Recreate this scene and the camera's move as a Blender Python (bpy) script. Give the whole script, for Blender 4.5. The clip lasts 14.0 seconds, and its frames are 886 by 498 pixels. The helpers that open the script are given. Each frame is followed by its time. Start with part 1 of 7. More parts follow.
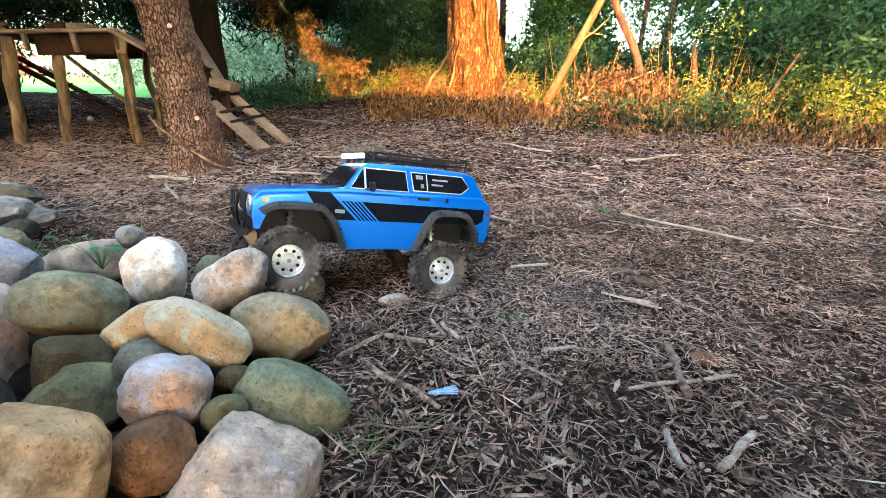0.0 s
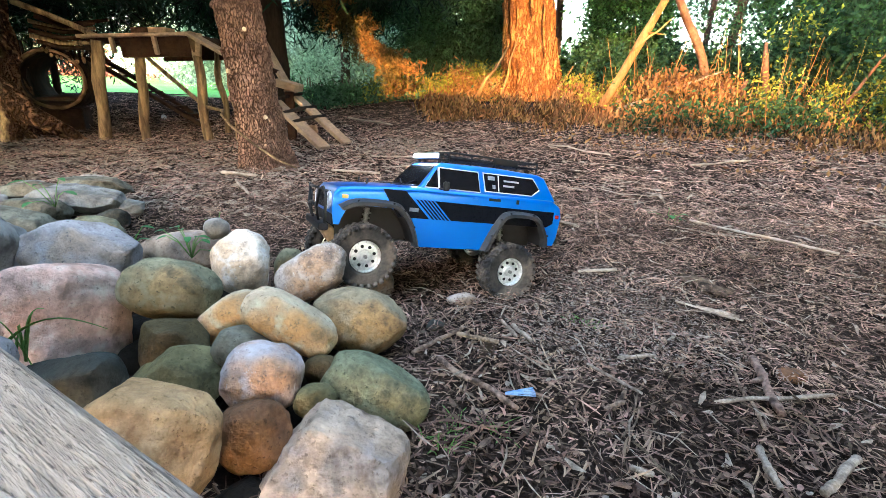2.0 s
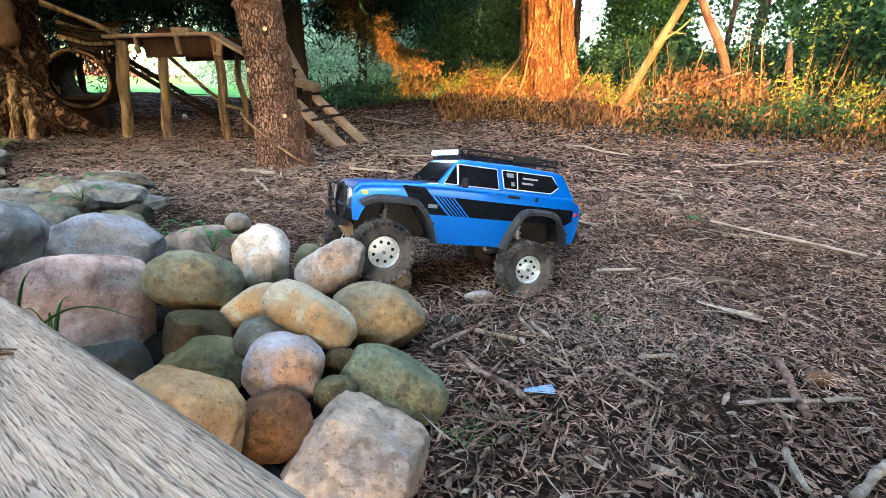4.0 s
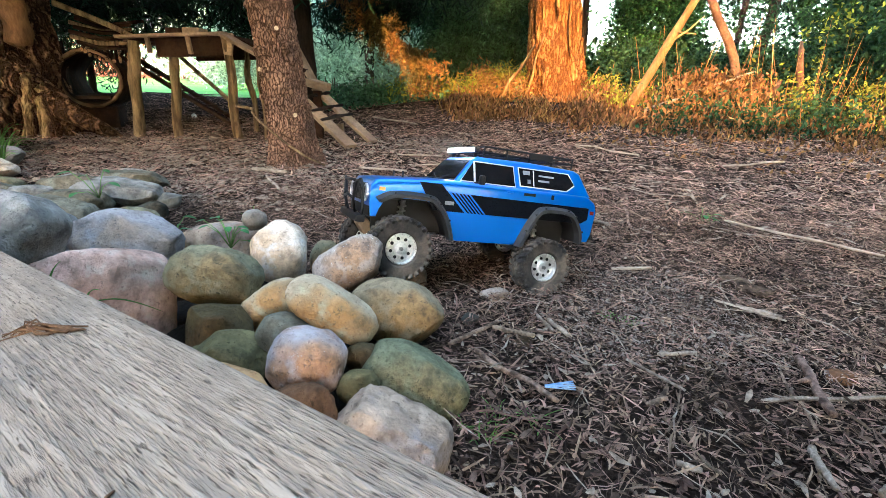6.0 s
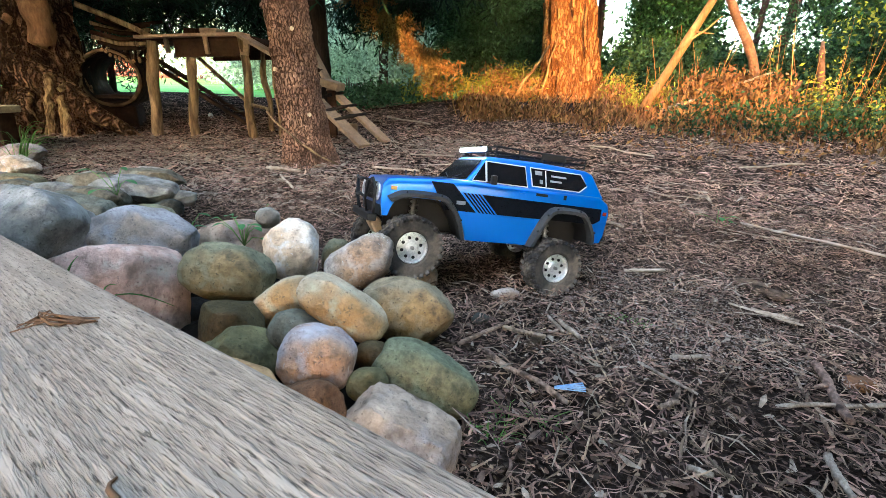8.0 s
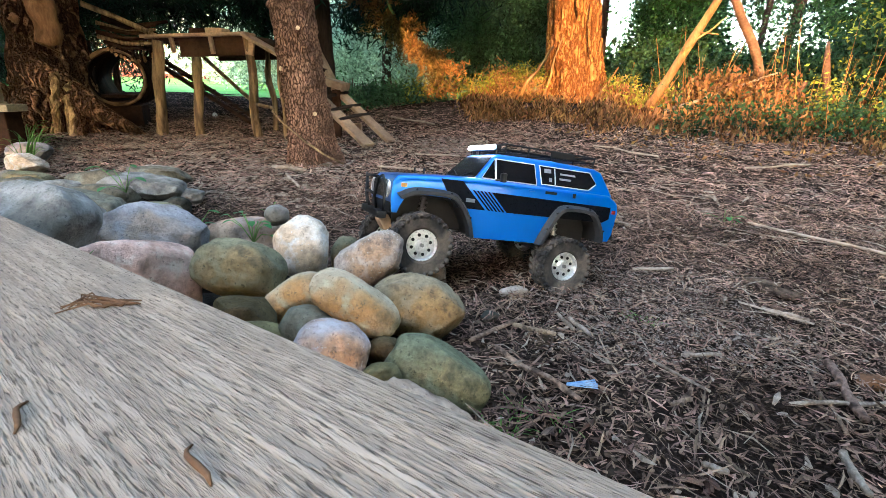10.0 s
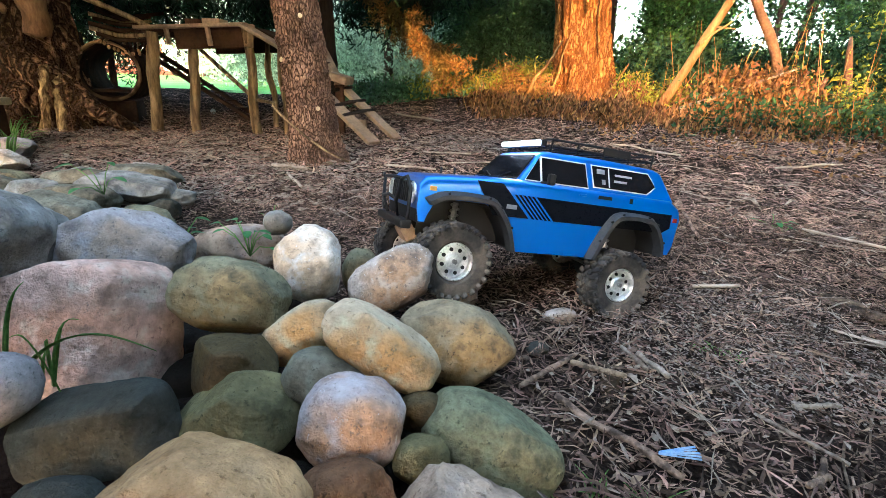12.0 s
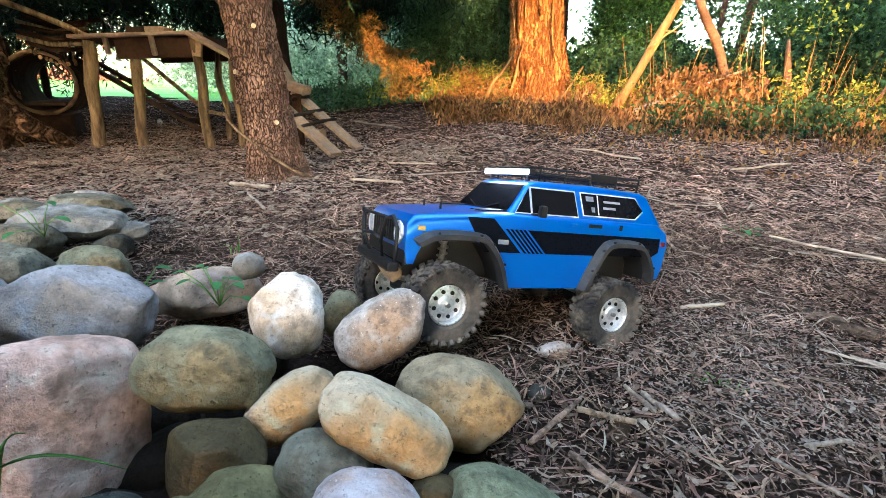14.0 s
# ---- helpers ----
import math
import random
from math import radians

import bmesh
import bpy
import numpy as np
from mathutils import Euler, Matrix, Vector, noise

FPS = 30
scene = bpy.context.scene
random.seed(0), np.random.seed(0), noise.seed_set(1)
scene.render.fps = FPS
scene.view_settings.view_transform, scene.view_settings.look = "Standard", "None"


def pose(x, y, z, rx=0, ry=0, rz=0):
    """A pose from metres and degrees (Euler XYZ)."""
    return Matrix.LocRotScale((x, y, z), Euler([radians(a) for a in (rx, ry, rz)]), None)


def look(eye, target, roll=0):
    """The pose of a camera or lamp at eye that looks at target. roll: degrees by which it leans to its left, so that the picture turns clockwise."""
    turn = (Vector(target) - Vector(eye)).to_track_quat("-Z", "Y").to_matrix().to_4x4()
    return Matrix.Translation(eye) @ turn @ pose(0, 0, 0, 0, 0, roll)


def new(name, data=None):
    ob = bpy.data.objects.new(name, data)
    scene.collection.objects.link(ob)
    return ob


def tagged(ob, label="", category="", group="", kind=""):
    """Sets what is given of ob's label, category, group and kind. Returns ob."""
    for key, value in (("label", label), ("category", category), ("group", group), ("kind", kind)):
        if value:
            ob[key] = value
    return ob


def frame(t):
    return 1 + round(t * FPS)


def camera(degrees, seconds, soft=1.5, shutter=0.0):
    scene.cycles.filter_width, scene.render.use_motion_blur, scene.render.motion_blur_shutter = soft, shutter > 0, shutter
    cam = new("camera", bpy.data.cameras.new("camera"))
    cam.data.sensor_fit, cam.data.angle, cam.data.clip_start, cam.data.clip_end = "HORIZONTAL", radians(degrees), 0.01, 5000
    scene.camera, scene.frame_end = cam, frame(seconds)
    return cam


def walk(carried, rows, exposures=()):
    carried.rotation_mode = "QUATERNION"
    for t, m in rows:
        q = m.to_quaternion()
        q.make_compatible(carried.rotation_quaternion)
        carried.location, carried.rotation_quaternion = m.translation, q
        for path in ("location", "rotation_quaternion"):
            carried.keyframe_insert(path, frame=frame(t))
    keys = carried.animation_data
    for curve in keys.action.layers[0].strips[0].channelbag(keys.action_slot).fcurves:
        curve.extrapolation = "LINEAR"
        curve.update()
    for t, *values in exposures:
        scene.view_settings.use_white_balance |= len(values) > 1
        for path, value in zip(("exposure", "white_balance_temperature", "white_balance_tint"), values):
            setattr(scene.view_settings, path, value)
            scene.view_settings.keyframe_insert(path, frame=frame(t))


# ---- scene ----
cam = camera(86.1, 14.0, soft=0.75)
PATH = [
    (0, (0.151, 0.052, 0.367), (0.198, 1.945, -0.275), 1.5),
    (0.5, (0.134, 0.049, 0.364), (0.156, 1.943, -0.276), 1.6),
    (1, (0.113, 0.05, 0.362), (0.083, 1.945, -0.278), 1.7),
    (1.5, (0.108, 0.048, 0.362), (0.019, 1.941, -0.279), 1.7),
    (2, (0.105, 0.047, 0.365), (-0.032, 1.936, -0.277), 1.7),
    (2.5, (0.099, 0.046, 0.366), (-0.071, 1.932, -0.276), 1.7),
    (3, (0.1, 0.045, 0.36), (-0.09, 1.929, -0.282), 1.7),
    (5.5, (0.086, 0.044, 0.357), (-0.117, 1.928, -0.283), 1.8),
    (6, (0.08, 0.04, 0.352), (-0.138, 1.922, -0.287), 1.8),
    (6.5, (0.079, 0.038, 0.352), (-0.156, 1.919, -0.287), 1.8),
    (7, (0.076, 0.036, 0.35), (-0.176, 1.915, -0.289), 1.9),
    (7.5, (0.077, 0.037, 0.349), (-0.187, 1.913, -0.29), 1.9),
    (8, (0.082, 0.04, 0.351), (-0.187, 1.916, -0.289), 1.9),
    (10.5, (0.065, 0.036, 0.345), (-0.216, 1.91, -0.292), 2.0),
    (11, (0.056, 0.052, 0.347), (-0.228, 1.926, -0.291), 2.0),
    (11.5, (0.032, 0.099, 0.331), (-0.247, 1.972, -0.31), 2.1),
    (12, (0.001, 0.163, 0.324), (-0.275, 2.037, -0.319), 2.2),
    (12.5, (-0.007, 0.196, 0.327), (-0.257, 2.074, -0.313), 1.8),
    (13, (-0.006, 0.198, 0.334), (-0.193, 2.084, -0.303), 1.5),
    (13.5, (-0.02, 0.195, 0.345), (-0.167, 2.086, -0.29), 1.4),
    (14, (-0.043, 0.213, 0.359), (-0.159, 2.106, -0.276), 1.3),
]
walk(cam, [(t, look(eye, target, roll)) for t, eye, target, roll in PATH], exposures=[(t, stops, 6100, 12) for t, stops in ((0, 5.52), (2.5, 5.44), (5.5, 5.29), (8, 5.19), (11, 5.14), (12.5, 5.22), (14, 5.38))])

# ---- world, sun, exposure ----
SUN_EL, SUN_AZ = 8.0, 4.0          # the low evening sun stands behind the camera
world = bpy.data.worlds.new("evening_sky")
scene.world = world
world.use_nodes = True
wn = world.node_tree
sky = wn.nodes.new("ShaderNodeTexSky")
sky.sky_type, sky.sun_disc = "NISHITA", False
sky.sun_elevation, sky.sun_rotation = radians(SUN_EL), radians(180 + SUN_AZ)
sky.air_density, sky.dust_density, sky.ozone_density = 1.0, 2.5, 1.0
wn.links.new(sky.outputs[0], wn.nodes["Background"].inputs[0])
wn.nodes["Background"].inputs[1].default_value = 0.15
sun_data = bpy.data.lights.new("sun", "SUN")
sun_data.energy, sun_data.angle, sun_data.color = 0.62, radians(0.6), (1.0, 0.50, 0.16)
sun = new("sun", sun_data)
sun.matrix_world = look((0, 0, 0), (math.sin(radians(SUN_AZ)) * -1, math.cos(radians(SUN_AZ)), -math.tan(radians(SUN_EL))))


# ---- materials ----
def mat(name, col, col2=None, rough=0.7, metal=0.0, scale=12.0, fine=90.0, bump=0.3, depth=0.004, random_per=None, col3=None,
        coat=0.0, stretch=(1, 1, 1), through_light=0.0, spec=0.04, emit=0.0, mix3=0.6, vary=0.35, spread_v=(0.45, 1.6), bias=1.0, wear=0.12, patch=0.0, dull=0.70):
    """A surface with colour variation at two scales, wear in roughness, and fine relief. dull: factor on the given
    colours; a low one weakens bounce light.
    """
    col, col2, col3 = [c and tuple(dull * v for v in c) for c in (col, col2, col3)]
    m = bpy.data.materials.new(name)
    m.use_nodes = True
    nt = m.node_tree
    N, L = nt.nodes, nt.links
    b = N["Principled BSDF"]
    co = N.new("ShaderNodeTexCoord")
    mp = N.new("ShaderNodeMapping")
    mp.inputs["Scale"].default_value = stretch
    L.new(co.outputs["Object"], mp.inputs[0])

    def noise_tex(s, detail, rough_=0.6):
        n = N.new("ShaderNodeTexNoise")
        n.inputs["Scale"].default_value, n.inputs["Detail"].default_value, n.inputs["Roughness"].default_value = s, detail, rough_
        L.new(mp.outputs[0], n.inputs["Vector"])
        return n.outputs["Fac"]

    def ramp(fac, lo, hi):
        r = N.new("ShaderNodeMapRange")
        r.inputs["From Min"].default_value, r.inputs["From Max"].default_value = lo, hi
        L.new(fac, r.inputs["Value"])
        return r.outputs[0]

    def mix(fac, a, c, kind="MIX"):
        x = N.new("ShaderNodeMix")
        x.data_type, x.blend_type = "RGBA", kind
        for sock, v in ((x.inputs[0], fac), (x.inputs[6], a), (x.inputs[7], c)):
            if isinstance(v, (float, int)):
                sock.default_value = v
            elif isinstance(v, tuple):
                sock.default_value = (*v, 1)
            else:
                L.new(v, sock)
        return x.outputs[2]

    col2 = col2 or tuple(c * 0.6 for c in col)
    big, small = noise_tex(scale, 4), noise_tex(fine, 5, 0.7)
    c = mix(ramp(big, 0.38, 0.62), col, col2)
    if col3:
        c = mix(ramp(noise_tex(scale * 0.6, 3), 0.49, 0.62), c, mix(mix3, c, col3))
    g = N.new("ShaderNodeMapRange")
    g.inputs["From Min"].default_value, g.inputs["From Max"].default_value = 0.25, 0.75
    g.inputs["To Min"].default_value, g.inputs["To Max"].default_value = 1 - vary, 1 + vary
    L.new(small, g.inputs["Value"])
    tint = N.new("ShaderNodeCombineColor")
    for i in range(3):
        L.new(g.outputs[0], tint.inputs[i])
    c = mix(1.0, c, tint.outputs[0], "MULTIPLY")
    if patch:                                                          # damp and dry patches a few hands wide
        pr = N.new("ShaderNodeMapRange")
        pr.inputs["From Min"].default_value, pr.inputs["From Max"].default_value = 0.36, 0.62
        pr.inputs["To Min"].default_value, pr.inputs["To Max"].default_value = 1 - patch, 1 + patch * 0.55
        L.new(noise_tex(6.5, 4, 0.62), pr.inputs["Value"])
        pt = N.new("ShaderNodeCombineColor")
        for i in range(3):
            L.new(pr.outputs[0], pt.inputs[i])
        c = mix(1.0, c, pt.outputs[0], "MULTIPLY")
    if random_per:
        src = N.new("ShaderNodeNewGeometry").outputs["Random Per Island"] if random_per == "island" else N.new("ShaderNodeObjectInfo").outputs["Random"]
        hsv = N.new("ShaderNodeHueSaturation")
        r = N.new("ShaderNodeMapRange")
        r.inputs["To Min"].default_value, r.inputs["To Max"].default_value = spread_v
        skew = N.new("ShaderNodeMath")
        skew.operation = "POWER"
        skew.inputs[1].default_value = bias
        L.new(src, skew.inputs[0])
        L.new(skew.outputs[0], r.inputs["Value"])
        L.new(r.outputs[0], hsv.inputs["Value"])
        r2 = N.new("ShaderNodeMath")
        r2.operation = "FRACT"
        r3 = N.new("ShaderNodeMath")
        r3.operation = "MULTIPLY"
        r3.inputs[1].default_value = 7.31
        L.new(src, r3.inputs[0])
        L.new(r3.outputs[0], r2.inputs[0])
        r4 = N.new("ShaderNodeMapRange")
        r4.inputs["To Min"].default_value, r4.inputs["To Max"].default_value = 0.485, 0.52
        L.new(r2.outputs[0], r4.inputs["Value"])
        L.new(r4.outputs[0], hsv.inputs["Hue"])
        L.new(c, hsv.inputs["Color"])
        c = hsv.outputs[0]
    L.new(c, b.inputs["Base Color"])
    rr = N.new("ShaderNodeMapRange")
    rr.inputs["To Min"].default_value, rr.inputs["To Max"].default_value = max(0.02, rough - wear), min(1, rough + wear)
    L.new(small, rr.inputs["Value"])
    L.new(rr.outputs[0], b.inputs["Roughness"])
    b.inputs["Metallic"].default_value = metal
    b.inputs["Coat Weight"].default_value = coat
    b.inputs["Coat Roughness"].default_value = 0.08
    b.inputs["Specular IOR Level"].default_value = spec
    if bump:
        bp = N.new("ShaderNodeBump")
        bp.inputs["Strength"].default_value, bp.inputs["Distance"].default_value = bump, depth
        L.new(small, bp.inputs["Height"])
        L.new(bp.outputs[0], b.inputs["Normal"])
    if emit:
        b.inputs["Emission Color"].default_value = (*col, 1)
        b.inputs["Emission Strength"].default_value = emit
    if through_light:
        tr = N.new("ShaderNodeBsdfTranslucent")
        L.new(c, tr.inputs["Color"])
        ms = N.new("ShaderNodeMixShader")
        ms.inputs[0].default_value = through_light
        L.new(b.outputs[0], ms.inputs[1])
        L.new(tr.outputs[0], ms.inputs[2])
        L.new(ms.outputs[0], N["Material Output"].inputs["Surface"])
    return m


M_soil = mat("mulch_soil", (0.018, 0.012, 0.0095), (0.042, 0.029, 0.023), rough=0.95, scale=5.0, fine=160, bump=1.0, depth=0.012, col3=(0.070, 0.049, 0.036), vary=0.7, spec=0.0)
M_lawn = mat("lawn_grass", (0.11, 0.27, 0.055), (0.15, 0.34, 0.08), rough=0.9, scale=0.6, fine=30, bump=0.6, depth=0.02, dull=1.0)
M_litter = mat("litter_wood", (0.42, 0.262, 0.186), (0.21, 0.130, 0.094), rough=0.85, scale=30, fine=300, bump=0.3, depth=0.001, random_per="island", spread_v=(0.17, 1.38), bias=1.5, patch=0.5)
M_needle = mat("litter_needles", (0.36, 0.230, 0.168), (0.20, 0.128, 0.094), rough=0.85, scale=30, fine=300, bump=0.0, random_per="island", spread_v=(0.17, 1.42), bias=1.6, patch=0.5)
M_barkflake = mat("bark_flakes", (0.13, 0.085, 0.062), (0.06, 0.04, 0.03), rough=0.85, scale=60, fine=350, bump=0.4, depth=0.001, random_per="island", spread_v=(0.35, 2.0), bias=1.8)
M_dust = mat("pale_dust", (0.29, 0.225, 0.178), (0.21, 0.162, 0.13), rough=0.95, scale=30, fine=300, bump=0.0, random_per="island", spread_v=(0.6, 1.3))
M_rust = mat("reddish_litter", (0.43, 0.270, 0.203), (0.24, 0.150, 0.114), rough=0.9, scale=30, fine=300, bump=0.0, random_per="island", spread_v=(0.28, 1.38), bias=1.4, patch=0.5, dull=0.9)
M_stick = mat("bare_stick", (0.30, 0.20, 0.14), (0.085, 0.058, 0.043), rough=0.9, scale=75, fine=160, bump=1.0, depth=0.006, vary=0.55, random_per="object")
M_palestick = mat("pale_split_wood", (0.43, 0.345, 0.265), (0.21, 0.155, 0.114), rough=0.85, scale=45, fine=260, bump=1.0, depth=0.003, vary=0.5)
def bark_mat(name, col, col2, groove, sx, sz, depth, wobble=0.5, edge=0.10):
    """Bark in plates: cells drawn out along the trunk, dark grooves between them."""
    m = mat(name, col, col2, rough=0.95, scale=7, fine=90, bump=0.0, vary=0.45)
    N, L = m.node_tree.nodes, m.node_tree.links
    p = N["Principled BSDF"]
    co = N.new("ShaderNodeTexCoord").outputs["Object"]
    mp = N.new("ShaderNodeMapping")
    mp.inputs["Scale"].default_value = (sx, sx, sz)
    warp = N.new("ShaderNodeTexNoise")
    warp.inputs["Scale"].default_value, warp.inputs["Detail"].default_value = 14.0, 3.0
    L.new(co, warp.inputs["Vector"])
    add = N.new("ShaderNodeVectorMath")
    add.operation = "MULTIPLY_ADD"
    add.inputs[1].default_value = (wobble / sx, wobble / sx, wobble / sz)
    L.new(warp.outputs["Color"], add.inputs[0])
    L.new(co, add.inputs[2])
    L.new(add.outputs[0], mp.inputs[0])
    vo = N.new("ShaderNodeTexVoronoi")
    vo.feature = "DISTANCE_TO_EDGE"
    vo.inputs["Scale"].default_value = 1.0
    L.new(mp.outputs[0], vo.inputs["Vector"])
    r = N.new("ShaderNodeMapRange")
    r.interpolation_type = "SMOOTHSTEP"
    r.inputs["From Max"].default_value = edge * 2.4
    L.new(vo.outputs["Distance"], r.inputs["Value"])
    x = N.new("ShaderNodeMix")
    x.data_type = "RGBA"
    L.new(r.outputs[0], x.inputs[0])
    x.inputs[6].default_value = (*[0.7 * g for g in groove], 1)
    L.new(p.inputs["Base Color"].links[0].from_socket, x.inputs[7])
    L.new(x.outputs[2], p.inputs["Base Color"])
    fine = N.new("ShaderNodeTexNoise")
    fine.inputs["Scale"].default_value, fine.inputs["Detail"].default_value = 120.0, 4.0
    L.new(co, fine.inputs["Vector"])
    h = N.new("ShaderNodeMath")
    h.operation = "MULTIPLY_ADD"
    h.inputs[1].default_value = 0.35
    L.new(fine.outputs["Fac"], h.inputs[0])
    L.new(r.outputs[0], h.inputs[2])
    bp = N.new("ShaderNodeBump")
    bp.inputs["Strength"].default_value, bp.inputs["Distance"].default_value = 1.0, depth
    L.new(h.outputs[0], bp.inputs["Height"])
    L.new(bp.outputs[0], p.inputs["Normal"])
    return m


M_barkpine = bark_mat("pine_bark", (0.46, 0.265, 0.174), (0.22, 0.122, 0.080), (0.135, 0.073, 0.047), 84, 36, 0.026, 4.2, 0.062)
# Orange of the low sun is put into this bark colour.
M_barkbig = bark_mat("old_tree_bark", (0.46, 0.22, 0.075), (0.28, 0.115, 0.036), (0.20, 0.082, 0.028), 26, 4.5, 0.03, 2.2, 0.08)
# Dark bark that also carries the lack of sun on far trunks.
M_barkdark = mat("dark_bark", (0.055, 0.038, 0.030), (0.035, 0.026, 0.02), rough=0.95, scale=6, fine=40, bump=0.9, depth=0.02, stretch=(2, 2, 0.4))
M_stump = bark_mat("stump_bark", (0.47, 0.25, 0.125), (0.17, 0.083, 0.042), (0.075, 0.035, 0.018), 19, 4.0, 0.05, 2.6, 0.13)
M_post = mat("peeled_post_wood", (0.40, 0.26, 0.13), (0.12, 0.074, 0.04), rough=0.85, scale=14, fine=110, bump=0.6, depth=0.004, stretch=(2, 2, 0.3))
M_plank = mat("new_lumber", (0.48, 0.315, 0.19), (0.31, 0.195, 0.115), rough=0.75, scale=6, fine=60, bump=0.3, depth=0.002, spec=0.12)
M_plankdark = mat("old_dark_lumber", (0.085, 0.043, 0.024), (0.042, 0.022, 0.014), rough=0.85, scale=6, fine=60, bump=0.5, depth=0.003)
M_leafgreen = mat("green_leaves", (0.040, 0.090, 0.026), (0.026, 0.062, 0.02), rough=0.55, scale=2, fine=20, bump=0, random_per="island", through_light=0.35, dull=1.0)
# Distance haze is put into this leaf colour by making it pale.
M_leafhaze = mat("haze_pale_leaves", (0.34, 0.46, 0.36), (0.20, 0.29, 0.215), rough=0.6, scale=2, fine=20, bump=0, random_per="island", through_light=0.3, dull=1.0)
# Gold of the low sun is put into this yellow-green leaf colour.
M_leafsun = mat("sun_yellow_green_leaves", (0.28, 0.27, 0.04), (0.16, 0.19, 0.03), rough=0.6, scale=2, fine=20, bump=0, random_per="island", through_light=0.35, dull=1.0)
M_leafbrown = mat("dry_brown_leaves", (0.235, 0.125, 0.055), (0.12, 0.062, 0.027), rough=0.8, scale=3, fine=25, bump=0, random_per="island", spread_v=(0.3, 1.5), through_light=0.2, dull=1.0)
# Darker copy of the green leaves: the shade on low plants is in its colour.
M_leafshade = mat("shaded_green_leaves", (0.026, 0.060, 0.026), (0.016, 0.040, 0.018), rough=0.55, scale=2, fine=20, bump=0, random_per="island", through_light=0.15, dull=1.0)
M_needlegreen = mat("conifer_needles", (0.016, 0.042, 0.025), (0.010, 0.026, 0.015), rough=0.6, scale=2, fine=20, bump=0, random_per="island", through_light=0.2, dull=1.0)
M_cedar = mat("cedar_foliage", (0.062, 0.132, 0.062), (0.030, 0.066, 0.034), rough=0.6, scale=2, fine=20, bump=0, random_per="island", through_light=0.15, dull=1.0)
M_needledry = mat("dry_conifer_needles", (0.29, 0.15, 0.055), (0.17, 0.095, 0.036), rough=0.7, scale=2, fine=20, bump=0, random_per="island", through_light=0.2, dull=1.0)
def timber_mat():
    """Weathered timber: raised pale fibres along x with broken ends, grey hollows between, dark checks."""
    m = mat("weathered_grey_timber", (0.53, 0.40, 0.29), (0.45, 0.335, 0.245), rough=0.9, scale=20, fine=420, bump=0.0, stretch=(0.25, 1.0, 1.0), vary=0.16)
    N, L = m.node_tree.nodes, m.node_tree.links
    p = N["Principled BSDF"]
    co = N.new("ShaderNodeTexCoord").outputs["Object"]

    def fibre(scale, along, detail, rough_=0.6):
        mp = N.new("ShaderNodeMapping")
        mp.inputs["Scale"].default_value = (along, 1.0, 1.0)
        L.new(co, mp.inputs[0])
        n = N.new("ShaderNodeTexNoise")
        for k, v in (("Scale", scale), ("Detail", detail), ("Roughness", rough_)):
            n.inputs[k].default_value = v
        L.new(mp.outputs[0], n.inputs["Vector"])
        return n.outputs["Fac"]

    def band(sock, lo, hi, c, d):
        r = N.new("ShaderNodeMapRange")
        r.interpolation_type = "SMOOTHSTEP"
        for k, v in zip(("From Min", "From Max", "To Min", "To Max"), (lo, hi, c, d)):
            r.inputs[k].default_value = v
        L.new(sock, r.inputs["Value"])
        return r.outputs[0]

    def op(kind, a_, b_):
        n = N.new("ShaderNodeMath")
        n.operation = kind
        for i, v in enumerate((a_, b_)):
            if isinstance(v, float):
                n.inputs[i].default_value = v
            else:
                L.new(v, n.inputs[i])
        return n.outputs[0]

    def blend(fac, a_, c):
        x = N.new("ShaderNodeMix")
        x.data_type = "RGBA"
        L.new(fac, x.inputs[0])
        L.new(a_, x.inputs[6])
        x.inputs[7].default_value = (*c, 1)
        return x.outputs[2]

    ridges = fibre(330.0, 0.05, 3.0, 0.55)                            # long soft fibres a few millimetres apart
    strands = fibre(1300.0, 0.12, 3.0, 0.65)                            # single strands that break off
    raised = band(op("ADD", op("MULTIPLY", ridges, 0.62), op("MULTIPLY", strands, 0.38)), 0.38, 0.60, 0.0, 1.0)
    checks = band(fibre(1500.0, 0.10, 3.0, 0.6), 0.43, 0.36, 0.0, 1.0)
    stain = band(fibre(24.0, 0.6, 5.0, 0.65), 0.50, 0.66, 0.0, 0.5)
    c = p.inputs["Base Color"].links[0].from_socket
    c = blend(op("MULTIPLY", op("SUBTRACT", 1.0, raised), 0.62), c, (0.175, 0.132, 0.098))
    c = blend(stain, c, (0.165, 0.135, 0.11))
    c = blend(op("MULTIPLY", checks, 0.65), c, (0.06, 0.046, 0.036))
    L.new(c, p.inputs["Base Color"])
    bp = N.new("ShaderNodeBump")
    bp.inputs["Strength"].default_value, bp.inputs["Distance"].default_value = 0.9, 0.0009
    L.new(op("SUBTRACT", raised, checks), bp.inputs["Height"])
    L.new(bp.outputs[0], p.inputs["Normal"])
    return m


M_beam = timber_mat()


# ---- helpers of this scene ----
def link_mesh(name, bm, material, parent=None, label="", smooth=True):
    me = bpy.data.meshes.new(name)
    bm.normal_update()
    bm.to_mesh(me)
    bm.free()
    for p in me.polygons:
        p.use_smooth = smooth
    if material:
        me.materials.append(material)
    ob = new(name, me)
    if parent:
        ob.parent = parent
    if label:
        ob["label"] = label
    return ob


def part(name, bm, material, parent, label="", smooth=False):
    return link_mesh(name, bm, material, parent, label, smooth)


def thing(name, m, label, category, group="", kind=""):
    e = new(name)
    e.matrix_world = m
    e.empty_display_size = 0.02
    return tagged(e, label, category, group, kind)


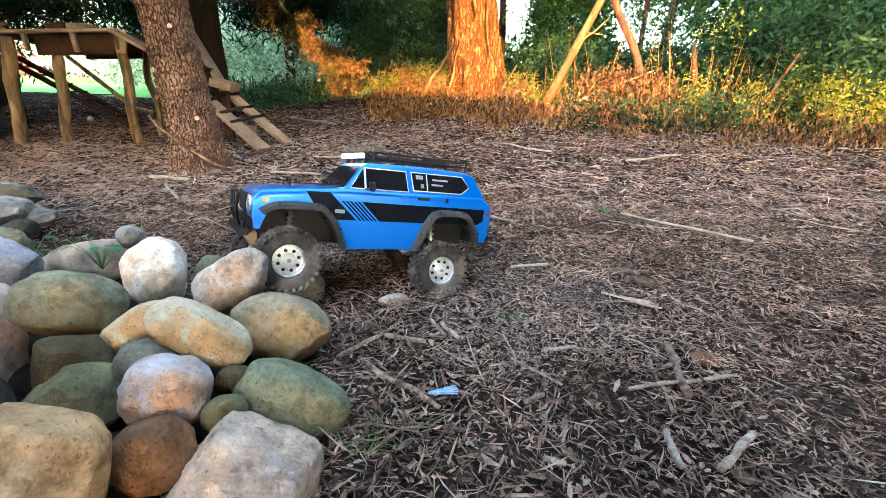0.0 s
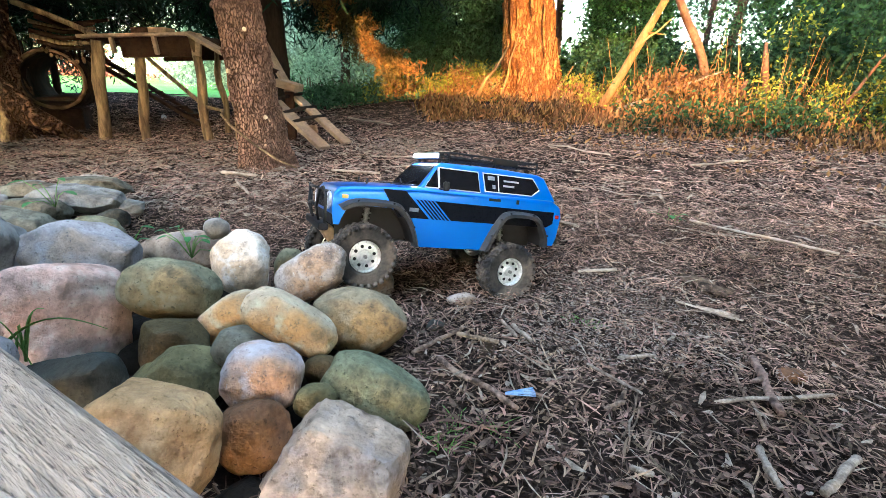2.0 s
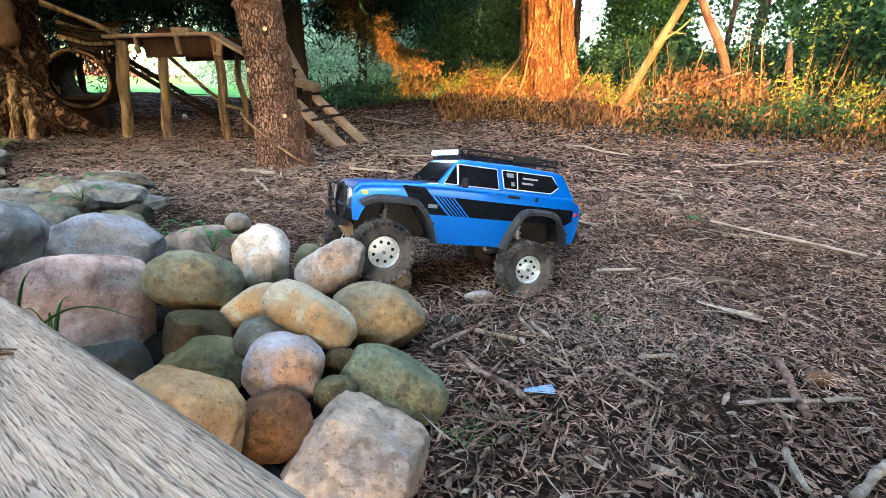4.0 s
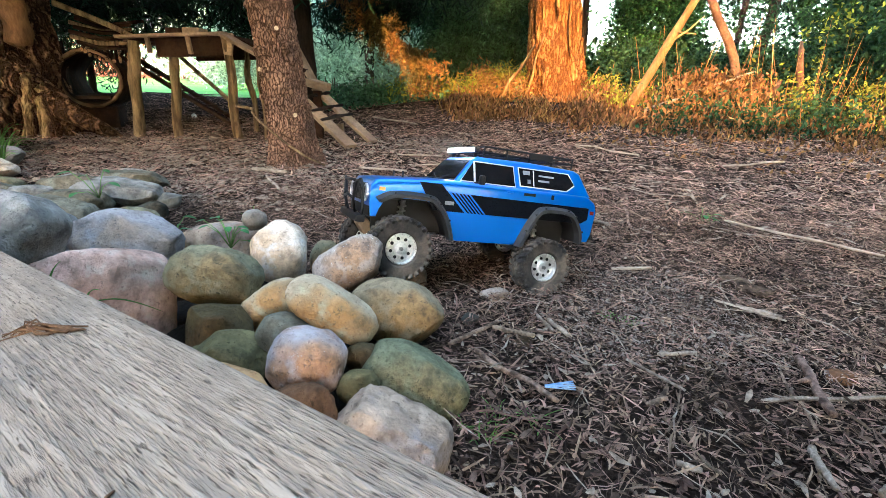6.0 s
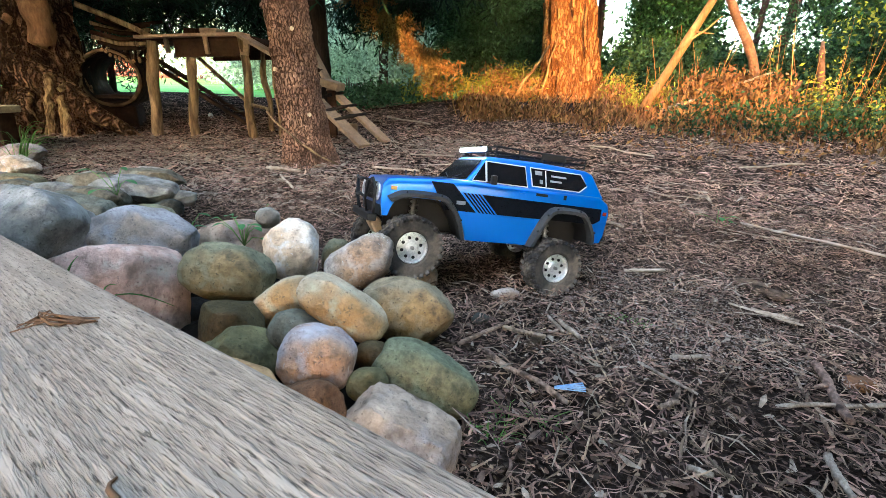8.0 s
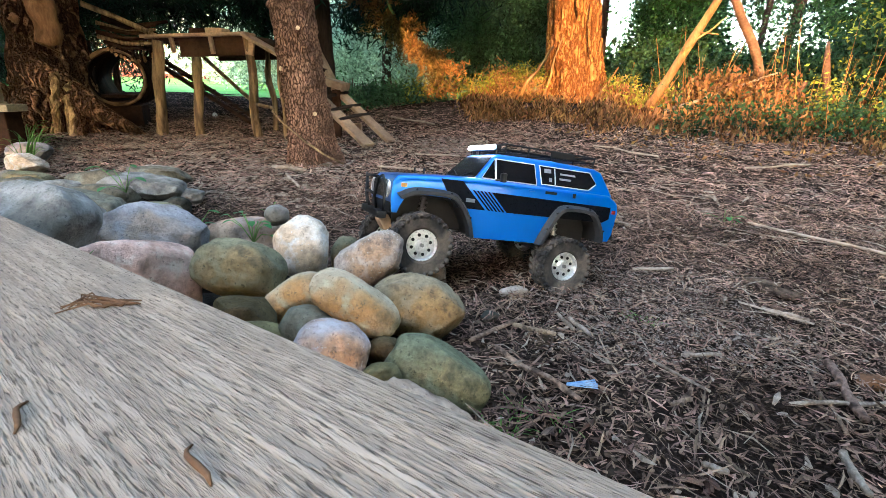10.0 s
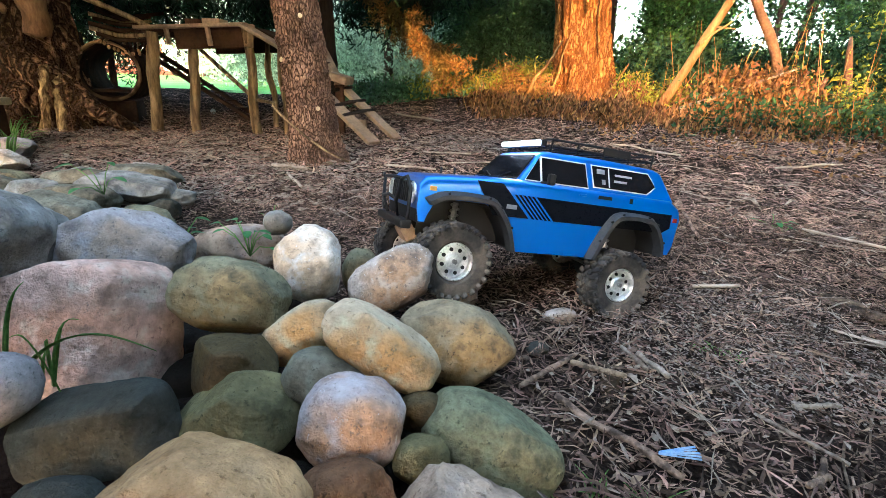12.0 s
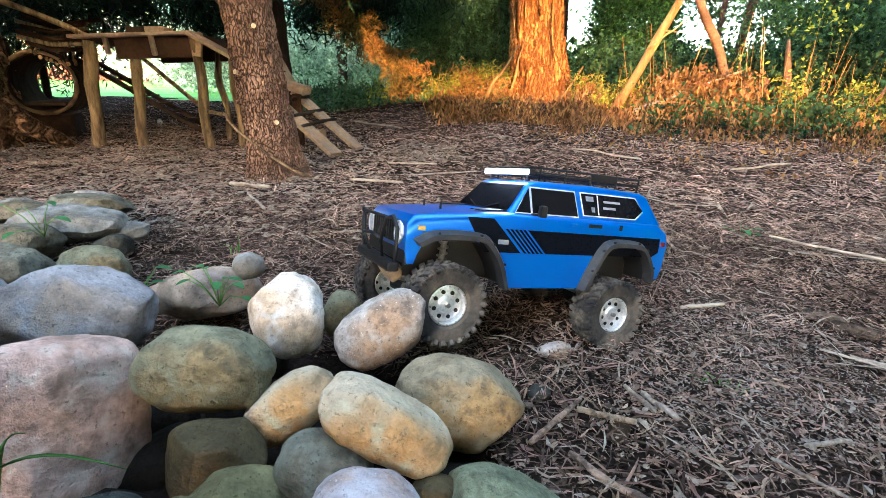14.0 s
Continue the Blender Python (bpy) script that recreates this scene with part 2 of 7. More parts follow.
def raw(name, verts, faces, material, parent=None, smooth=False):
    me = bpy.data.meshes.new(name)
    me.from_pydata(verts, [], faces)
    me.materials.append(material)
    if smooth:
        me.polygons.foreach_set("use_smooth", [True] * len(me.polygons))
    ob = new(name, me)
    if parent:
        ob.parent = parent
    return ob


def box(sx, sy, sz, bevel=0.0, at=(0, 0, 0), m=None, segments=2):
    bm = bmesh.new()
    bmesh.ops.create_cube(bm, size=1)
    bmesh.ops.scale(bm, vec=(sx, sy, sz), verts=bm.verts)
    if bevel:
        bmesh.ops.bevel(bm, geom=bm.edges[:], offset=bevel, segments=segments, affect="EDGES", profile=0.6)
    bmesh.ops.translate(bm, vec=at, verts=bm.verts)
    if m:
        bmesh.ops.transform(bm, matrix=m, verts=bm.verts)
    return bm


def cyl(r, h, at=(0, 0, 0), axis="Z", seg=20, r2=None, bevel=0.0):
    bm = bmesh.new()
    bmesh.ops.create_cone(bm, cap_ends=True, segments=seg, radius1=r, radius2=r if r2 is None else r2, depth=h)
    if bevel:
        bmesh.ops.bevel(bm, geom=[e for e in bm.edges if abs(e.verts[0].co.z - e.verts[1].co.z) < 1e-6], offset=bevel, segments=2, affect="EDGES")
    if axis == "Y":
        bmesh.ops.rotate(bm, matrix=Matrix.Rotation(radians(90), 3, "X"), verts=bm.verts)
    if axis == "X":
        bmesh.ops.rotate(bm, matrix=Matrix.Rotation(radians(90), 3, "Y"), verts=bm.verts)
    bmesh.ops.translate(bm, vec=at, verts=bm.verts)
    return bm


def tube(points, radii, seg=10, jitter=0.0, seed=0, closed=False):
    """A round rod through points, its radius going through radii, with lumps of that share."""
    bm = bmesh.new()
    pts = [Vector(p) for p in points]
    n = len(pts)
    if not isinstance(radii, (list, tuple)):
        radii = [radii] * n
    rings = []
    up = Vector((0.13, 0.29, 0.95))
    for i, p in enumerate(pts):
        a, c = (pts[i - 1], pts[(i + 1) % n]) if closed else (pts[max(i - 1, 0)], pts[min(i + 1, n - 1)])
        d = (c - a).normalized()
        u = d.cross(up)
        u = u.normalized() if u.length > 0.05 else d.cross(Vector((1, 0, 0))).normalized()
        v = d.cross(u)
        ring = []
        for k in range(seg):
            th = 2 * math.pi * k / seg
            w = u * math.cos(th) + v * math.sin(th)
            r = radii[min(i, len(radii) - 1)]
            if jitter:
                r *= 1 + jitter * noise.noise((p + w * r) * (1.5 / max(r, 1e-4)) * 0.5 + Vector((seed * 7.1, 0, 0)))
            ring.append(bm.verts.new(p + w * r))
        rings.append(ring)
    last = n if closed else n - 1
    for i in range(last):
        a, c = rings[i], rings[(i + 1) % n]
        for k in range(seg):
            bm.faces.new((a[k], a[(k + 1) % seg], c[(k + 1) % seg], c[k]))
    if not closed:
        bm.faces.new(rings[0][::-1])
        bm.faces.new(rings[-1])
    return bm


def join(*bms):
    """One bmesh out of several."""
    out = bmesh.new()
    for b in bms:
        tmp = bpy.data.meshes.new("tmp")
        b.to_mesh(tmp)
        b.free()
        out.from_mesh(tmp)
        bpy.data.meshes.remove(tmp)
    return out


def plate(points, thick, bevel=0.0):
    """A slab: the outline given, extruded by thick along its normal."""
    bm = bmesh.new()
    vs = [bm.verts.new(p) for p in points]
    f = bm.faces.new(vs)
    f.normal_update()
    nrm = f.normal.copy()
    g = bmesh.ops.extrude_face_region(bm, geom=[f])
    bmesh.ops.translate(bm, vec=nrm * thick, verts=[v for v in g["geom"] if isinstance(v, bmesh.types.BMVert)])
    bmesh.ops.recalc_face_normals(bm, faces=bm.faces)
    if bevel:
        bmesh.ops.bevel(bm, geom=bm.edges[:], offset=bevel, segments=1, affect="EDGES")
    return bm


def smooth01(a, b, x):
    t = min(1.0, max(0.0, (x - a) / (b - a)))
    return t * t * (3 - 2 * t)


def ground_z(x, y):
    """Height of the ground: level near, rising to the wood edge, a bank of soil under the rocks."""
    right = smooth01(-2.2, -0.4, x)
    z = right * (0.05 * smooth01(2.2, 3.2, y) + 0.20 * smooth01(3.0, 5.2, y)) + (1 - right) * (0.03 * smooth01(2.5, 4.0, y) + 0.13 * smooth01(4, 8, y))
    z += 0.35 * smooth01(9, 40, y) + 0.09 * right * smooth01(5, 9, y)
    z += 0.008 * math.exp(-(((x + 0.42) / 0.26) ** 2 + ((y - 0.52) / 0.17) ** 2))
    z += 0.05 * math.exp(-(((x + 0.98) / 0.3) ** 2 + ((y - 1.1) / 0.2) ** 2))
    z += 0.006 * noise.noise(Vector((x * 4, y * 4, 0))) + 0.003 * noise.noise(Vector((x * 15, y * 15, 3)))
    return z


# ---- ground ----
def spread(lo, hi, fine_lo, fine_hi, step, grow=1.18):
    vals = list(np.arange(fine_lo, fine_hi + 1e-6, step))
    s, v = step, fine_hi
    while v < hi:
        s *= grow
        v += s
        vals.append(min(v, hi))
    s, v = step, fine_lo
    while v > lo:
        s *= grow
        v -= s
        vals.insert(0, max(v, lo))
    return vals


gx, gy = spread(-400, 400, -2.4, 2.4, 0.03), spread(-400, 400, 0.1, 4.0, 0.03)
gv = [(x, y, ground_z(x, y)) for y in gy for x in gx]
nx = len(gx)
gf = [(j * nx + i, j * nx + i + 1, (j + 1) * nx + i + 1, (j + 1) * nx + i) for j in range(len(gy) - 1) for i in range(nx - 1)]
ground = raw("ground", gv, gf, M_soil, smooth=True)
tagged(ground, "dark mulch-covered soil that rises to the wood edge", "ground", kind="structure")
ground.data.materials.append(M_lawn)
for p in ground.data.polygons:
    cx, cy = p.center[0], p.center[1]
    if cy > (7.4 if cx < -1.4 else 9.0) + 0.3 * math.sin(cx * 2) or cy < -5 or abs(cx) > 9:
        p.material_index = 1


# ---- loose litter ----
RINGS = ((-0.5, 0.40), (0.06, 1.0), (0.5, 0.25))
SPLINTER = ((-0.5, 0.30), (-0.22, 1.0), (0.2, 0.80), (0.5, 0.15))


def litter(name, count, lo, hi, length, width, flat, material, label, lift=0.012, tilt=0.2, power=1.0, fan=None, rings=RINGS):
    """Many loose bits: bent four-sided splinters thrown over the ground."""
    rng = np.random.default_rng(abs(hash_name(name)))
    V, F = [], []
    for i in range(count):
        x = rng.uniform(lo[0], hi[0])
        y = lo[1] + (hi[1] - lo[1]) * rng.random() ** power
        x += rng.normal(0, 0.10) * (hi[0] - lo[0])                     # the edge of each spread thins out
        y = lo[1] + abs(y - lo[1] + rng.normal(0, 0.09) * (hi[1] - lo[1]))
        if blocked(x, y) or (fan and fan[0] < x < fan[1] and fan[2] < y < fan[3]):
            continue
        ln, w = length * (0.35 + rng.exponential(0.55)), width * rng.uniform(0.5, 1.5)
        ln = min(ln, length * 3)
        a, ti = rng.uniform(0, 2 * math.pi), rng.normal(0, tilt)
        d = Vector((math.cos(a) * math.cos(ti), math.sin(a) * math.cos(ti), math.sin(ti)))
        s = Vector((-math.sin(a), math.cos(a), rng.normal(0, 0.35))).normalized()
        u = d.cross(s)
        c = Vector((x, y, ground_z(x, y) + rng.random() * lift + abs(math.sin(ti)) * ln * 0.3))
        h = w * flat
        bend = u * rng.normal(0, 0.06) * ln + s * rng.normal(0, 0.09) * ln
        k = len(V)
        for t, tw in rings:
            q = c + d * ln * t + bend * (1 - 4 * t * t)
            V += [q + s * w * tw, q + u * h * tw, q - s * w * tw]
        for r in range(0, 3 * len(rings) - 3, 3):
            F += [(k + r, k + r + 3, k + r + 4, k + r + 1), (k + r + 1, k + r + 4, k + r + 5, k + r + 2)]
    ob = raw(name, V, F, material)
    return tagged(ob, label, "litter", kind="stuff")


def hash_name(s):
    return sum((i + 1) * ord(c) for i, c in enumerate(s))


def blocked(x, y):
    return ((x + 0.32) / 0.36) ** 2 + ((y - 0.55) / 0.27) ** 2 < 0.75


litter("bark_chips", 5600, (-0.75, 0.30), (1.3, 1.5), 0.009, 0.0026, 0.4, M_litter, "small flat bark chips on soil", power=1.25, tilt=0.25, rings=SPLINTER)
litter("wood_shreds", 52000, (-0.75, 0.30), (1.35, 1.6), 0.014, 0.00125, 0.7, M_litter, "brown and grey wood chips strewn over soil", lift=0.019, power=1.0, tilt=0.25, rings=SPLINTER)
litter("needles", 56000, (-0.9, 0.30), (1.5, 1.8), 0.017, 0.00065, 0.8, M_needle, "fine dry conifer needles and twigs on soil", lift=0.020, power=1.0, tilt=0.18)
litter("bark_flakes", 420, (-0.5, 0.32), (1.3, 1.5), 0.018, 0.0046, 0.3, M_barkflake, "broad dark bark flakes on soil", power=1.2, tilt=0.2, rings=SPLINTER)
litter("dust_chips", 5000, (0.14, 0.62), (0.50, 1.0), 0.0045, 0.0014, 0.4, M_dust, "pale dusty crumbs of wood on soil", lift=0.022, tilt=0.2)
litter("twigs", 1500, (-0.9, 0.30), (1.7, 1.9), 0.055, 0.0018, 0.9, M_litter, "short broken twigs on mulch", lift=0.015)
litter("far_chips", 26000, (-2.8, 1.4), (2.7, 4.2), 0.026, 0.0030, 0.5, M_rust, "brown wood chips further off on soil", power=1.15, tilt=0.25)
litter("left_needles", 7500, (-5.0, 2.4), (-1.2, 7.3), 0.05, 0.0020, 0.8, M_rust, "dry needles under the wooden course", lift=0.02)
litter("far_needles", 30000, (-2.8, 1.5), (2.8, 4.4), 0.045, 0.0012, 0.8, M_rust, "dry needles and twigs further off on soil", lift=0.02, power=1.15)
litter("far_pale_chips", 2400, (-2.8, 1.2), (2.6, 3.7), 0.045, 0.0056, 0.4, M_palestick, "pale split chips and sticks on mulch", tilt=0.1)
litter("left_pale_chips", 4200, (-2.7, 1.3), (-0.5, 2.8), 0.034, 0.0066, 0.4, M_palestick, "pale dry chips strewn under the pine", tilt=0.12)
litter("ash_crumbs", 700, (-0.52, 2.55), (-0.12, 2.95), 0.022, 0.0050, 0.5, M_dust, "pale grey crumbs of rotten wood on mulch", tilt=0.2, lift=0.03)
litter("outer_chips", 12000, (-3.8, -1.8), (3.8, 4.4), 0.05, 0.0045, 0.5, M_litter, "wood chips over the rest of the clearing", tilt=0.2, fan=(-1.0, 1.5, 0.2, 4.5))
litter("long_sticks", 420, (-2.6, 1.3), (3.0, 4.0), 0.16, 0.0030, 0.9, M_palestick, "long bare sticks lying on mulch", tilt=0.05, lift=0.02)
litter("near_pale_twigs", 700, (-0.3, 0.35), (1.5, 1.6), 0.045, 0.0013, 0.9, M_palestick, "thin pale twigs on dark mulch", tilt=0.12, lift=0.026)
litter("pale_chips", 800, (-0.3, 0.35), (1.4, 1.4), 0.014, 0.0026, 0.5, M_palestick, "pale splinters among dark mulch", tilt=0.15, lift=0.024)


# ---- rocks ----
def rock_mat(name, col, col2, col3=None, fine=60, mix3=0.85, scale=14, speck=0.0):
    """Worn stone: broad colour fields, blotches of rust and of warm low light put in as orange, dark pits and cracks,
    pale mineral specks.
    """
    col, col2, col3 = [c and (min(0.8, c[0] * 1.02), c[1] * 0.965, c[2] * 0.93) for c in (col, col2, col3)]
    m = mat(name, col, col2, rough=0.78, scale=scale, fine=fine, bump=0.0, col3=col3, mix3=mix3, vary=0.42)
    nt = m.node_tree
    N, L = nt.nodes, nt.links
    p = N["Principled BSDF"]
    co = N.new("ShaderNodeTexCoord").outputs["Object"]
    src = p.inputs["Base Color"].links[0].from_socket

    def tex(kind, s, **kw):
        n = N.new(kind)
        n.inputs["Scale"].default_value = s
        L.new(co, n.inputs["Vector"])
        for k, v in kw.items():
            n.inputs[k].default_value = v
        return n

    def band(sock, lo, hi, a, c):
        r = N.new("ShaderNodeMapRange")
        for k, v in zip(("From Min", "From Max", "To Min", "To Max"), (lo, hi, a, c)):
            r.inputs[k].default_value = v
        L.new(sock, r.inputs["Value"])
        return r.outputs[0]

    def blend(fac, a, c, kind="MIX"):
        x = N.new("ShaderNodeMix")
        x.data_type, x.blend_type = "RGBA", kind
        L.new(fac, x.inputs[0])
        L.new(a, x.inputs[6])
        x.inputs[7].default_value = (*c, 1)
        return x.outputs[2]

    pits = tex("ShaderNodeTexNoise", 170, Detail=3.0, Roughness=0.75).outputs["Fac"]
    blot = tex("ShaderNodeTexNoise", 36, Detail=4.0, Roughness=0.58).outputs["Fac"]
    vein = tex("ShaderNodeTexNoise", 15, Detail=3.0, Roughness=0.5, Distortion=0.5).outputs["Fac"]
    dark = tuple(c * 0.28 for c in col2)
    src = blend(band(blot, 0.54, 0.68, 0.0, 0.75), src, dark)
    src = blend(band(blot, 0.46, 0.30, 0.0, 0.65), src, tuple(min(0.6, c * 1.1) for c in col))
    line = N.new("ShaderNodeMath")
    line.operation = "ABSOLUTE"
    off = N.new("ShaderNodeMath")
    off.operation = "SUBTRACT"
    off.inputs[1].default_value = 0.5
    L.new(vein, off.inputs[0])
    L.new(off.outputs[0], line.inputs[0])
    src = blend(band(line.outputs[0], 0.003, 0.0, 0.0, 0.10), src, dark)
    src = blend(band(pits, 0.59, 0.68, 0.0, 0.7), src, dark)
    if speck:
        src = blend(band(pits, 0.36, 0.30, 0.0, speck), src, (0.55, 0.53, 0.50))
    L.new(src, p.inputs["Base Color"])
    add = N.new("ShaderNodeMath")
    add.operation = "MULTIPLY_ADD"
    add.inputs[1].default_value = 0.55
    L.new(pits, add.inputs[0])
    L.new(blot, add.inputs[2])
    add2 = N.new("ShaderNodeMath")
    add2.operation = "MULTIPLY_ADD"
    L.new(band(line.outputs[0], 0.008, 0.0, 0.0, -0.025), add2.inputs[0])
    add2.inputs[1].default_value = 1.0
    L.new(add.outputs[0], add2.inputs[2])
    bp = N.new("ShaderNodeBump")
    bp.inputs["Strength"].default_value, bp.inputs["Distance"].default_value = 0.9, 0.006
    L.new(add2.outputs[0], bp.inputs["Height"])
    L.new(bp.outputs[0], p.inputs["Normal"])
    return m


R_white = rock_mat("white_granite", (0.72, 0.66, 0.56), (0.70, 0.58, 0.44), (0.62, 0.43, 0.25), 110, mix3=0.6, speck=0.7)
R_grey = rock_mat("grey_granite", (0.46, 0.41, 0.36), (0.29, 0.26, 0.23), (0.52, 0.32, 0.18), 130, speck=0.7)
R_yellow = rock_mat("yellow_sandstone", (0.62, 0.50, 0.34), (0.54, 0.42, 0.26), (0.68, 0.35, 0.12), 70)
R_khaki = rock_mat("khaki_stone", (0.33, 0.265, 0.165), (0.23, 0.195, 0.13), (0.48, 0.28, 0.11), 80)
R_moss = rock_mat("green_grey_stone", (0.27, 0.25, 0.155), (0.17, 0.17, 0.11), (0.44, 0.27, 0.11), 80, mix3=0.6)
R_green = rock_mat("smooth_green_stone", (0.205, 0.215, 0.13), (0.135, 0.155, 0.095), (0.34, 0.25, 0.12), 160, mix3=0.5)
R_pink = rock_mat("pink_sandstone", (0.72, 0.475, 0.375), (0.62, 0.43, 0.345), (0.52, 0.26, 0.155), 90, mix3=0.6)
R_violet = rock_mat("violet_grey_stone", (0.38, 0.37, 0.37), (0.30, 0.285, 0.28), (0.48, 0.36, 0.26), 70)
R_lilac = rock_mat("lilac_stone", (0.44, 0.40, 0.40), (0.50, 0.37, 0.30), (0.68, 0.36, 0.18), 60, scale=19, speck=0.5)
R_cream = rock_mat("cream_limestone", (0.52, 0.385, 0.275), (0.41, 0.30, 0.215), (0.27, 0.255, 0.25), 50, scale=22, mix3=0.7)
R_tan = rock_mat("tan_sandstone", (0.56, 0.34, 0.165), (0.46, 0.27, 0.125), (0.33, 0.30, 0.21), 60, scale=11, mix3=0.75)
R_ash = rock_mat("ash_grey_stone", (0.34, 0.34, 0.31), (0.20, 0.20, 0.185), (0.25, 0.21, 0.15), 80, mix3=0.5, scale=20)
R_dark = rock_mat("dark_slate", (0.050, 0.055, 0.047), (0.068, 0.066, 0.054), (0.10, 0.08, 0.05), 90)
# Near-black filler colour that stands in for the shade between rocks.
R_gapshade = rock_mat("gap_shade_stone", (0.020, 0.017, 0.013), (0.012, 0.010, 0.008), (0.03, 0.02, 0.012), 80)
R_umber = rock_mat("umber_stone", (0.095, 0.075, 0.038), (0.064, 0.053, 0.03), (0.17, 0.10, 0.045), 80, mix3=0.6)
R_rusty = rock_mat("rusty_brown_stone", (0.20, 0.105, 0.055), (0.13, 0.07, 0.04), (0.27, 0.13, 0.05), 80)
R_ashgreen = rock_mat("grey_green_stone", (0.21, 0.205, 0.155), (0.13, 0.13, 0.098), (0.26, 0.20, 0.125), 90, mix3=0.5)
R_brown = rock_mat("brown_stone", (0.065, 0.046, 0.028), (0.04, 0.03, 0.02), (0.15, 0.085, 0.04), 80)
R_olive = rock_mat("olive_stone", (0.18, 0.16, 0.078), (0.11, 0.105, 0.054), (0.28, 0.185, 0.075), 80, mix3=0.5)


def rock(place, radii, turn, material, label, seed=0, power=2.4, lumps=0.10, cuts=3, detail=4, faces=(), rugged=0.018):
    """A worn boulder: a rounded block with a few flattened faces and uneven skin."""
    rng = random.Random(seed)
    bm = bmesh.new()
    bmesh.ops.create_icosphere(bm, subdivisions=detail, radius=1)
    planes = []
    for _ in range(cuts):
        n = Vector((rng.gauss(0, 1), rng.gauss(0, 1), rng.gauss(0, 1))).normalized()
        planes.append((n, rng.uniform(0.72, 0.88)))
    off = Vector((seed * 3.7, seed * 1.3, 0))
    size = sum(radii) / 3
    for v in bm.verts:
        n = v.co.normalized()
        r = sum(abs(c) ** power for c in n) ** (-1 / power)
        p = n * r
        for pn, pd in planes:
            over = p.dot(pn) - pd
            if over > 0:
                p -= pn * over * 0.85
        p *= 1 + lumps * noise.noise(n * 1.6 + off) + lumps * 0.45 * noise.noise(n * 3.7 + off)
        q = Vector((p.x * radii[0], p.y * radii[1], p.z * radii[2]))
        v.co = q
    turned = pose(*place, *turn)
    for face in faces:
        n = (turned.to_3x3().inverted() @ Vector(face[:3])).normalized()
        reach = max(v.co.dot(n) for v in bm.verts) * face[3]
        for v in bm.verts:
            over = v.co.dot(n) - reach
            if over > 0:
                v.co -= n * over * 0.88
    for v in bm.verts:
        n = v.co.normalized()
        v.co += n * (0.0012 * noise.noise(v.co * 90 + off) + size * rugged * (noise.noise(n * 5 + off) + 0.6 * noise.noise(n * 11 + off)))
    ob = link_mesh("rock", bm, material)
    ob.matrix_world = turned
    return tagged(ob, label, "rock", "rocks of the pile")


def view_dir(east, up, near):
    """A direction by its shares along the camera's rough right, up and near axes."""
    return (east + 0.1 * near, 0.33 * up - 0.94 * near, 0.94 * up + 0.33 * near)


rock((-0.257, 0.715, 0.098), (0.0502, 0.0415, 0.0444), (-49, 65, -38), R_white, "white speckled granite rock in the pile", 1, 2.3, 0.06, 3, 5, ((*view_dir(-0.7, 0.7, 0.2), 0.88), (*view_dir(0.9, -0.4, 0.2), 0.9)))
rock((-0.143, 0.712, 0.089), (0.0600, 0.0400, 0.0385), (-22, -28, 20), R_grey, "grey and rust speckled granite rock in the pile", 52, 2.4, 0.03, 1, 5, ((*view_dir(0.2, 0.6, 0.8), 0.86), (*view_dir(-0.55, 0.8, 0.2), 0.90)))
rock((-0.106, 0.530, 0.101), (0.0575, 0.0328, 0.0262), (-21, 29, 0), R_yellow, "oblong yellow and orange sandstone on the pile", 3, 2.9, 0.05, 0, 5, ((*view_dir(0.55, 0.8, 0.1), 0.86), (*view_dir(-0.9, -0.2, 0.2), 0.90)))
rock((-0.203, 0.573, 0.079), (0.0455, 0.0318, 0.0262), (-22, -33, 20), R_yellow, "flat yellow sandstone wedged in the pile", 4, 2.4, 0.05, 0, 5, ((*view_dir(-0.2, 0.9, 0.2), 0.92),))
rock((-0.049, 0.622, 0.059), (0.0655, 0.0470, 0.0440), (-19, 14, 4), R_khaki, "large khaki rounded rock at the pile edge", 5, 2.4, 0.04, 0, 5, ((*view_dir(0.62, -0.75, 0.2), 0.80), (*view_dir(0.7, 0.72, 0.1), 0.86), (*view_dir(-0.35, 0.9, 0.25), 0.84)))
rock((-0.281, 0.575, 0.112), (0.0590, 0.0434, 0.0382), (-19, 8, 6), R_moss, "green grey oval rock, warm low light in its orange blotches", 6, 2.5, 0.05, 0, 5, ((*view_dir(-0.75, 0.6, 0.2), 0.84), (*view_dir(0.1, -0.9, 0.4), 0.86), (*view_dir(0.75, 0.65, 0.1), 0.88)))
rock((-0.420, 0.530, 0.078), (0.0880, 0.0511, 0.0720), (-19, -2, 9), R_pink, "large blocky pink sandstone rock", 7, 4.2, 0.05, 0, 5, ((0.1, -0.9, 0.45, 0.80), (*view_dir(-0.42, 0.9, 0.0), 0.74), (*view_dir(0.55, 0.8, 0.2), 0.86), (0.95, -0.3, 0.1, 0.66)))
rock((-0.491, 0.670, 0.113), (0.0868, 0.0531, 0.0530), (-19, 3, 7), R_violet, "violet grey boulder with rusty bands", 8, 2.3, 0.08, 0, 5, ((*view_dir(-0.5, 0.85, 0.2), 0.74), (*view_dir(0.45, 0.88, 0.3), 0.76), (*view_dir(0.1, 0.3, 0.95), 0.80)))
rock((-0.433, 0.840, 0.065), (0.0762, 0.0598, 0.0367), (-19, -2, 9), R_cream, "low tan rock behind a small plant", 9, 2.5, 0.08, 2)
rock((-0.355, 0.820, 0.118), (0.0225, 0.0200, 0.0185), (-19, -2, 9), R_ash, "small pale stone resting on a tan rock", 10, 2.3, 0.06, 1, 3)
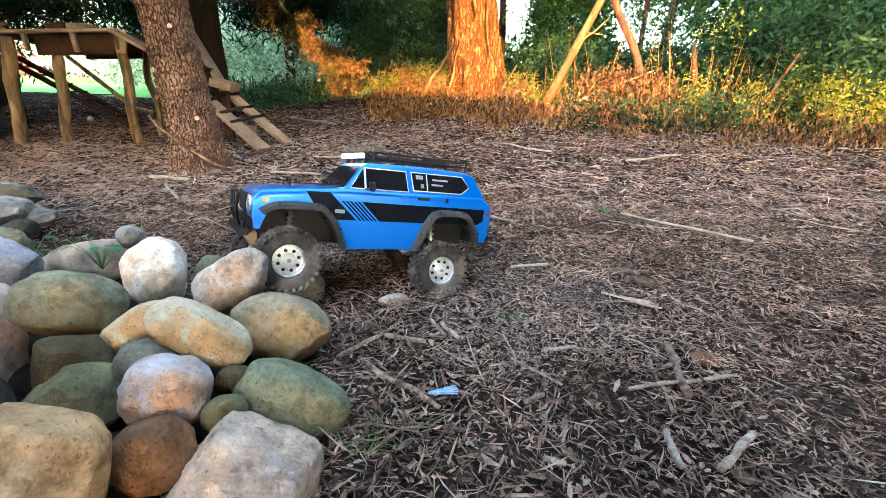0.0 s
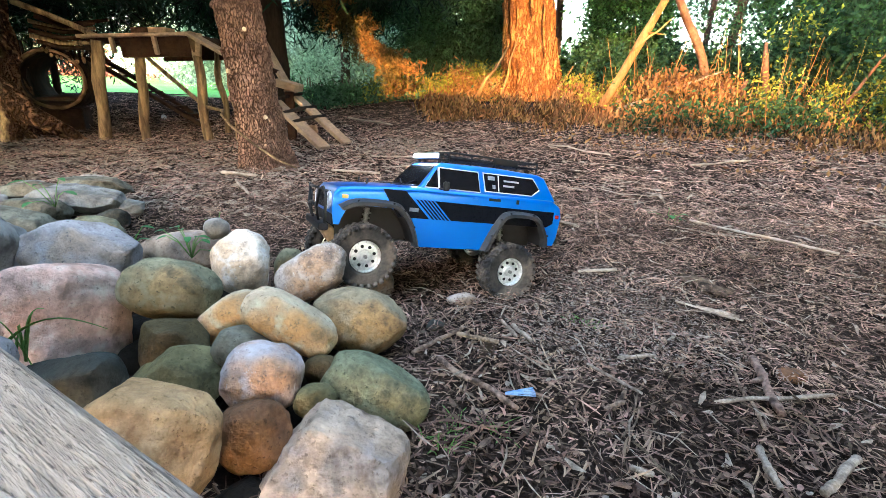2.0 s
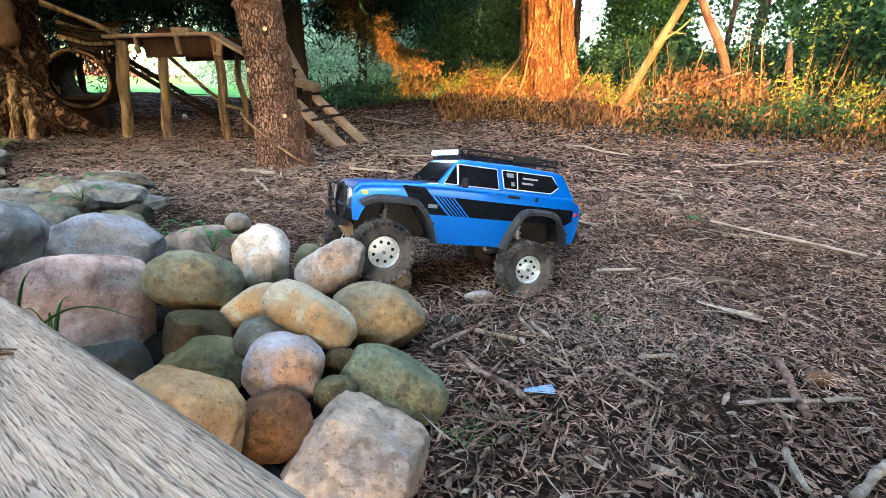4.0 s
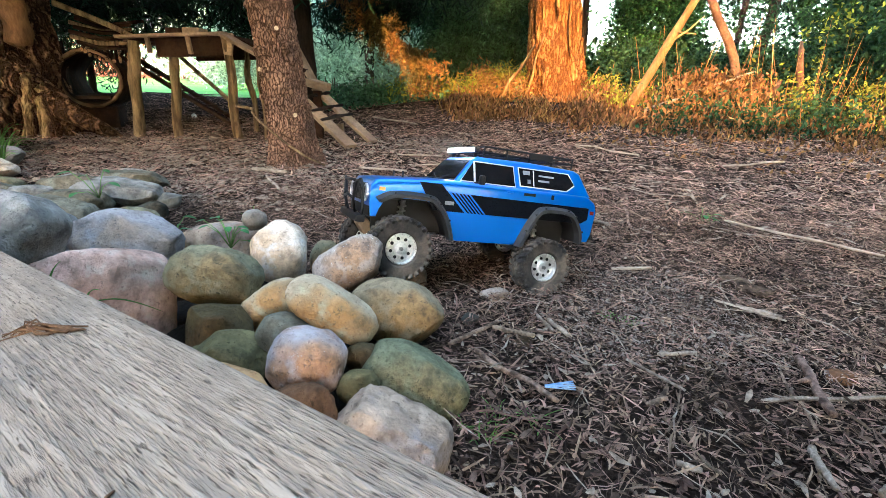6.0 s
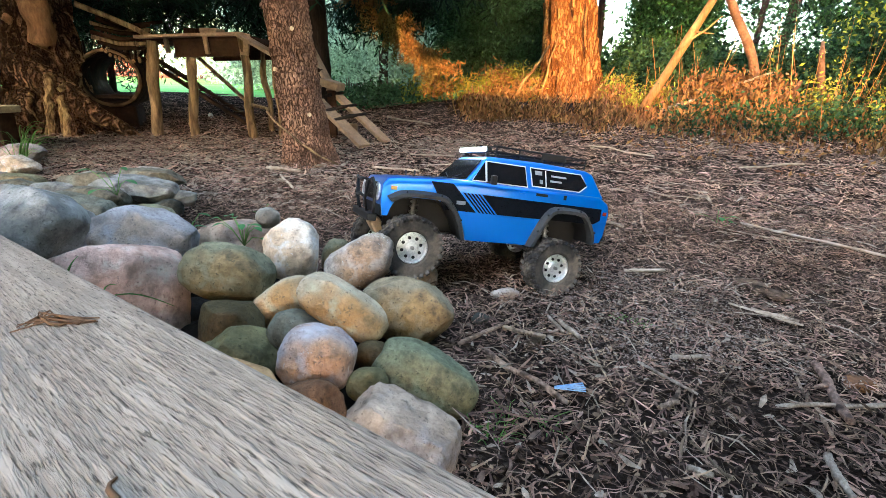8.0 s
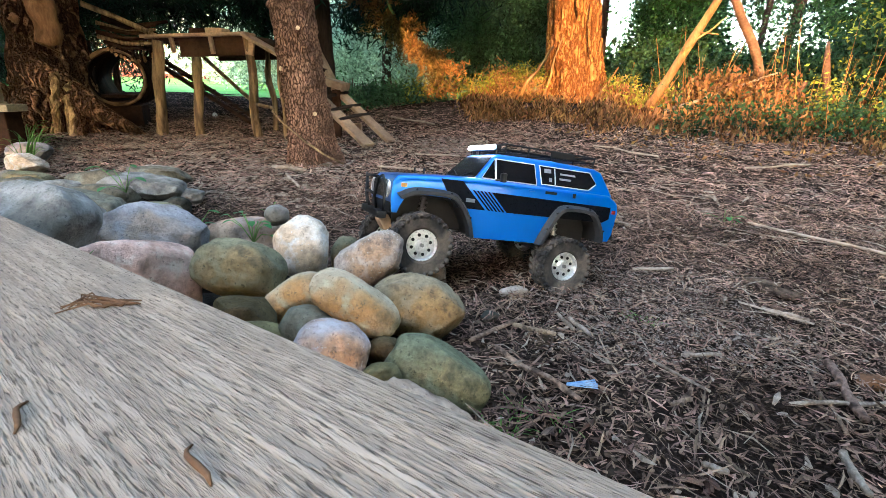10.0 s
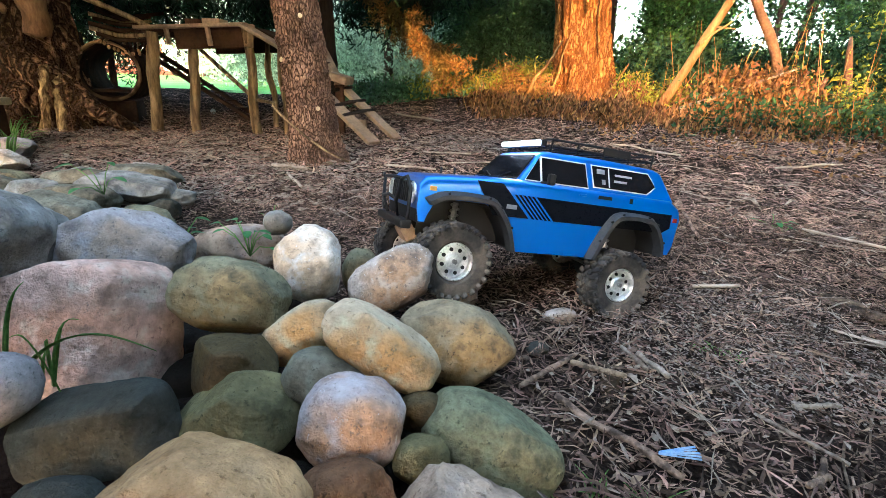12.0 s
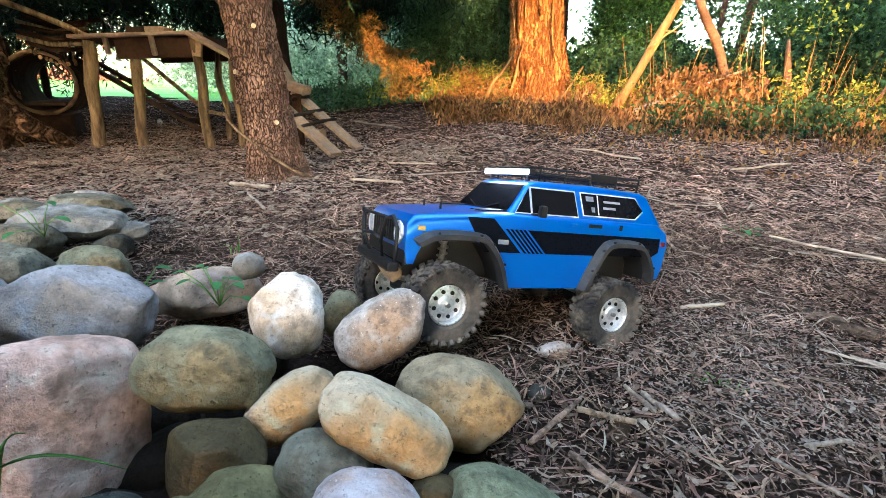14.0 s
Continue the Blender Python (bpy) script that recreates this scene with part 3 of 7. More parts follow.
rock((-0.217, 0.800, 0.060), (0.0270, 0.0232, 0.0347), (-19, -2, 9), R_moss, "small grey green stone between two rocks", 11, 2.4, 0.06, 1, 3)
rock((-0.077, 0.845, 0.018), (0.0345, 0.0280, 0.0320), (-19, -2, 9), R_grey, "small grey stone on the soil behind the khaki rock", 12, 2.4, 0.06, 1, 4)
rock((-0.240, 0.500, 0.078), (0.0400, 0.0330, 0.0300), (-19, -2, 9), R_umber, "dark brown angular rock deep in the pile", 13, 3.4, 0.02, 0, 5, (((*view_dir(-0.62, 0.05, 0.80), 0.42)), ((*view_dir(0.50, -0.05, 0.85), 0.46)), ((*view_dir(0.05, 0.95, 0.25), 0.60)), ((*view_dir(0.75, 0.65, 0.1), 0.66))), 0.010)
rock((-0.216, 0.462, 0.056), (0.0560, 0.0380, 0.0360), (-20, -10, 14), R_olive, "olive ridged rock with dry stems on it", 14, 2.8, 0.04, 0, 5, (((*view_dir(-0.58, 0.62, 0.50), 0.46)), ((*view_dir(0.50, 0.75, 0.45), 0.52)), ((*view_dir(-0.1, 0.05, 1.0), 0.56)), ((*view_dir(0.75, 0.1, 0.6), 0.66))), 0.014)
rock((-0.151, 0.510, 0.072), (0.0385, 0.0320, 0.0262), (-19, 14, 4), R_ashgreen, "grey green smooth stone in the pile", 15, 2.4, 0.04, 0, 5, ((*view_dir(0.3, 0.9, 0.3), 0.88),))
rock((-0.108, 0.455, 0.076), (0.0396, 0.0338, 0.0357), (-19, 7, 6), R_lilac, "round lilac stone, warm low light in its orange blotches", 16, 2.5, 0.04, 1, 5, ((*view_dir(0.25, -0.55, 0.8), 0.86),))
rock((0.000, 0.500, 0.038), (0.0650, 0.0405, 0.0345), (-20, 25, 0), R_green, "smooth green oval stone on the soil", 17, 2.45, 0.03, 0, 5, ((*view_dir(0.50, 0.86, 0.0), 0.84), (*view_dir(-0.30, -0.95, 0.2), 0.84), (*view_dir(-0.8, 0.5, 0.2), 0.88)), 0.008)
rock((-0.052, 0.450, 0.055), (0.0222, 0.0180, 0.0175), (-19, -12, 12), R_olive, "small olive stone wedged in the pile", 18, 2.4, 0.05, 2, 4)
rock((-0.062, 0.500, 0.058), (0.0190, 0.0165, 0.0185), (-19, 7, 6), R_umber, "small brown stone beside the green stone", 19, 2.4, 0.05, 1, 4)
rock((-0.018, 0.388, 0.039), (0.0715, 0.0490, 0.0490), (-19, 12, 2), R_cream, "rough cream limestone block at the pile foot", 20, 3.0, 0.09, 0, 5, ((*view_dir(-0.80, 0.56, 0.20), 0.46), (*view_dir(0.36, 0.92, 0.15), 0.62), (*view_dir(0.0, 0.25, 0.95), 0.66), (*view_dir(0.97, 0.05, 0.2), 0.84), (*view_dir(-0.45, -0.85, 0.3), 0.78), (*view_dir(0.6, -0.7, 0.4), 0.86)), 0.05)
rock((-0.150, 0.332, 0.090), (0.0560, 0.0425, 0.0483), (-19, 6, -2), R_tan, "large tan sandstone with a grey face", 21, 2.9, 0.04, 0, 5, ((*view_dir(0.1, 0.25, 0.95), 0.84), (0.75, -0.5, 0.3, 0.80), (*view_dir(-0.55, 0.8, 0.2), 0.84)))
rock((-0.298, 0.418, 0.066), (0.0540, 0.0340, 0.0340), (-19, -10, 12), R_dark, "dark slate slab leaning on the pink rock", 22, 3.8, 0.03, 0, 5, ((-0.15, -0.25, 1.0, 0.62), (*view_dir(0.1, -0.1, 0.97), 0.60), (0.95, -0.2, 0.2, 0.82)), 0.012)
rock((-0.094, 0.400, 0.050), (0.0340, 0.0270, 0.0330), (-19, -11, 4), R_rusty, "brown rock in the shade under others", 23, 2.5, 0.06, 1, 5)
rock((-0.521, 0.530, 0.165), (0.0675, 0.0579, 0.0550), (-19, 12, 4), R_ash, "big grey green boulder beside the timber", 24, 2.5, 0.07, 3, 5)
rock((-0.578, 0.630, 0.129), (0.0425, 0.0386, 0.0425), (-20, 17, 3), R_ash, "green grey rock behind a boulder", 25, 2.4, 0.08, 3)
rock((-0.354, 0.400, 0.103), (0.0241, 0.0241, 0.0299), (-19, 7, 6), R_violet, "blue grey stone beside a grass tuft", 26, 2.4, 0.05, 2, 3)
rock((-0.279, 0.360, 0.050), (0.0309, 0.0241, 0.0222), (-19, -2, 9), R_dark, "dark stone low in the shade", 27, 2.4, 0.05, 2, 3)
# added filler stones, near black so that the pile's gaps look shaded
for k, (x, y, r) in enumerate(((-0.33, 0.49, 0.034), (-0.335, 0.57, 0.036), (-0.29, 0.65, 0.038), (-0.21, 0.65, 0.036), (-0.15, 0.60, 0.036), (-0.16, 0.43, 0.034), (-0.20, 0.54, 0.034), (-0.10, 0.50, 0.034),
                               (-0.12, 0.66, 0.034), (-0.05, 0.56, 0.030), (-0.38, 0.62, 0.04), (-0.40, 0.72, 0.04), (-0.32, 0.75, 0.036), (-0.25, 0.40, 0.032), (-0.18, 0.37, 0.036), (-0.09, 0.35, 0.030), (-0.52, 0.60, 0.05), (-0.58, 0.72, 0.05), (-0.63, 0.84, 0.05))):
    rock((x, y, 0.004), (r * 1.15, r, r * 0.9), (0, 0, 40 * k), R_gapshade, "added filler stone, shade of the gaps put into its colour", 80 + k, 2.5, 0.06, 2, 3)
for k, (place, radii, turn, m, label) in enumerate((
        ((-0.884, 1.120, 0.074), (0.111, 0.085, 0.046), (-12, 3, 5), R_ash, "blue grey flat boulder of the further heap"),
        ((-0.903, 0.980, 0.065), (0.104, 0.076, 0.050), (-12, -6, 8), R_ashgreen, "grey boulder of the further heap"),
        ((-1.078, 1.200, 0.071), (0.095, 0.077, 0.032), (-12, -4, 7), R_ashgreen, "flat grey boulder of the further heap"),
        ((-0.941, 1.250, 0.080), (0.097, 0.071, 0.034), (-12, 2, 5), R_ashgreen, "grey flat boulder of the further heap"),
        ((-0.797, 1.160, 0.050), (0.061, 0.044, 0.026), (-10, -6, 8), R_ash, "grey slab stone of the further heap"),
        ((-1.111, 1.100, 0.057), (0.057, 0.043, 0.034), (-10, -2, 6), R_ash, "grey round stone of the further heap"),
        ((-1.676, 1.500, 0.040), (0.069, 0.050, 0.042), (-10, -7, 11), R_white, "pale stone beside a grass tuft"),
        ((-1.886, 1.700, 0.050), (0.086, 0.057, 0.042), (-10, -2, 9), R_violet, "blue stone beside a grass tuft"),
        ((-1.506, 1.300, 0.032), (0.049, 0.044, 0.034), (-10, -2, 9), R_ash, "grey stone at the heap edge"),
        ((-1.250, 1.120, 0.050), (0.090, 0.060, 0.040), (-10, -2, 9), R_ashgreen, "broad grey stone of the further heap"),
        ((-1.380, 1.250, 0.040), (0.070, 0.047, 0.035), (-10, 8, 6), R_moss, "green grey stone of the further heap"),
        ((-0.720, 0.800, 0.090), (0.080, 0.060, 0.060), (-12, 8, 6), R_ashgreen, "grey green boulder between the heaps"),
        ((-0.690, 0.940, 0.050), (0.060, 0.050, 0.045), (-12, 8, 26), R_moss, "mossy stone between the heaps"),
        ((-1.000, 1.330, 0.072), (0.050, 0.040, 0.030), (-10, 6, 20), R_grey, "small pale stone on the further heap"),
        ((-0.760, 1.060, 0.045), (0.045, 0.035, 0.030), (-10, -8, 30), R_dark, "dark stone low in the further heap"),
        ((-1.180, 1.290, 0.055), (0.055, 0.045, 0.030), (-10, 4, 40), R_ash, "flat grey stone of the further heap"))):
    rock(place, tuple(0.94 * r for r in radii), turn, m, label, 40 + k, 2.6, 0.10, 5, 5, ((*view_dir(-0.45 + 0.15 * (k % 7), 0.85, 0.3), 0.80), (*view_dir(0.5 - 0.2 * (k % 5), 0.3, 0.9), 0.80)), 0.022)

# ---- grey timber under the camera ----
edge_p, edge_d = Vector((0.0401, 0.1246, 0.2880)), Vector((-0.8657, 0.4918, -0.0935)).normalized()
side = edge_d.cross(Vector((0, 0, 1))).normalized() * -1
if side.y > 0:
    side = -side
upv = edge_d.cross(side).normalized()
if upv.z < 0:
    upv = -upv
tm = Matrix((edge_d, side, upv)).transposed().to_4x4()
tm.translation = edge_p
timber = thing("timber_rail", tm, "weathered grey wooden rail with open grain", "rail")
bm = box(1.9, 0.165, 0.042, 0.006, at=(0.05, 0.0825, -0.021), segments=3)
part("rail", bm, M_beam, timber)
for px in (-0.55, 0.62):
    part("rail_post", box(0.085, 0.085, 0.5, 0.005, at=(px, 0.09, -0.042 - 0.25)), M_beam, timber)

# ---- trees and wooden course ----
def trunk(name, base, top, r0, r1, material, label, flare=0.35, rings=90, seg=64, plates=0.05, lean_bend=0.02, seed=1, plate_scale=(18, 10), category="tree", flare_h=0.12, lobes=0.0):
    """A tapered trunk with flared foot and plated bark; returns the tree's root object."""
    t = thing(name, pose(*base), label, category)
    axis = Vector(top) - Vector(base)
    h = axis.length
    bm = bmesh.new()
    grid = []
    for j in range(rings):
        s = j / (rings - 1)
        s = s ** 1.8
        c = axis * s + Vector((lean_bend * math.sin(s * 5 + seed), lean_bend * math.cos(s * 4), 0))
        r = r0 + (r1 - r0) * s
        fl = flare * math.exp(-s * h / flare_h)
        row = []
        for k in range(seg):
            th = 2 * math.pi * k / seg
            d = Vector((math.cos(th), math.sin(th), 0))
            q = d * 1.0
            rr = r * (1 + fl * (1 + lobes * math.cos(5 * th + seed)))
            z = s * h
            cell = noise.cell(Vector((th * plate_scale[0] / 6.28, z * plate_scale[1] + 0.35 * noise.noise(Vector((th * 3, z * 6, seed))), seed)))
            ridge = abs(noise.noise(Vector((d.x * plate_scale[0] * 0.32, d.y * plate_scale[0] * 0.32, z * plate_scale[1] * 0.5 + seed))))
            rr *= 1 + plates * (1.6 * ridge - 0.35) + plates * 0.5 * (cell - 0.5) + plates * 0.8 * noise.noise(Vector((d.x * 1.5, d.y * 1.5, z * 1.2 + seed)))
            row.append(bm.verts.new(c + d * rr - Vector((0, 0, 0.06 if j == 0 else 0))))
        grid.append(row)
    for j in range(rings - 1):
        for k in range(seg):
            bm.faces.new((grid[j][k], grid[j][(k + 1) % seg], grid[j + 1][(k + 1) % seg], grid[j + 1][k]))
    bm.faces.new(grid[-1])
    part("trunk", bm, material, t, smooth=True)
    return t


def gz(x, y, z=0.0):
    return (x, y, ground_z(x, y) + z)


# straight pine between the camera and the course
pine = trunk("pine_tree", gz(-0.865, 2.16), (-1.42, 2.16, 5.2), 0.097, 0.068, M_barkpine, "pine trunk with flaky brown bark and sawn branch stubs", 0.42, 420, 130, 0.085, 0.006, 3, (30, 34), flare_h=0.10)
M_knot = mat("cut_knot_wood", (0.78, 0.58, 0.36), (0.62, 0.44, 0.26), rough=0.8, scale=40, fine=200, bump=0.3, depth=0.001)
knot_rng = random.Random(17)
for k in range(24):
    z = 0.16 + 0.058 * k + knot_rng.uniform(-0.02, 0.02)
    th = radians(knot_rng.uniform(195, 345))
    r = 0.099 - 0.006 * z
    c = Vector((-0.575 * z / 5.2, 0, z))
    d = Vector((math.cos(th), math.sin(th), 0.15))
    sawn = k % 3 == 1
    w = knot_rng.uniform(0.0085, 0.0115)
    stub = part("branch_stub", tube([c + d * r * 0.9, c + d * (r + 0.004), c + d * (r + 0.011)], [w * 1.7, w * 1.45, w], 14, 0.2, k), M_barkpine, pine, smooth=True)
    if sawn:
        part("cut_face", tube([c + d * (r + 0.010), c + d * (r + 0.0135)], [w * 0.86, w * 0.82], 14), M_knot, stub, "pale sawn branch face")

dark_tree = trunk("dark_tree", gz(-1.70, 4.25), (-1.9, 4.3, 6), 0.15, 0.11, M_barkdark, "trunk behind the ramp, unlit look put into its dark bark", 0.3, 70, 40, 0.06, 0.01, 5)
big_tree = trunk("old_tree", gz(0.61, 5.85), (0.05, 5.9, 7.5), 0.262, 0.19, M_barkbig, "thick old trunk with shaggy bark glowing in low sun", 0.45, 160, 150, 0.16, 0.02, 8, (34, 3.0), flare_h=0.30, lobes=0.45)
strip_rng = random.Random(31)
for k in range(16):
    th, z0, ln = radians(strip_rng.uniform(200, 340)), strip_rng.uniform(0.15, 1.7), strip_rng.uniform(0.25, 0.7)
    rows_ = []
    bm = bmesh.new()
    w = strip_rng.uniform(0.07, 0.14)
    for i in range(7):
        z = z0 + ln * i / 6
        r = 0.262 * (1 + 0.45 * math.exp(-z / 0.30)) * 1.035 + 0.006 + 0.012 * abs(i / 6 - 0.5)
        half = w * (1 - 0.75 * abs(2 * i / 6 - 1) ** 2)
        off = -0.075 * z
        rows_.append([bm.verts.new((off + rr * math.cos(th + a), rr * math.sin(th + a), z)) for rr, a in ((r, -half), (r + 0.012, 0), (r, half), (r - 0.02, 0))])
    for i in range(6):
        for j in range(4):
            bm.faces.new((rows_[i][j], rows_[i][(j + 1) % 4], rows_[i + 1][(j + 1) % 4], rows_[i + 1][j]))
    bm.faces.new(rows_[0])
    bm.faces.new(rows_[-1][::-1])
    bmesh.ops.recalc_face_normals(bm, faces=bm.faces)
    part("bark_strip", bm, M_barkbig, big_tree, "loose shaggy bark strip", smooth=True)
stump_tree = trunk("gnarled_tree", gz(-3.00, 2.9), (-3.12, 3.0, 5.5), 0.188, 0.165, M_stump, "old gnarled trunk with torn bark and spreading roots", 0.8, 200, 150, 0.24, 0.02, 12, (17, 7), flare_h=0.22, lobes=0.5)
for k, (pts, rad) in enumerate((
        (((0.0, -0.08, 0.42), (0.16, -0.13, 0.30), (0.33, -0.15, 0.20), (0.49, -0.17, 0.12), (0.63, -0.13, 0.05), (0.77, -0.10, -0.05)), (0.12, 0.10, 0.08, 0.062, 0.045, 0.02)),
        (((0.05, -0.2, 0.2), (0.12, -0.32, 0.08), (0.2, -0.42, -0.03)), (0.10, 0.07, 0.02)),
        (((-0.1, -0.2, 0.25), (-0.18, -0.34, 0.10), (-0.25, -0.46, -0.04)), (0.10, 0.08, 0.02)),
        (((-0.2, -0.1, 0.2), (-0.42, -0.15, 0.08), (-0.6, -0.2, -0.04)), (0.10, 0.07, 0.02)))):
    part("root", tube(pts, rad, 24, 0.55, k), M_stump, stump_tree, smooth=True)

M_torn = mat("torn_pale_wood", (0.52, 0.34, 0.155), (0.15, 0.088, 0.042), rough=0.85, scale=22, fine=70, bump=0.9, depth=0.01, stretch=(1.5, 1.5, 0.5))
M_scar = mat("healed_scar_wood", (0.40, 0.21, 0.105), (0.21, 0.108, 0.053), rough=0.85, scale=9, fine=60, bump=0.6, depth=0.006, stretch=(1.5, 1.5, 0.4))


def smooth_line(points, n):
    """n places along a bent line through the points."""
    pts, out = [Vector(p) for p in points], []
    for i in range(n):
        u = i / (n - 1) * (len(pts) - 1)
        k = min(int(u), len(pts) - 2)
        out.append(pts[k].lerp(pts[k + 1], u - k))
    return out


def swell(widths, n):
    return [float(v) for v in np.interp(np.linspace(0, 1, n), np.linspace(0, 1, len(widths)), widths)]


# a torn, lobed foot at the front of the trunk: a pale knob that runs out into root strands
shard_rng = random.Random(5)
for k in range(17):
    u = k / 16
    x0, z0 = 0.12 + 0.29 * u + shard_rng.gauss(0, 0.008), 0.14 + 0.22 * math.exp(-((u - 0.55) / 0.20) ** 2) + shard_rng.gauss(0, 0.018)
    y0 = -0.235 + 0.16 * abs(u - 0.45) + shard_rng.gauss(0, 0.010)
    w, out, pale = shard_rng.uniform(0.013, 0.024), (u - 0.5) * 0.16 + shard_rng.gauss(0, 0.012), 0.42 < u < 0.72 and k % 3 != 0
    line = smooth_line(((x0 - 0.015, y0 + 0.04, z0 + 0.015), (x0, y0, z0 - 0.02), (x0 + out * 0.3, y0 - 0.02, z0 * 0.66), (x0 + out * 0.6 + shard_rng.gauss(0, 0.008), y0 - 0.035, z0 * 0.34), (x0 + out, y0 - 0.07, -0.03)), 16)
    part("torn_wood", tube(line, swell((w * 0.5, w * 1.1, w, w * 1.05, w * 0.8), 16), 9, 0.9, 50 + k), M_torn if pale else M_stump, stump_tree, "pale torn wood shard" if pale else "ragged torn root shard")
for pts, widths in ((((0.098, -0.078, 0.52), (0.104, -0.074, 0.53), (0.104, -0.066, 0.66), (0.100, -0.062, 0.80), (0.088, -0.058, 1.0)), (0.055, 0.074, 0.077, 0.076, 0.070)), (((0.03, -0.165, 0.63), (0.025, -0.172, 0.66), (0.015, -0.17, 0.69)), (0.010, 0.026, 0.010))):
    part("bark_scar", tube(smooth_line(pts, 18), swell(widths, 18), 32, 0.5, 9), M_scar, stump_tree, "smooth tan scar where a limb tore off", smooth=True)

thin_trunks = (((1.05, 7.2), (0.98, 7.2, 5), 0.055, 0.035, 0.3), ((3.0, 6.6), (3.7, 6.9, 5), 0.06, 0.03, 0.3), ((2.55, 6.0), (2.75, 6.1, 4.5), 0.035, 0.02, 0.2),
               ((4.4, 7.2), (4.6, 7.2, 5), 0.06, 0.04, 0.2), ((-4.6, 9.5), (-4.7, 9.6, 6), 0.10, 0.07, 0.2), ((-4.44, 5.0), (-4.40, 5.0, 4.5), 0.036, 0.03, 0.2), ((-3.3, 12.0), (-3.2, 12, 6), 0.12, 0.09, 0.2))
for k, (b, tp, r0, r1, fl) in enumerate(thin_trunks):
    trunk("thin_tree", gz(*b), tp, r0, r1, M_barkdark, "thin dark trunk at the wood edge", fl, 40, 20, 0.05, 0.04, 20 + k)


def pole(name, pts, rad, material, label, category="pole", seed=0, group=""):
    bm = tube(pts, rad, 14, 0.18, seed)
    ob = link_mesh(name, bm, material)
    return tagged(ob, label, category, group)


def bent(a, b, n, amp, seed):
    a, b = Vector(a), Vector(b)
    out = []
    for i in range(n):
        s = i / (n - 1)
        p = a.lerp(b, s)
        k = amp * (a - b).length * math.sin(math.pi * s)
        out.append(p + Vector((k * noise.noise(Vector((seed, s * 2, 0))), k * noise.noise(Vector((seed, 5, s * 2))), k * noise.noise(Vector((s * 2, seed, 9))))))
    return out


M_poleyellow = mat("peeled_pole_wood", (0.36, 0.22, 0.10), (0.20, 0.115, 0.05), rough=0.8, scale=5, fine=60, bump=0.7, depth=0.006, stretch=(2, 2, 0.4))
M_polebrown = mat("brown_pole_bark", (0.20, 0.115, 0.07), (0.11, 0.063, 0.042), rough=0.9, scale=7, fine=60, bump=0.9, depth=0.008)
pole("leaning_pole", bent((1.12, 4.6, 0.16), (1.82, 4.62, 1.62), 12, 0.05, 2), [0.042, 0.04, 0.038, 0.036, 0.035, 0.034, 0.032, 0.03, 0.03, 0.028, 0.026, 0.024], M_poleyellow, "leaning peeled pole in golden sun")
pole("dead_limb", [(2.03, 4.5, 0.18), (2.02, 4.5, 0.35), (1.97, 4.5, 0.52), (1.92, 4.5, 0.66), (1.84, 4.5, 0.80), (1.74, 4.5, 0.95), (1.66, 4.5, 1.10), (1.55, 4.5, 1.35)], [0.036, 0.034, 0.038, 0.034, 0.036, 0.033, 0.032, 0.028], M_polebrown, "bent brown dead limb standing in weeds")
pole("broken_post", bent((2.42, 4.3, 0.2), (2.30, 4.3, 0.78), 6, 0.03, 5), [0.028, 0.026, 0.025, 0.026, 0.022, 0.010], M_polebrown, "broken grey brown post in weeds")
pole("broken_stub", bent((2.14, 4.3, 0.2), (2.22, 4.3, 0.50), 5, 0.1, 6), [0.03, 0.028, 0.025, 0.022, 0.012], M_polebrown, "short splintered stub in weeds")
pole("dead_branch", bent((1.2, 4.2, 0.24), (1.98, 4.25, 0.55), 9, 0.06, 7), [0.014, 0.013, 0.012, 0.012, 0.011, 0.01, 0.009, 0.008, 0.006], M_palestick, "long thin dead branch over dry leaves")
pole("dead_branch", bent((2.7, 3.9, 0.25), (2.95, 3.9, 0.75), 7, 0.08, 17), [0.012, 0.012, 0.012, 0.011, 0.01, 0.008, 0.006], M_polebrown, "thin forked dead branch in weeds")
pole("dead_branch", bent((0.05, 5.0, 0.3), (0.33, 5.1, 0.78), 7, 0.15, 27), [0.02, 0.018, 0.016, 0.015, 0.013, 0.01, 0.008], M_poleyellow, "crooked branch beside the old trunk")


pole("dead_branch", bent((1.37, 4.58, 0.72), (1.63, 4.5, 0.97), 8, 0.08, 41), [0.010, 0.009, 0.008, 0.008, 0.007, 0.006, 0.005, 0.003], M_poleyellow, "thin forked branch on the leaning pole")
pole("dead_branch", bent((1.47, 4.58, 0.86), (1.60, 4.52, 0.84), 6, 0.10, 43), [0.008, 0.007, 0.006, 0.005, 0.004, 0.003], M_poleyellow, "thin forked branch on the leaning pole")
pole("dead_branch", bent((0.80, 5.55, 0.20), (1.02, 5.45, 0.62), 7, 0.05, 45), [0.016, 0.015, 0.013, 0.012, 0.010, 0.008, 0.006], M_poleyellow, "pale stick leaning on the old trunk")
pole("dead_branch", bent((0.28, 5.5, 0.22), (0.44, 5.5, 0.92), 8, 0.10, 46), [0.018, 0.016, 0.015, 0.014, 0.012, 0.010, 0.008, 0.005], M_poleyellow, "crooked stick leaning on the old trunk")

# raised plank bridge on round posts
course = thing("plank_bridge", pose(*gz(-1.85, 2.85)), "small wooden plank bridge on round posts", "bridge")
ox, oy, oz = course.matrix_world.translation


def rel(p):
    return (p[0] - ox, p[1] - oy, p[2] - oz)


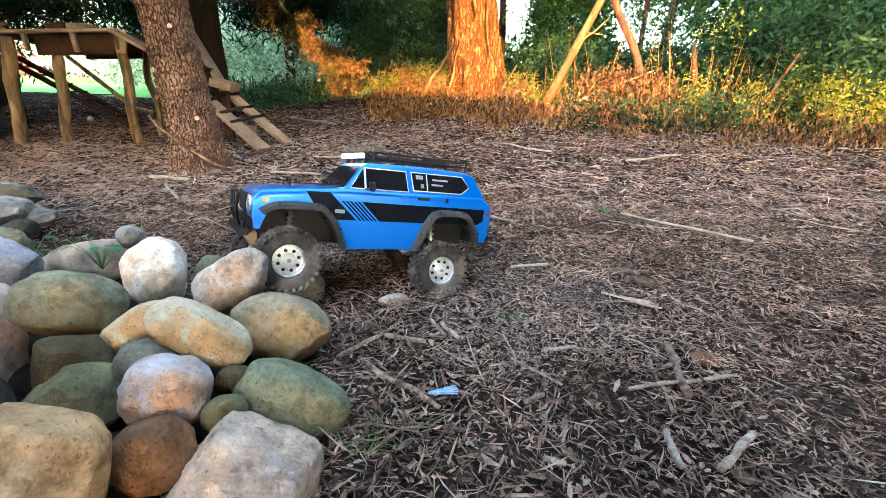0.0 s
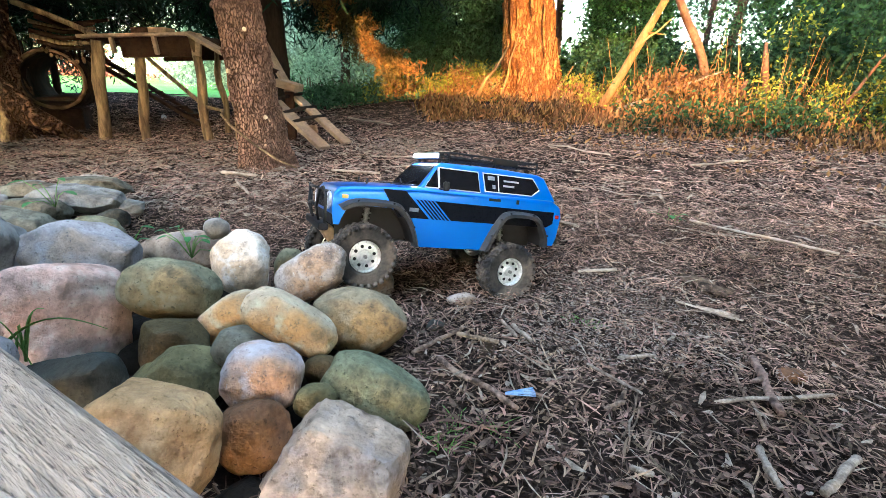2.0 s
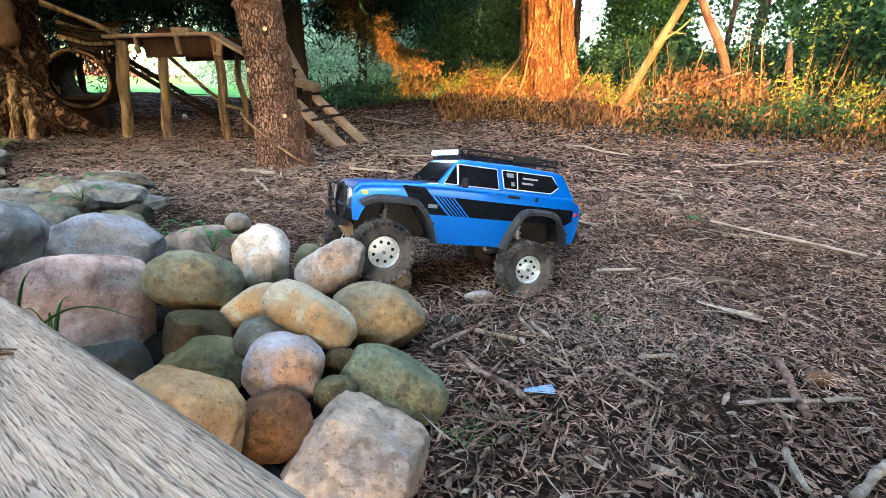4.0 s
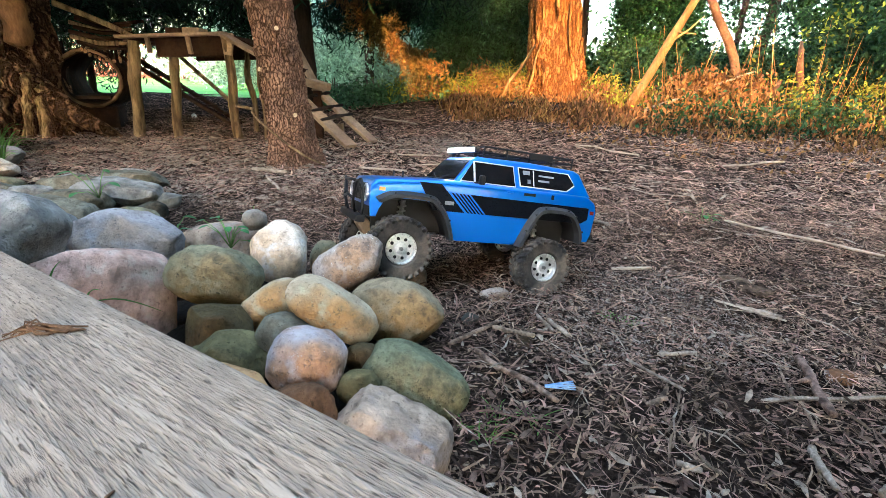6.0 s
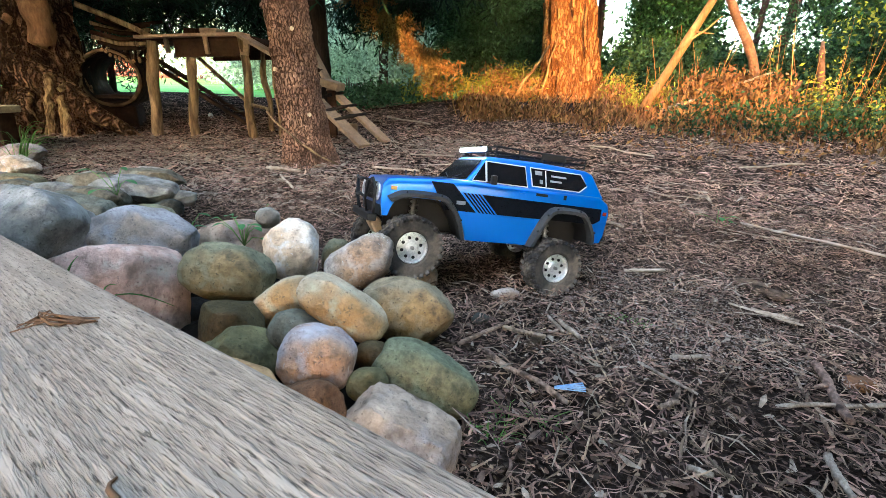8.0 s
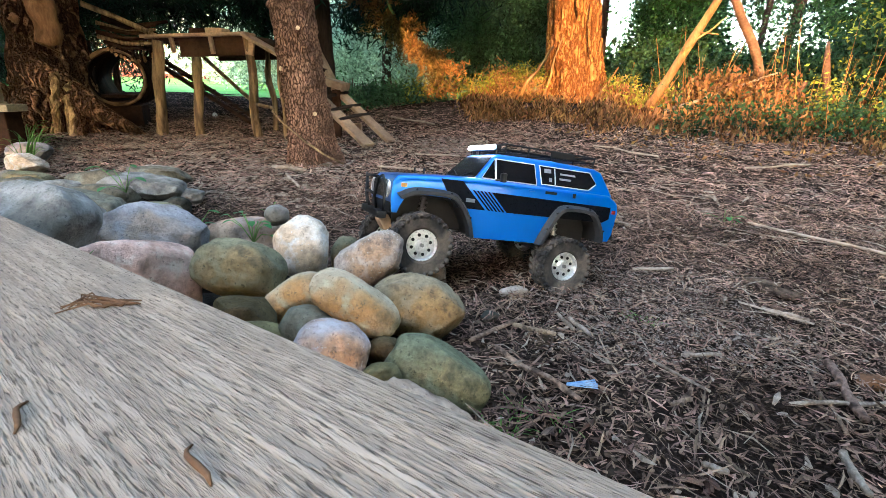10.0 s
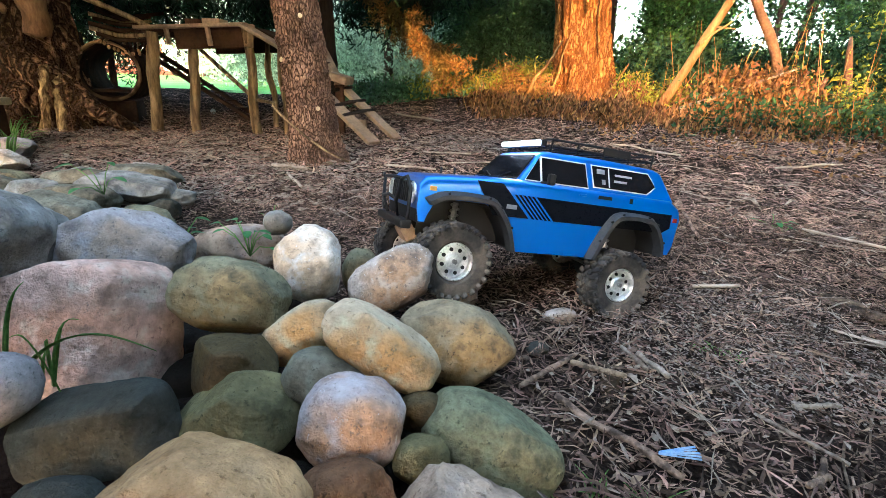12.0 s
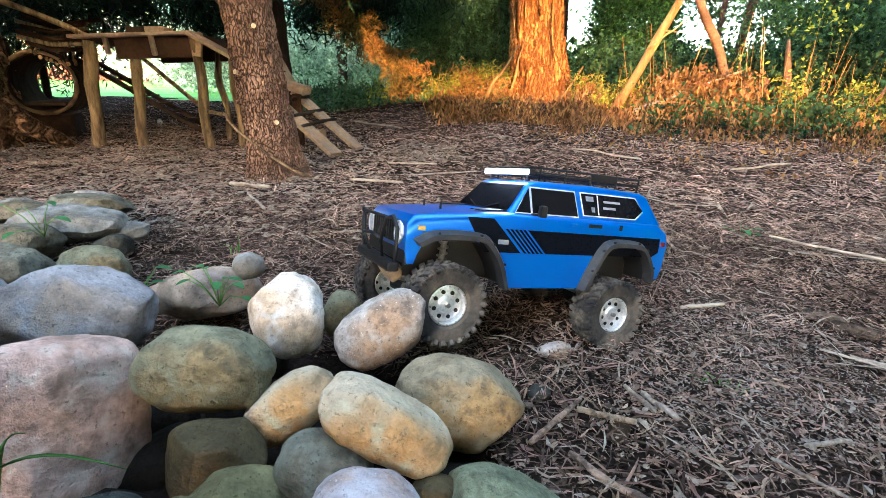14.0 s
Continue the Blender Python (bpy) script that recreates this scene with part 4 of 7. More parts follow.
for k, (b, t_, r) in enumerate((((-2.215, 2.85, -0.04), (-2.135, 2.85, 0.57), 0.034), ((-1.945, 2.87, -0.02), (-1.925, 2.9, 0.50), 0.027), ((-1.535, 2.86, 0.0), (-1.56, 2.86, 0.60), 0.026), ((-1.37, 2.9, 0.0), (-1.385, 2.92, 0.54), 0.024),
                                ((-1.63, 3.26, 0.0), (-1.64, 3.26, 0.58), 0.02))):
    part("post", tube([rel(p) for p in bent(b, t_, 9, 0.06, k + 30)], [r * 1.08, r * 1.05, r, r * 0.98, r, r * 0.97, r * 0.95, r * 0.95, r * 0.93], 20, 0.35, k), M_post, course, "round peeled post", smooth=True)


def board(a, b, width, thick, mat_, parent, name="plank", up=(0, 0, 1), conv=None, label=""):
    """A plank from a to b."""
    a, b = Vector(conv(a) if conv else a), Vector(conv(b) if conv else b)
    d = (b - a)
    ln = d.length
    d.normalize()
    s = d.cross(Vector(up)).normalized()
    u = s.cross(d)
    m = Matrix((d, s, u)).transposed().to_4x4()
    m.translation = (a + b) / 2
    return part(name, box(ln, width, thick, min(thick, width) * 0.12, m=m, segments=1), mat_, parent, label)


board((-2.20, 2.80, 0.585), (-1.53, 2.82, 0.615), 0.05, 0.018, M_plank, course, "edge_plank", conv=rel)
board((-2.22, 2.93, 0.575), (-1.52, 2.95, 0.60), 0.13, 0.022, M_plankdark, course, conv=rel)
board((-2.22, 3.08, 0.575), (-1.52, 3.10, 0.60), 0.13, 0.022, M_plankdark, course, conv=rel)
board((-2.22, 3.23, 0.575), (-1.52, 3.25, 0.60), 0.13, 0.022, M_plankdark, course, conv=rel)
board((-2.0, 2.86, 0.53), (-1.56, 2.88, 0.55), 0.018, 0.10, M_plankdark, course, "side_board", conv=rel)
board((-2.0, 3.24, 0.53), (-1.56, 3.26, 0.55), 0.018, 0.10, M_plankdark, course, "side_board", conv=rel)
for x0 in (-2.01, -1.755):
    board((x0, 2.80, 0.60), (x0 + 0.01, 2.80, 0.50), 0.022, 0.022, M_plank, course, "batten", up=(0, 1, 0), conv=rel)
part("block", box(0.11, 0.09, 0.035, 0.004, at=rel((-1.80, 2.95, 0.635))), M_plank, course, "short pale offcut")
part("block", box(0.10, 0.08, 0.045, 0.004, at=rel((-1.93, 2.97, 0.63))), M_plankdark, course)
board((-1.53, 2.86, 0.62), (-1.54, 2.84, 0.50), 0.05, 0.018, M_plank, course, "batten", up=(0, 1, 0), conv=rel)
board((-1.55, 2.83, 0.61), (-1.20, 2.80, 0.44), 0.10, 0.018, M_plank, course, "side_plank", conv=rel)
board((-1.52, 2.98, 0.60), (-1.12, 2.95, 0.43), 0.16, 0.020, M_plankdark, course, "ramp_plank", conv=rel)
pole("brace_stick", [(-1.93, 2.95, 0.50), (-1.75, 2.93, 0.36), (-1.55, 2.88, 0.22), (-1.30, 2.62, 0.215), (-1.06, 2.16, 0.225), (-0.953, 2.02, 0.195), (-0.837, 1.99, 0.119), (-0.74, 1.98, 0.062), (-0.66, 1.985, 0.03)], [0.011, 0.012, 0.012, 0.008, 0.0052, 0.0046, 0.0045, 0.0045, 0.004], M_post, "long bare branch bracing the posts", "branch")

# pale ramp that comes down behind the pine
ramp = thing("plank_ramp", pose(*gz(-0.9, 2.85)), "pale two-plank ramp leaning down from the bridge", "ramp")
ox, oy, oz = ramp.matrix_world.translation
board((-1.16, 2.88, 0.30), (-0.76, 2.66, 0.03), 0.085, 0.022, M_plank, ramp, "ramp_plank", conv=rel)
board((-1.08, 3.00, 0.33), (-0.68, 2.84, 0.04), 0.075, 0.022, M_plank, ramp, "ramp_plank", conv=rel)
board((-1.10, 2.92, 0.37), (-0.98, 2.92, 0.34), 0.14, 0.045, M_plank, ramp, "cross_block", conv=rel)
board((-1.28, 3.02, 0.70), (-1.08, 2.98, 0.36), 0.07, 0.022, M_plank, ramp, "upper_plank", conv=rel)
board((-1.06, 3.02, 0.10), (-0.92, 3.02, 0.10), 0.02, 0.05, M_plank, ramp, "brace", conv=rel)
board((-1.05, 2.94, 0.0), (-1.05, 2.94, 0.32), 0.05, 0.03, M_plankdark, ramp, "leg", up=(0, 1, 0), conv=rel)
board((-1.25, 3.02, -0.02), (-1.25, 3.02, 0.66), 0.05, 0.03, M_plankdark, ramp, "leg", up=(0, 1, 0), conv=rel)
for s in (0.15, 0.38, 0.55):
    a = Vector((-1.16, 2.88, 0.315)).lerp(Vector((-0.76, 2.66, 0.045)), s)
    b_ = Vector((-1.08, 3.00, 0.345)).lerp(Vector((-0.68, 2.84, 0.055)), s)
    part("rung", tube([rel(a + (a - b_) * 0.2), rel((a + b_) / 2 + Vector((0, 0, 0.004))), rel(b_ + (b_ - a) * 0.25)], [0.009, 0.011, 0.008], 8, 0.2, int(s * 10)), M_barkdark, ramp, "dark stick rung", smooth=True)

# hollow-log tunnel with slatted roof
tunnel = thing("hollow_log", pose(*gz(-2.78, 3.25), 0, 0, 31), "hollow log tunnel lying on its side", "log")
ox, oy, oz = tunnel.matrix_world.translation
bm = bmesh.new()
rows = []
for j, (yy, ro, ri) in enumerate(((0, 0.185, 0.160), (0.02, 0.192, 0.157), (0.35, 0.196, 0.160), (0.70, 0.192, 0.160))):
    a, c = [], []
    for k in range(56):
        th = 2 * math.pi * k / 56
        d = Vector((math.cos(th), 0, math.sin(th)))
        wob = 1 + 0.04 * noise.noise(Vector((d.x * 2, d.z * 2, yy * 3))) + 0.02 * noise.noise(Vector((d.x * 9, d.z * 9, yy * 2)))
        a.append(bm.verts.new(Vector((0.0, yy - 0.2, 0.335)) + d * ro * wob))
        c.append(bm.verts.new(Vector((0.0, yy - 0.2, 0.335)) + d * ri * wob))
    rows.append((a, c))
for j in range(3):
    for k in range(56):
        k2 = (k + 1) % 56
        bm.faces.new((rows[j][0][k], rows[j][0][k2], rows[j + 1][0][k2], rows[j + 1][0][k]))
        bm.faces.new((rows[j][1][k2], rows[j][1][k], rows[j + 1][1][k], rows[j + 1][1][k2]))
for j in (0, 3):
    for k in range(56):
        k2 = (k + 1) % 56
        bm.faces.new((rows[j][0][k], rows[j][1][k], rows[j][1][k2], rows[j][0][k2]))
bmesh.ops.recalc_face_normals(bm, faces=bm.faces)
M_endgrain = mat("end_grain", (0.40, 0.21, 0.09), (0.24, 0.12, 0.05), rough=0.85, scale=60, fine=250, bump=0.4, depth=0.001)
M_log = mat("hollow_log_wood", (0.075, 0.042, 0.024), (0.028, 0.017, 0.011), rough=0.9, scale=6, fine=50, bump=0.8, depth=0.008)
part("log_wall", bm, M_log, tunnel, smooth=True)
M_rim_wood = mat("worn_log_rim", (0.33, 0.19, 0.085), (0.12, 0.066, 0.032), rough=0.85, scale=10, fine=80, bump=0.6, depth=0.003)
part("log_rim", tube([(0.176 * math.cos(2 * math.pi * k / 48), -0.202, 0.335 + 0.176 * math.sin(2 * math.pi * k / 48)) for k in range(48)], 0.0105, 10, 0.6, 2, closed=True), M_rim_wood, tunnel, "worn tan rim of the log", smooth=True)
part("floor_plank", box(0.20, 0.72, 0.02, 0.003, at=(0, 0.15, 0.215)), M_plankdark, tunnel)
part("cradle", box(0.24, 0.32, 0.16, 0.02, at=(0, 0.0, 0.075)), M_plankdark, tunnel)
# roof of split sticks over the log, sagging at its front edge
roof = thing("stick_roof", pose(-2.75, 3.22, 0.61, 0, 0, 33), "sagging roof of split sticks over the log", "roof")
n = 15
for k in range(n):
    s = k / (n - 1)
    x = -0.06 + 0.40 * s
    z = -0.040 - 0.07 * math.sin(math.pi * min(1, s * 0.9 + 0.05))
    jx, jy, jz = random.gauss(0, 0.010), random.gauss(0, 0.025), random.gauss(0, 0.008)
    part("roof_stick", tube([(x + jx, -0.22 + jy, z + jz), (x - 0.03, 0.1, z + 0.05), (x - 0.10 - jx, 0.5 + 2 * jy, z + 0.16 - jz)], [0.013, 0.012, 0.010], 8, 0.3, k), (M_log, M_post)[k % 4 == 1], roof, smooth=True)
    part("stick_end", tube([(x + jx, -0.2235 + jy, z + jz), (x + jx, -0.2195 + jy, z + jz)], [0.0125, 0.0125], 10), M_endgrain, roof, "pale sawn stick end")
for k in range(7):
    y = -0.12 + 0.075 * k
    z = -0.035 + 0.035 * k
    part("roof_slat", tube([(-0.17 + random.gauss(0, 0.04), y, z + 0.03), (0.05, y + random.gauss(0, 0.012), z - 0.015 + random.gauss(0, 0.012)), (0.32 + random.gauss(0, 0.04), y + random.gauss(0, 0.02), z + 0.01)], [0.014, 0.016, 0.011], 8, 0.25, 40 + k), (M_log, M_post, M_plankdark)[k % 3], roof, smooth=True)
part("eave_rail", tube([(-0.22, -0.1, 0.22), (0.0, -0.12, 0.16), (0.22, -0.2, 0.085), (0.37, -0.28, 0.02), (0.56, -0.3, 0.0)], [0.02, 0.018, 0.018, 0.02, 0.018], 10, 0.15, 3), M_post, roof, smooth=True)
for (a, b_) in (((-0.24, 0.0, -0.60), (-0.25, 0.0, 0.0)), ((0.25, 0.3, -0.60), (0.20, 0.3, 0.02))):
    part("roof_post", tube([a, b_], [0.025, 0.022], 10, 0.1, 5), M_barkdark, roof, smooth=True)

roof.matrix_world = roof.matrix_world @ Matrix.Translation((0.02, 0, -0.03)) @ Matrix.Diagonal((0.76, 0.9, 1.0, 1.0))

# dark plank ladder behind the bridge
ladder = thing("plank_ladder", pose(*gz(-2.0, 3.75)), "dark slatted plank ladder leaning behind the bridge", "ladder")
ox, oy, oz = ladder.matrix_world.translation
for dy in (0, 0.14):
    board((-2.75, 3.5 + dy, 0.50), (-1.98, 3.6 + dy, 0.03), 0.05, 0.025, M_plankdark, ladder, "rail", conv=rel)
for k in range(9):
    s = (k + 0.5) / 9
    p = Vector((-2.75, 3.5, 0.515)).lerp(Vector((-1.98, 3.6, 0.045)), s)
    board(p, p + Vector((0, 0.14, 0)), 0.04, 0.012, M_plankdark, ladder, "slat", conv=rel)


# ---- leaves and weeds ----
def leaf_cloud(name, centres, size, material, label, category="foliage", parent=None, droop=0.3, seed=1, aspect=0.5):
    """Small folded leaves, four corners each, one at every centre."""
    rng = np.random.default_rng(seed)
    c = np.asarray(centres)
    n_ = len(c)
    d = rng.normal(size=(n_, 3))
    d[:, 2] -= droop
    d /= np.linalg.norm(d, axis=1)[:, None]
    s = np.cross(d, rng.normal(size=(n_, 3)))
    s /= np.linalg.norm(s, axis=1)[:, None]
    u = np.cross(d, s)
    ln = (size * rng.uniform(0.5, 1.4, n_))[:, None]
    v = np.empty((n_, 4, 3))
    v[:, 0], v[:, 2] = c - d * ln * 0.5, c + d * ln * 0.5
    v[:, 1] = c + s * ln * aspect * 0.5 + u * ln * 0.12
    v[:, 3] = c - s * ln * aspect * 0.5 + u * ln * 0.12
    me = bpy.data.meshes.new(name)
    me.vertices.add(n_ * 4)
    me.vertices.foreach_set("co", v.reshape(-1))
    me.loops.add(n_ * 6)
    idx = (np.arange(n_) * 4)[:, None] + np.array([0, 1, 2, 0, 2, 3])
    me.loops.foreach_set("vertex_index", idx.reshape(-1).astype(np.int32))
    me.polygons.add(n_ * 2)
    me.polygons.foreach_set("loop_start", (np.arange(n_ * 2) * 3).astype(np.int32))
    me.update(calc_edges=True)
    me.materials.append(material)
    ob = new(name, me)
    if parent:
        ob.parent = parent
        return ob
    return tagged(ob, label, category, kind="stuff")


def blobs(n_, boxes, seed, clump=0.35, thr=0.0, spread_=0.12):
    """Points gathered in clumps inside boxes, with gaps between."""
    rng = np.random.default_rng(seed)
    out = []
    tot = sum((b[3] - b[0]) * (b[4] - b[1]) * (b[5] - b[2]) for b in boxes)
    for b in boxes:
        want = int(n_ * (b[3] - b[0]) * (b[4] - b[1]) * (b[5] - b[2]) / tot)
        got = 0
        while got < want:
            p = Vector((rng.uniform(b[0], b[3]), rng.uniform(b[1], b[4]), rng.uniform(b[2], b[5])))
            if noise.noise(p / clump + Vector((seed, 0, 0))) < thr:
                continue
            k = min(14, want - got)
            q = rng.normal(size=(k, 3)) * spread_ + np.array(p)
            out.append(q)
            got += k
    return np.concatenate(out)


# leafy wood edge: from the right to behind the old tree
leaf_cloud("leafy_thicket", blobs(120000, [(1.5, 6.9, 0.4, 2.75, 7.6, 3.2), (3.75, 6.9, 0.4, 7.5, 7.6, 3.2), (2.75, 6.9, 0.4, 3.75, 7.6, 0.82), (2.75, 6.9, 1.5, 3.75, 7.6, 3.2)], 3, 0.5, 0.0, 0.075), 0.058, M_leafgreen, "green leafy thicket with gaps of bright sky", seed=3)
leaf_cloud("thin_foliage", blobs(2600, [(0.9, 6.4, 0.8, 1.8, 7.6, 3.0), (2.7, 6.4, 0.8, 3.8, 7.6, 1.6), (2.7, 6.4, 0.8, 3.8, 7.6, 1.6), (2.7, 6.4, 0.8, 3.8, 7.6, 1.6)], 33, 0.3, 0.1, 0.07), 0.055, M_leafgreen, "sparse leaves against bright sky", seed=33)
leaf_cloud("dark_leaf_mass", blobs(15000, [(1.42, 6.7, 0.7, 2.25, 7.3, 3.0)], 34, 0.4, -0.12, 0.08), 0.05, M_leafgreen, "dense green leaves beside the sky gap", seed=34)
leaf_cloud("wood_depth", blobs(64000, [(-1.0, 9.3, 0.3, 1.0, 10.3, 4.4), (2.15, 9.3, 0.3, 3.7, 10.3, 4.4), (5.3, 9.3, 0.3, 11.5, 10.3, 4.4), (0.9, 9.3, 0.2, 11.0, 10.3, 1.05)], 92, 1.1, -0.22, 0.14), 0.12, M_leafgreen, "deeper dark leaves of the wood", seed=92)
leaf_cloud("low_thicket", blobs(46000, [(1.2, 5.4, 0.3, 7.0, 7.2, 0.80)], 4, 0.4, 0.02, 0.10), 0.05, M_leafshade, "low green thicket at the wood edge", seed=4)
leaf_cloud("dark_cedar", blobs(120000, [(-1.1, 6.6, 0.5, 0.5, 8.4, 2.6), (-0.8, 6.3, 0.8, 0.6, 7.4, 2.4), (-2.2, 6.6, 1.3, -1.1, 8.4, 2.6)], 5, 0.40, -0.08, 0.10), 0.062, M_cedar, "dark cedar boughs behind the old tree", seed=5, aspect=0.28)
leaf_cloud("pine_boughs", blobs(125000, [(-6.5, 2.6, 1.15, -0.3, 6.2, 2.6), (-5.5, 3.7, 0.80, -2.0, 5.6, 1.4), (-7.0, 4.7, 0.35, -4.5, 6.0, 1.2), (-2.4, 4.6, 0.92, -1.1, 6.2, 1.7)], 6, 0.5, -0.10, 0.10), 0.10, M_needlegreen, "dark pine boughs hanging over the course", seed=6, droop=0.8, aspect=0.16)
# Crown outside the view, added to keep light off the course.
leaf_cloud("pine_crown", blobs(80000, [(-6.5, 0.6, 1.1, -1.3, 2.3, 2.0), (-6.5, 0.4, 2.0, -1.0, 2.8, 3.2), (-6.5, 2.8, 2.6, -0.8, 6.0, 3.5)], 26, 0.6, -0.05, 0.14), 0.13, M_needlegreen, "unseen crown added to shade the wooden course", seed=26, droop=0.6, aspect=0.2)
leaf_cloud("pale_bushes", blobs(60000, [(-7.5, 11.5, 0.3, -1.0, 14, 2.2)], 7, 0.7, 0.0, 0.20), 0.085, M_leafhaze, "bushes beyond the lawn edge, haze put into their pale leaves", seed=7)
leaf_cloud("gold_shrub", blobs(7600, [(-1.12, 5.3, 0.18, -0.50, 5.8, 0.44), (-0.38, 5.2, 0.18, 0.25, 5.7, 0.56), (0.95, 5.3, 0.25, 1.5, 5.8, 0.50)], 8, 0.22, 0.12, 0.05), 0.055, M_leafsun, "shrub leaves with low-sun gold put into their colour", seed=8, aspect=0.18)
M_bough = mat("browning_conifer_needles", (0.25, 0.13, 0.045), (0.09, 0.075, 0.028), rough=0.7, scale=3, fine=20, bump=0, random_per="island", through_light=0.2, dull=1.0)
sprig = np.random.default_rng(3)
bough_stem = bent((-1.86, 4.75, 1.48), (-0.62, 4.72, 0.52), 60, 0.05, 3)
sprays = []
for i in range(210):
    o = np.array(bough_stem[int(sprig.integers(4, 60))])
    way = np.array((sprig.normal(0.25, 0.5), sprig.normal(0, 0.5), sprig.normal(-0.45, 0.45)))
    way *= sprig.uniform(0.08, 0.30) / np.linalg.norm(way)
    u = sprig.random((46, 1))
    sprays.append(o + way * u - np.array((0, 0, 0.05)) * u * u + sprig.normal(size=(46, 3)) * 0.016)
tagged(link_mesh("bough_branch", tube(bough_stem, [0.02 - 0.00025 * i for i in range(60)], 8, 0.2, 3), M_bough), "brown branch of the hanging bough", "branch")
leaf_cloud("dry_bough", np.concatenate(sprays), 0.05, M_bough, "hanging dry brown conifer bough", seed=9, aspect=0.2, droop=0.6)
leaf_cloud("rusty_shrub", blobs(2600, [(-0.34, 5.1, 0.18, 0.22, 5.5, 0.54), (-0.95, 5.2, 0.18, -0.68, 5.5, 0.38)], 48, 0.2, 0.08, 0.05), 0.075, M_needledry, "spiky rust-brown shrub beside the old tree", seed=48, aspect=0.10, droop=-0.3)
leaf_cloud("far_bushes", np.concatenate([blobs(14000, [(-14, 19, 0.3, -4, 23, 4.5)], 49, 1.2, -0.05, 0.35), blobs(12000, [(-30, 22, 1.2, -13, 26, 6.5)], 50, 1.4, -0.05, 0.4)]), 0.24, M_leafhaze, "far bushes beyond the lawn, haze put into their pale leaves", seed=49)
# band of dry brown weeds
rng = np.random.default_rng(11)
cent = []
for i in range(6200):
    x, y = rng.uniform(-0.9, 3.4), rng.uniform(3.1, 5.3)
    if x < -0.55 + 0.2 * (y - 3.9) or (x < 0.9 and y > 4.85):
        continue
    if y < 3.9 - 0.32 * x + 0.25 * noise.noise(Vector((x * 2, 0, 0))):
        continue
    if noise.noise(Vector((x * 3.1, y * 3.1, 7))) < -0.12 or (x > 1.1 and rng.random() < 0.55):
        continue
    k = 8
    hgt = (0.16 + 0.12 * noise.noise(Vector((x * 1.5, y * 1.5, 2)))) * (0.45 + 0.55 * smooth01(0.3, 1.3, x))
    cent.append(np.column_stack([x + rng.normal(0, 0.04, k), y + rng.normal(0, 0.04, k), ground_z(x, y) + np.abs(rng.normal(0, hgt * 0.55, k))]))
leaf_cloud("dry_weeds", np.concatenate(cent), 0.044, M_leafbrown, "band of dry curled brown weeds", seed=11, droop=2.6, aspect=0.38)
leaf_cloud("dry_leaf_heap", blobs(5200, [(1.45, 4.2, 0.26, 2.1, 4.6, 0.48)], 13, 0.2, 0.0, 0.05), 0.040, M_leafbrown, "heap of dead curled leaves on a fallen branch", seed=13, droop=1.6, aspect=0.5)
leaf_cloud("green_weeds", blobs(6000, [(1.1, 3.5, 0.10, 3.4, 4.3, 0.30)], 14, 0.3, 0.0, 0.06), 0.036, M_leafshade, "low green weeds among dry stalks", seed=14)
leaf_cloud("yellow_vines", blobs(7000, [(2.22, 4.0, 0.18, 2.42, 4.2, 0.60), (2.55, 3.8, 0.15, 2.75, 4.0, 0.45), (2.95, 3.4, 0.15, 3.4, 4.0, 0.5), (1.0, 4.6, 0.2, 1.6, 5.0, 0.36)], 15, 0.16, 0.02, 0.045), 0.028, M_leafsun, "yellow green vine leaves on stalks", seed=15)
leaf_cloud("sunlit_leaves", blobs(420, [(2.15, 4.2, 0.3, 3.5, 5.0, 1.05)], 71, 0.25, 0.05, 0.07), 0.042, M_leafsun, "leaves on thin stems, sunlight put into their yellow colour", seed=71)
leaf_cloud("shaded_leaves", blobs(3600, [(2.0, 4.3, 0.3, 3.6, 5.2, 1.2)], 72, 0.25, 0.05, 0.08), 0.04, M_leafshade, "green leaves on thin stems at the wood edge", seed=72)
leaf_cloud("right_bush", blobs(11000, [(2.9, 3.4, 0.2, 4.6, 5.4, 1.3)], 16, 0.35, 0.14, 0.10), 0.05, M_leafshade, "green bush at the clearing edge, shade put into its leaf colour", seed=16)
fall = np.random.default_rng(77)
fx, fy = fall.uniform(0.2, 3.2, 700), 3.6 - 1.7 * fall.random(700) ** 1.6
leaf_cloud("fallen_leaves", np.array([(x, y, ground_z(x, y) + 0.018 + 0.01 * fall.random()) for x, y in zip(fx, fy) if x > 3.4 - y * 0.9]), 0.034, M_leafbrown, "curled dry leaves fallen on the mulch", seed=77, droop=0.0, aspect=0.45)
leaf_cloud("dark_undergrowth", blobs(9000, [(-2.3, 5.0, 0.14, 0.3, 5.5, 0.24), (-2.4, 5.6, 0.16, -0.4, 6.4, 0.34)], 91, 0.3, -0.05, 0.06), 0.045, M_cedar, "dark low undergrowth behind the dry weeds", seed=91)
# stalks in the weed band
V, F = [], []
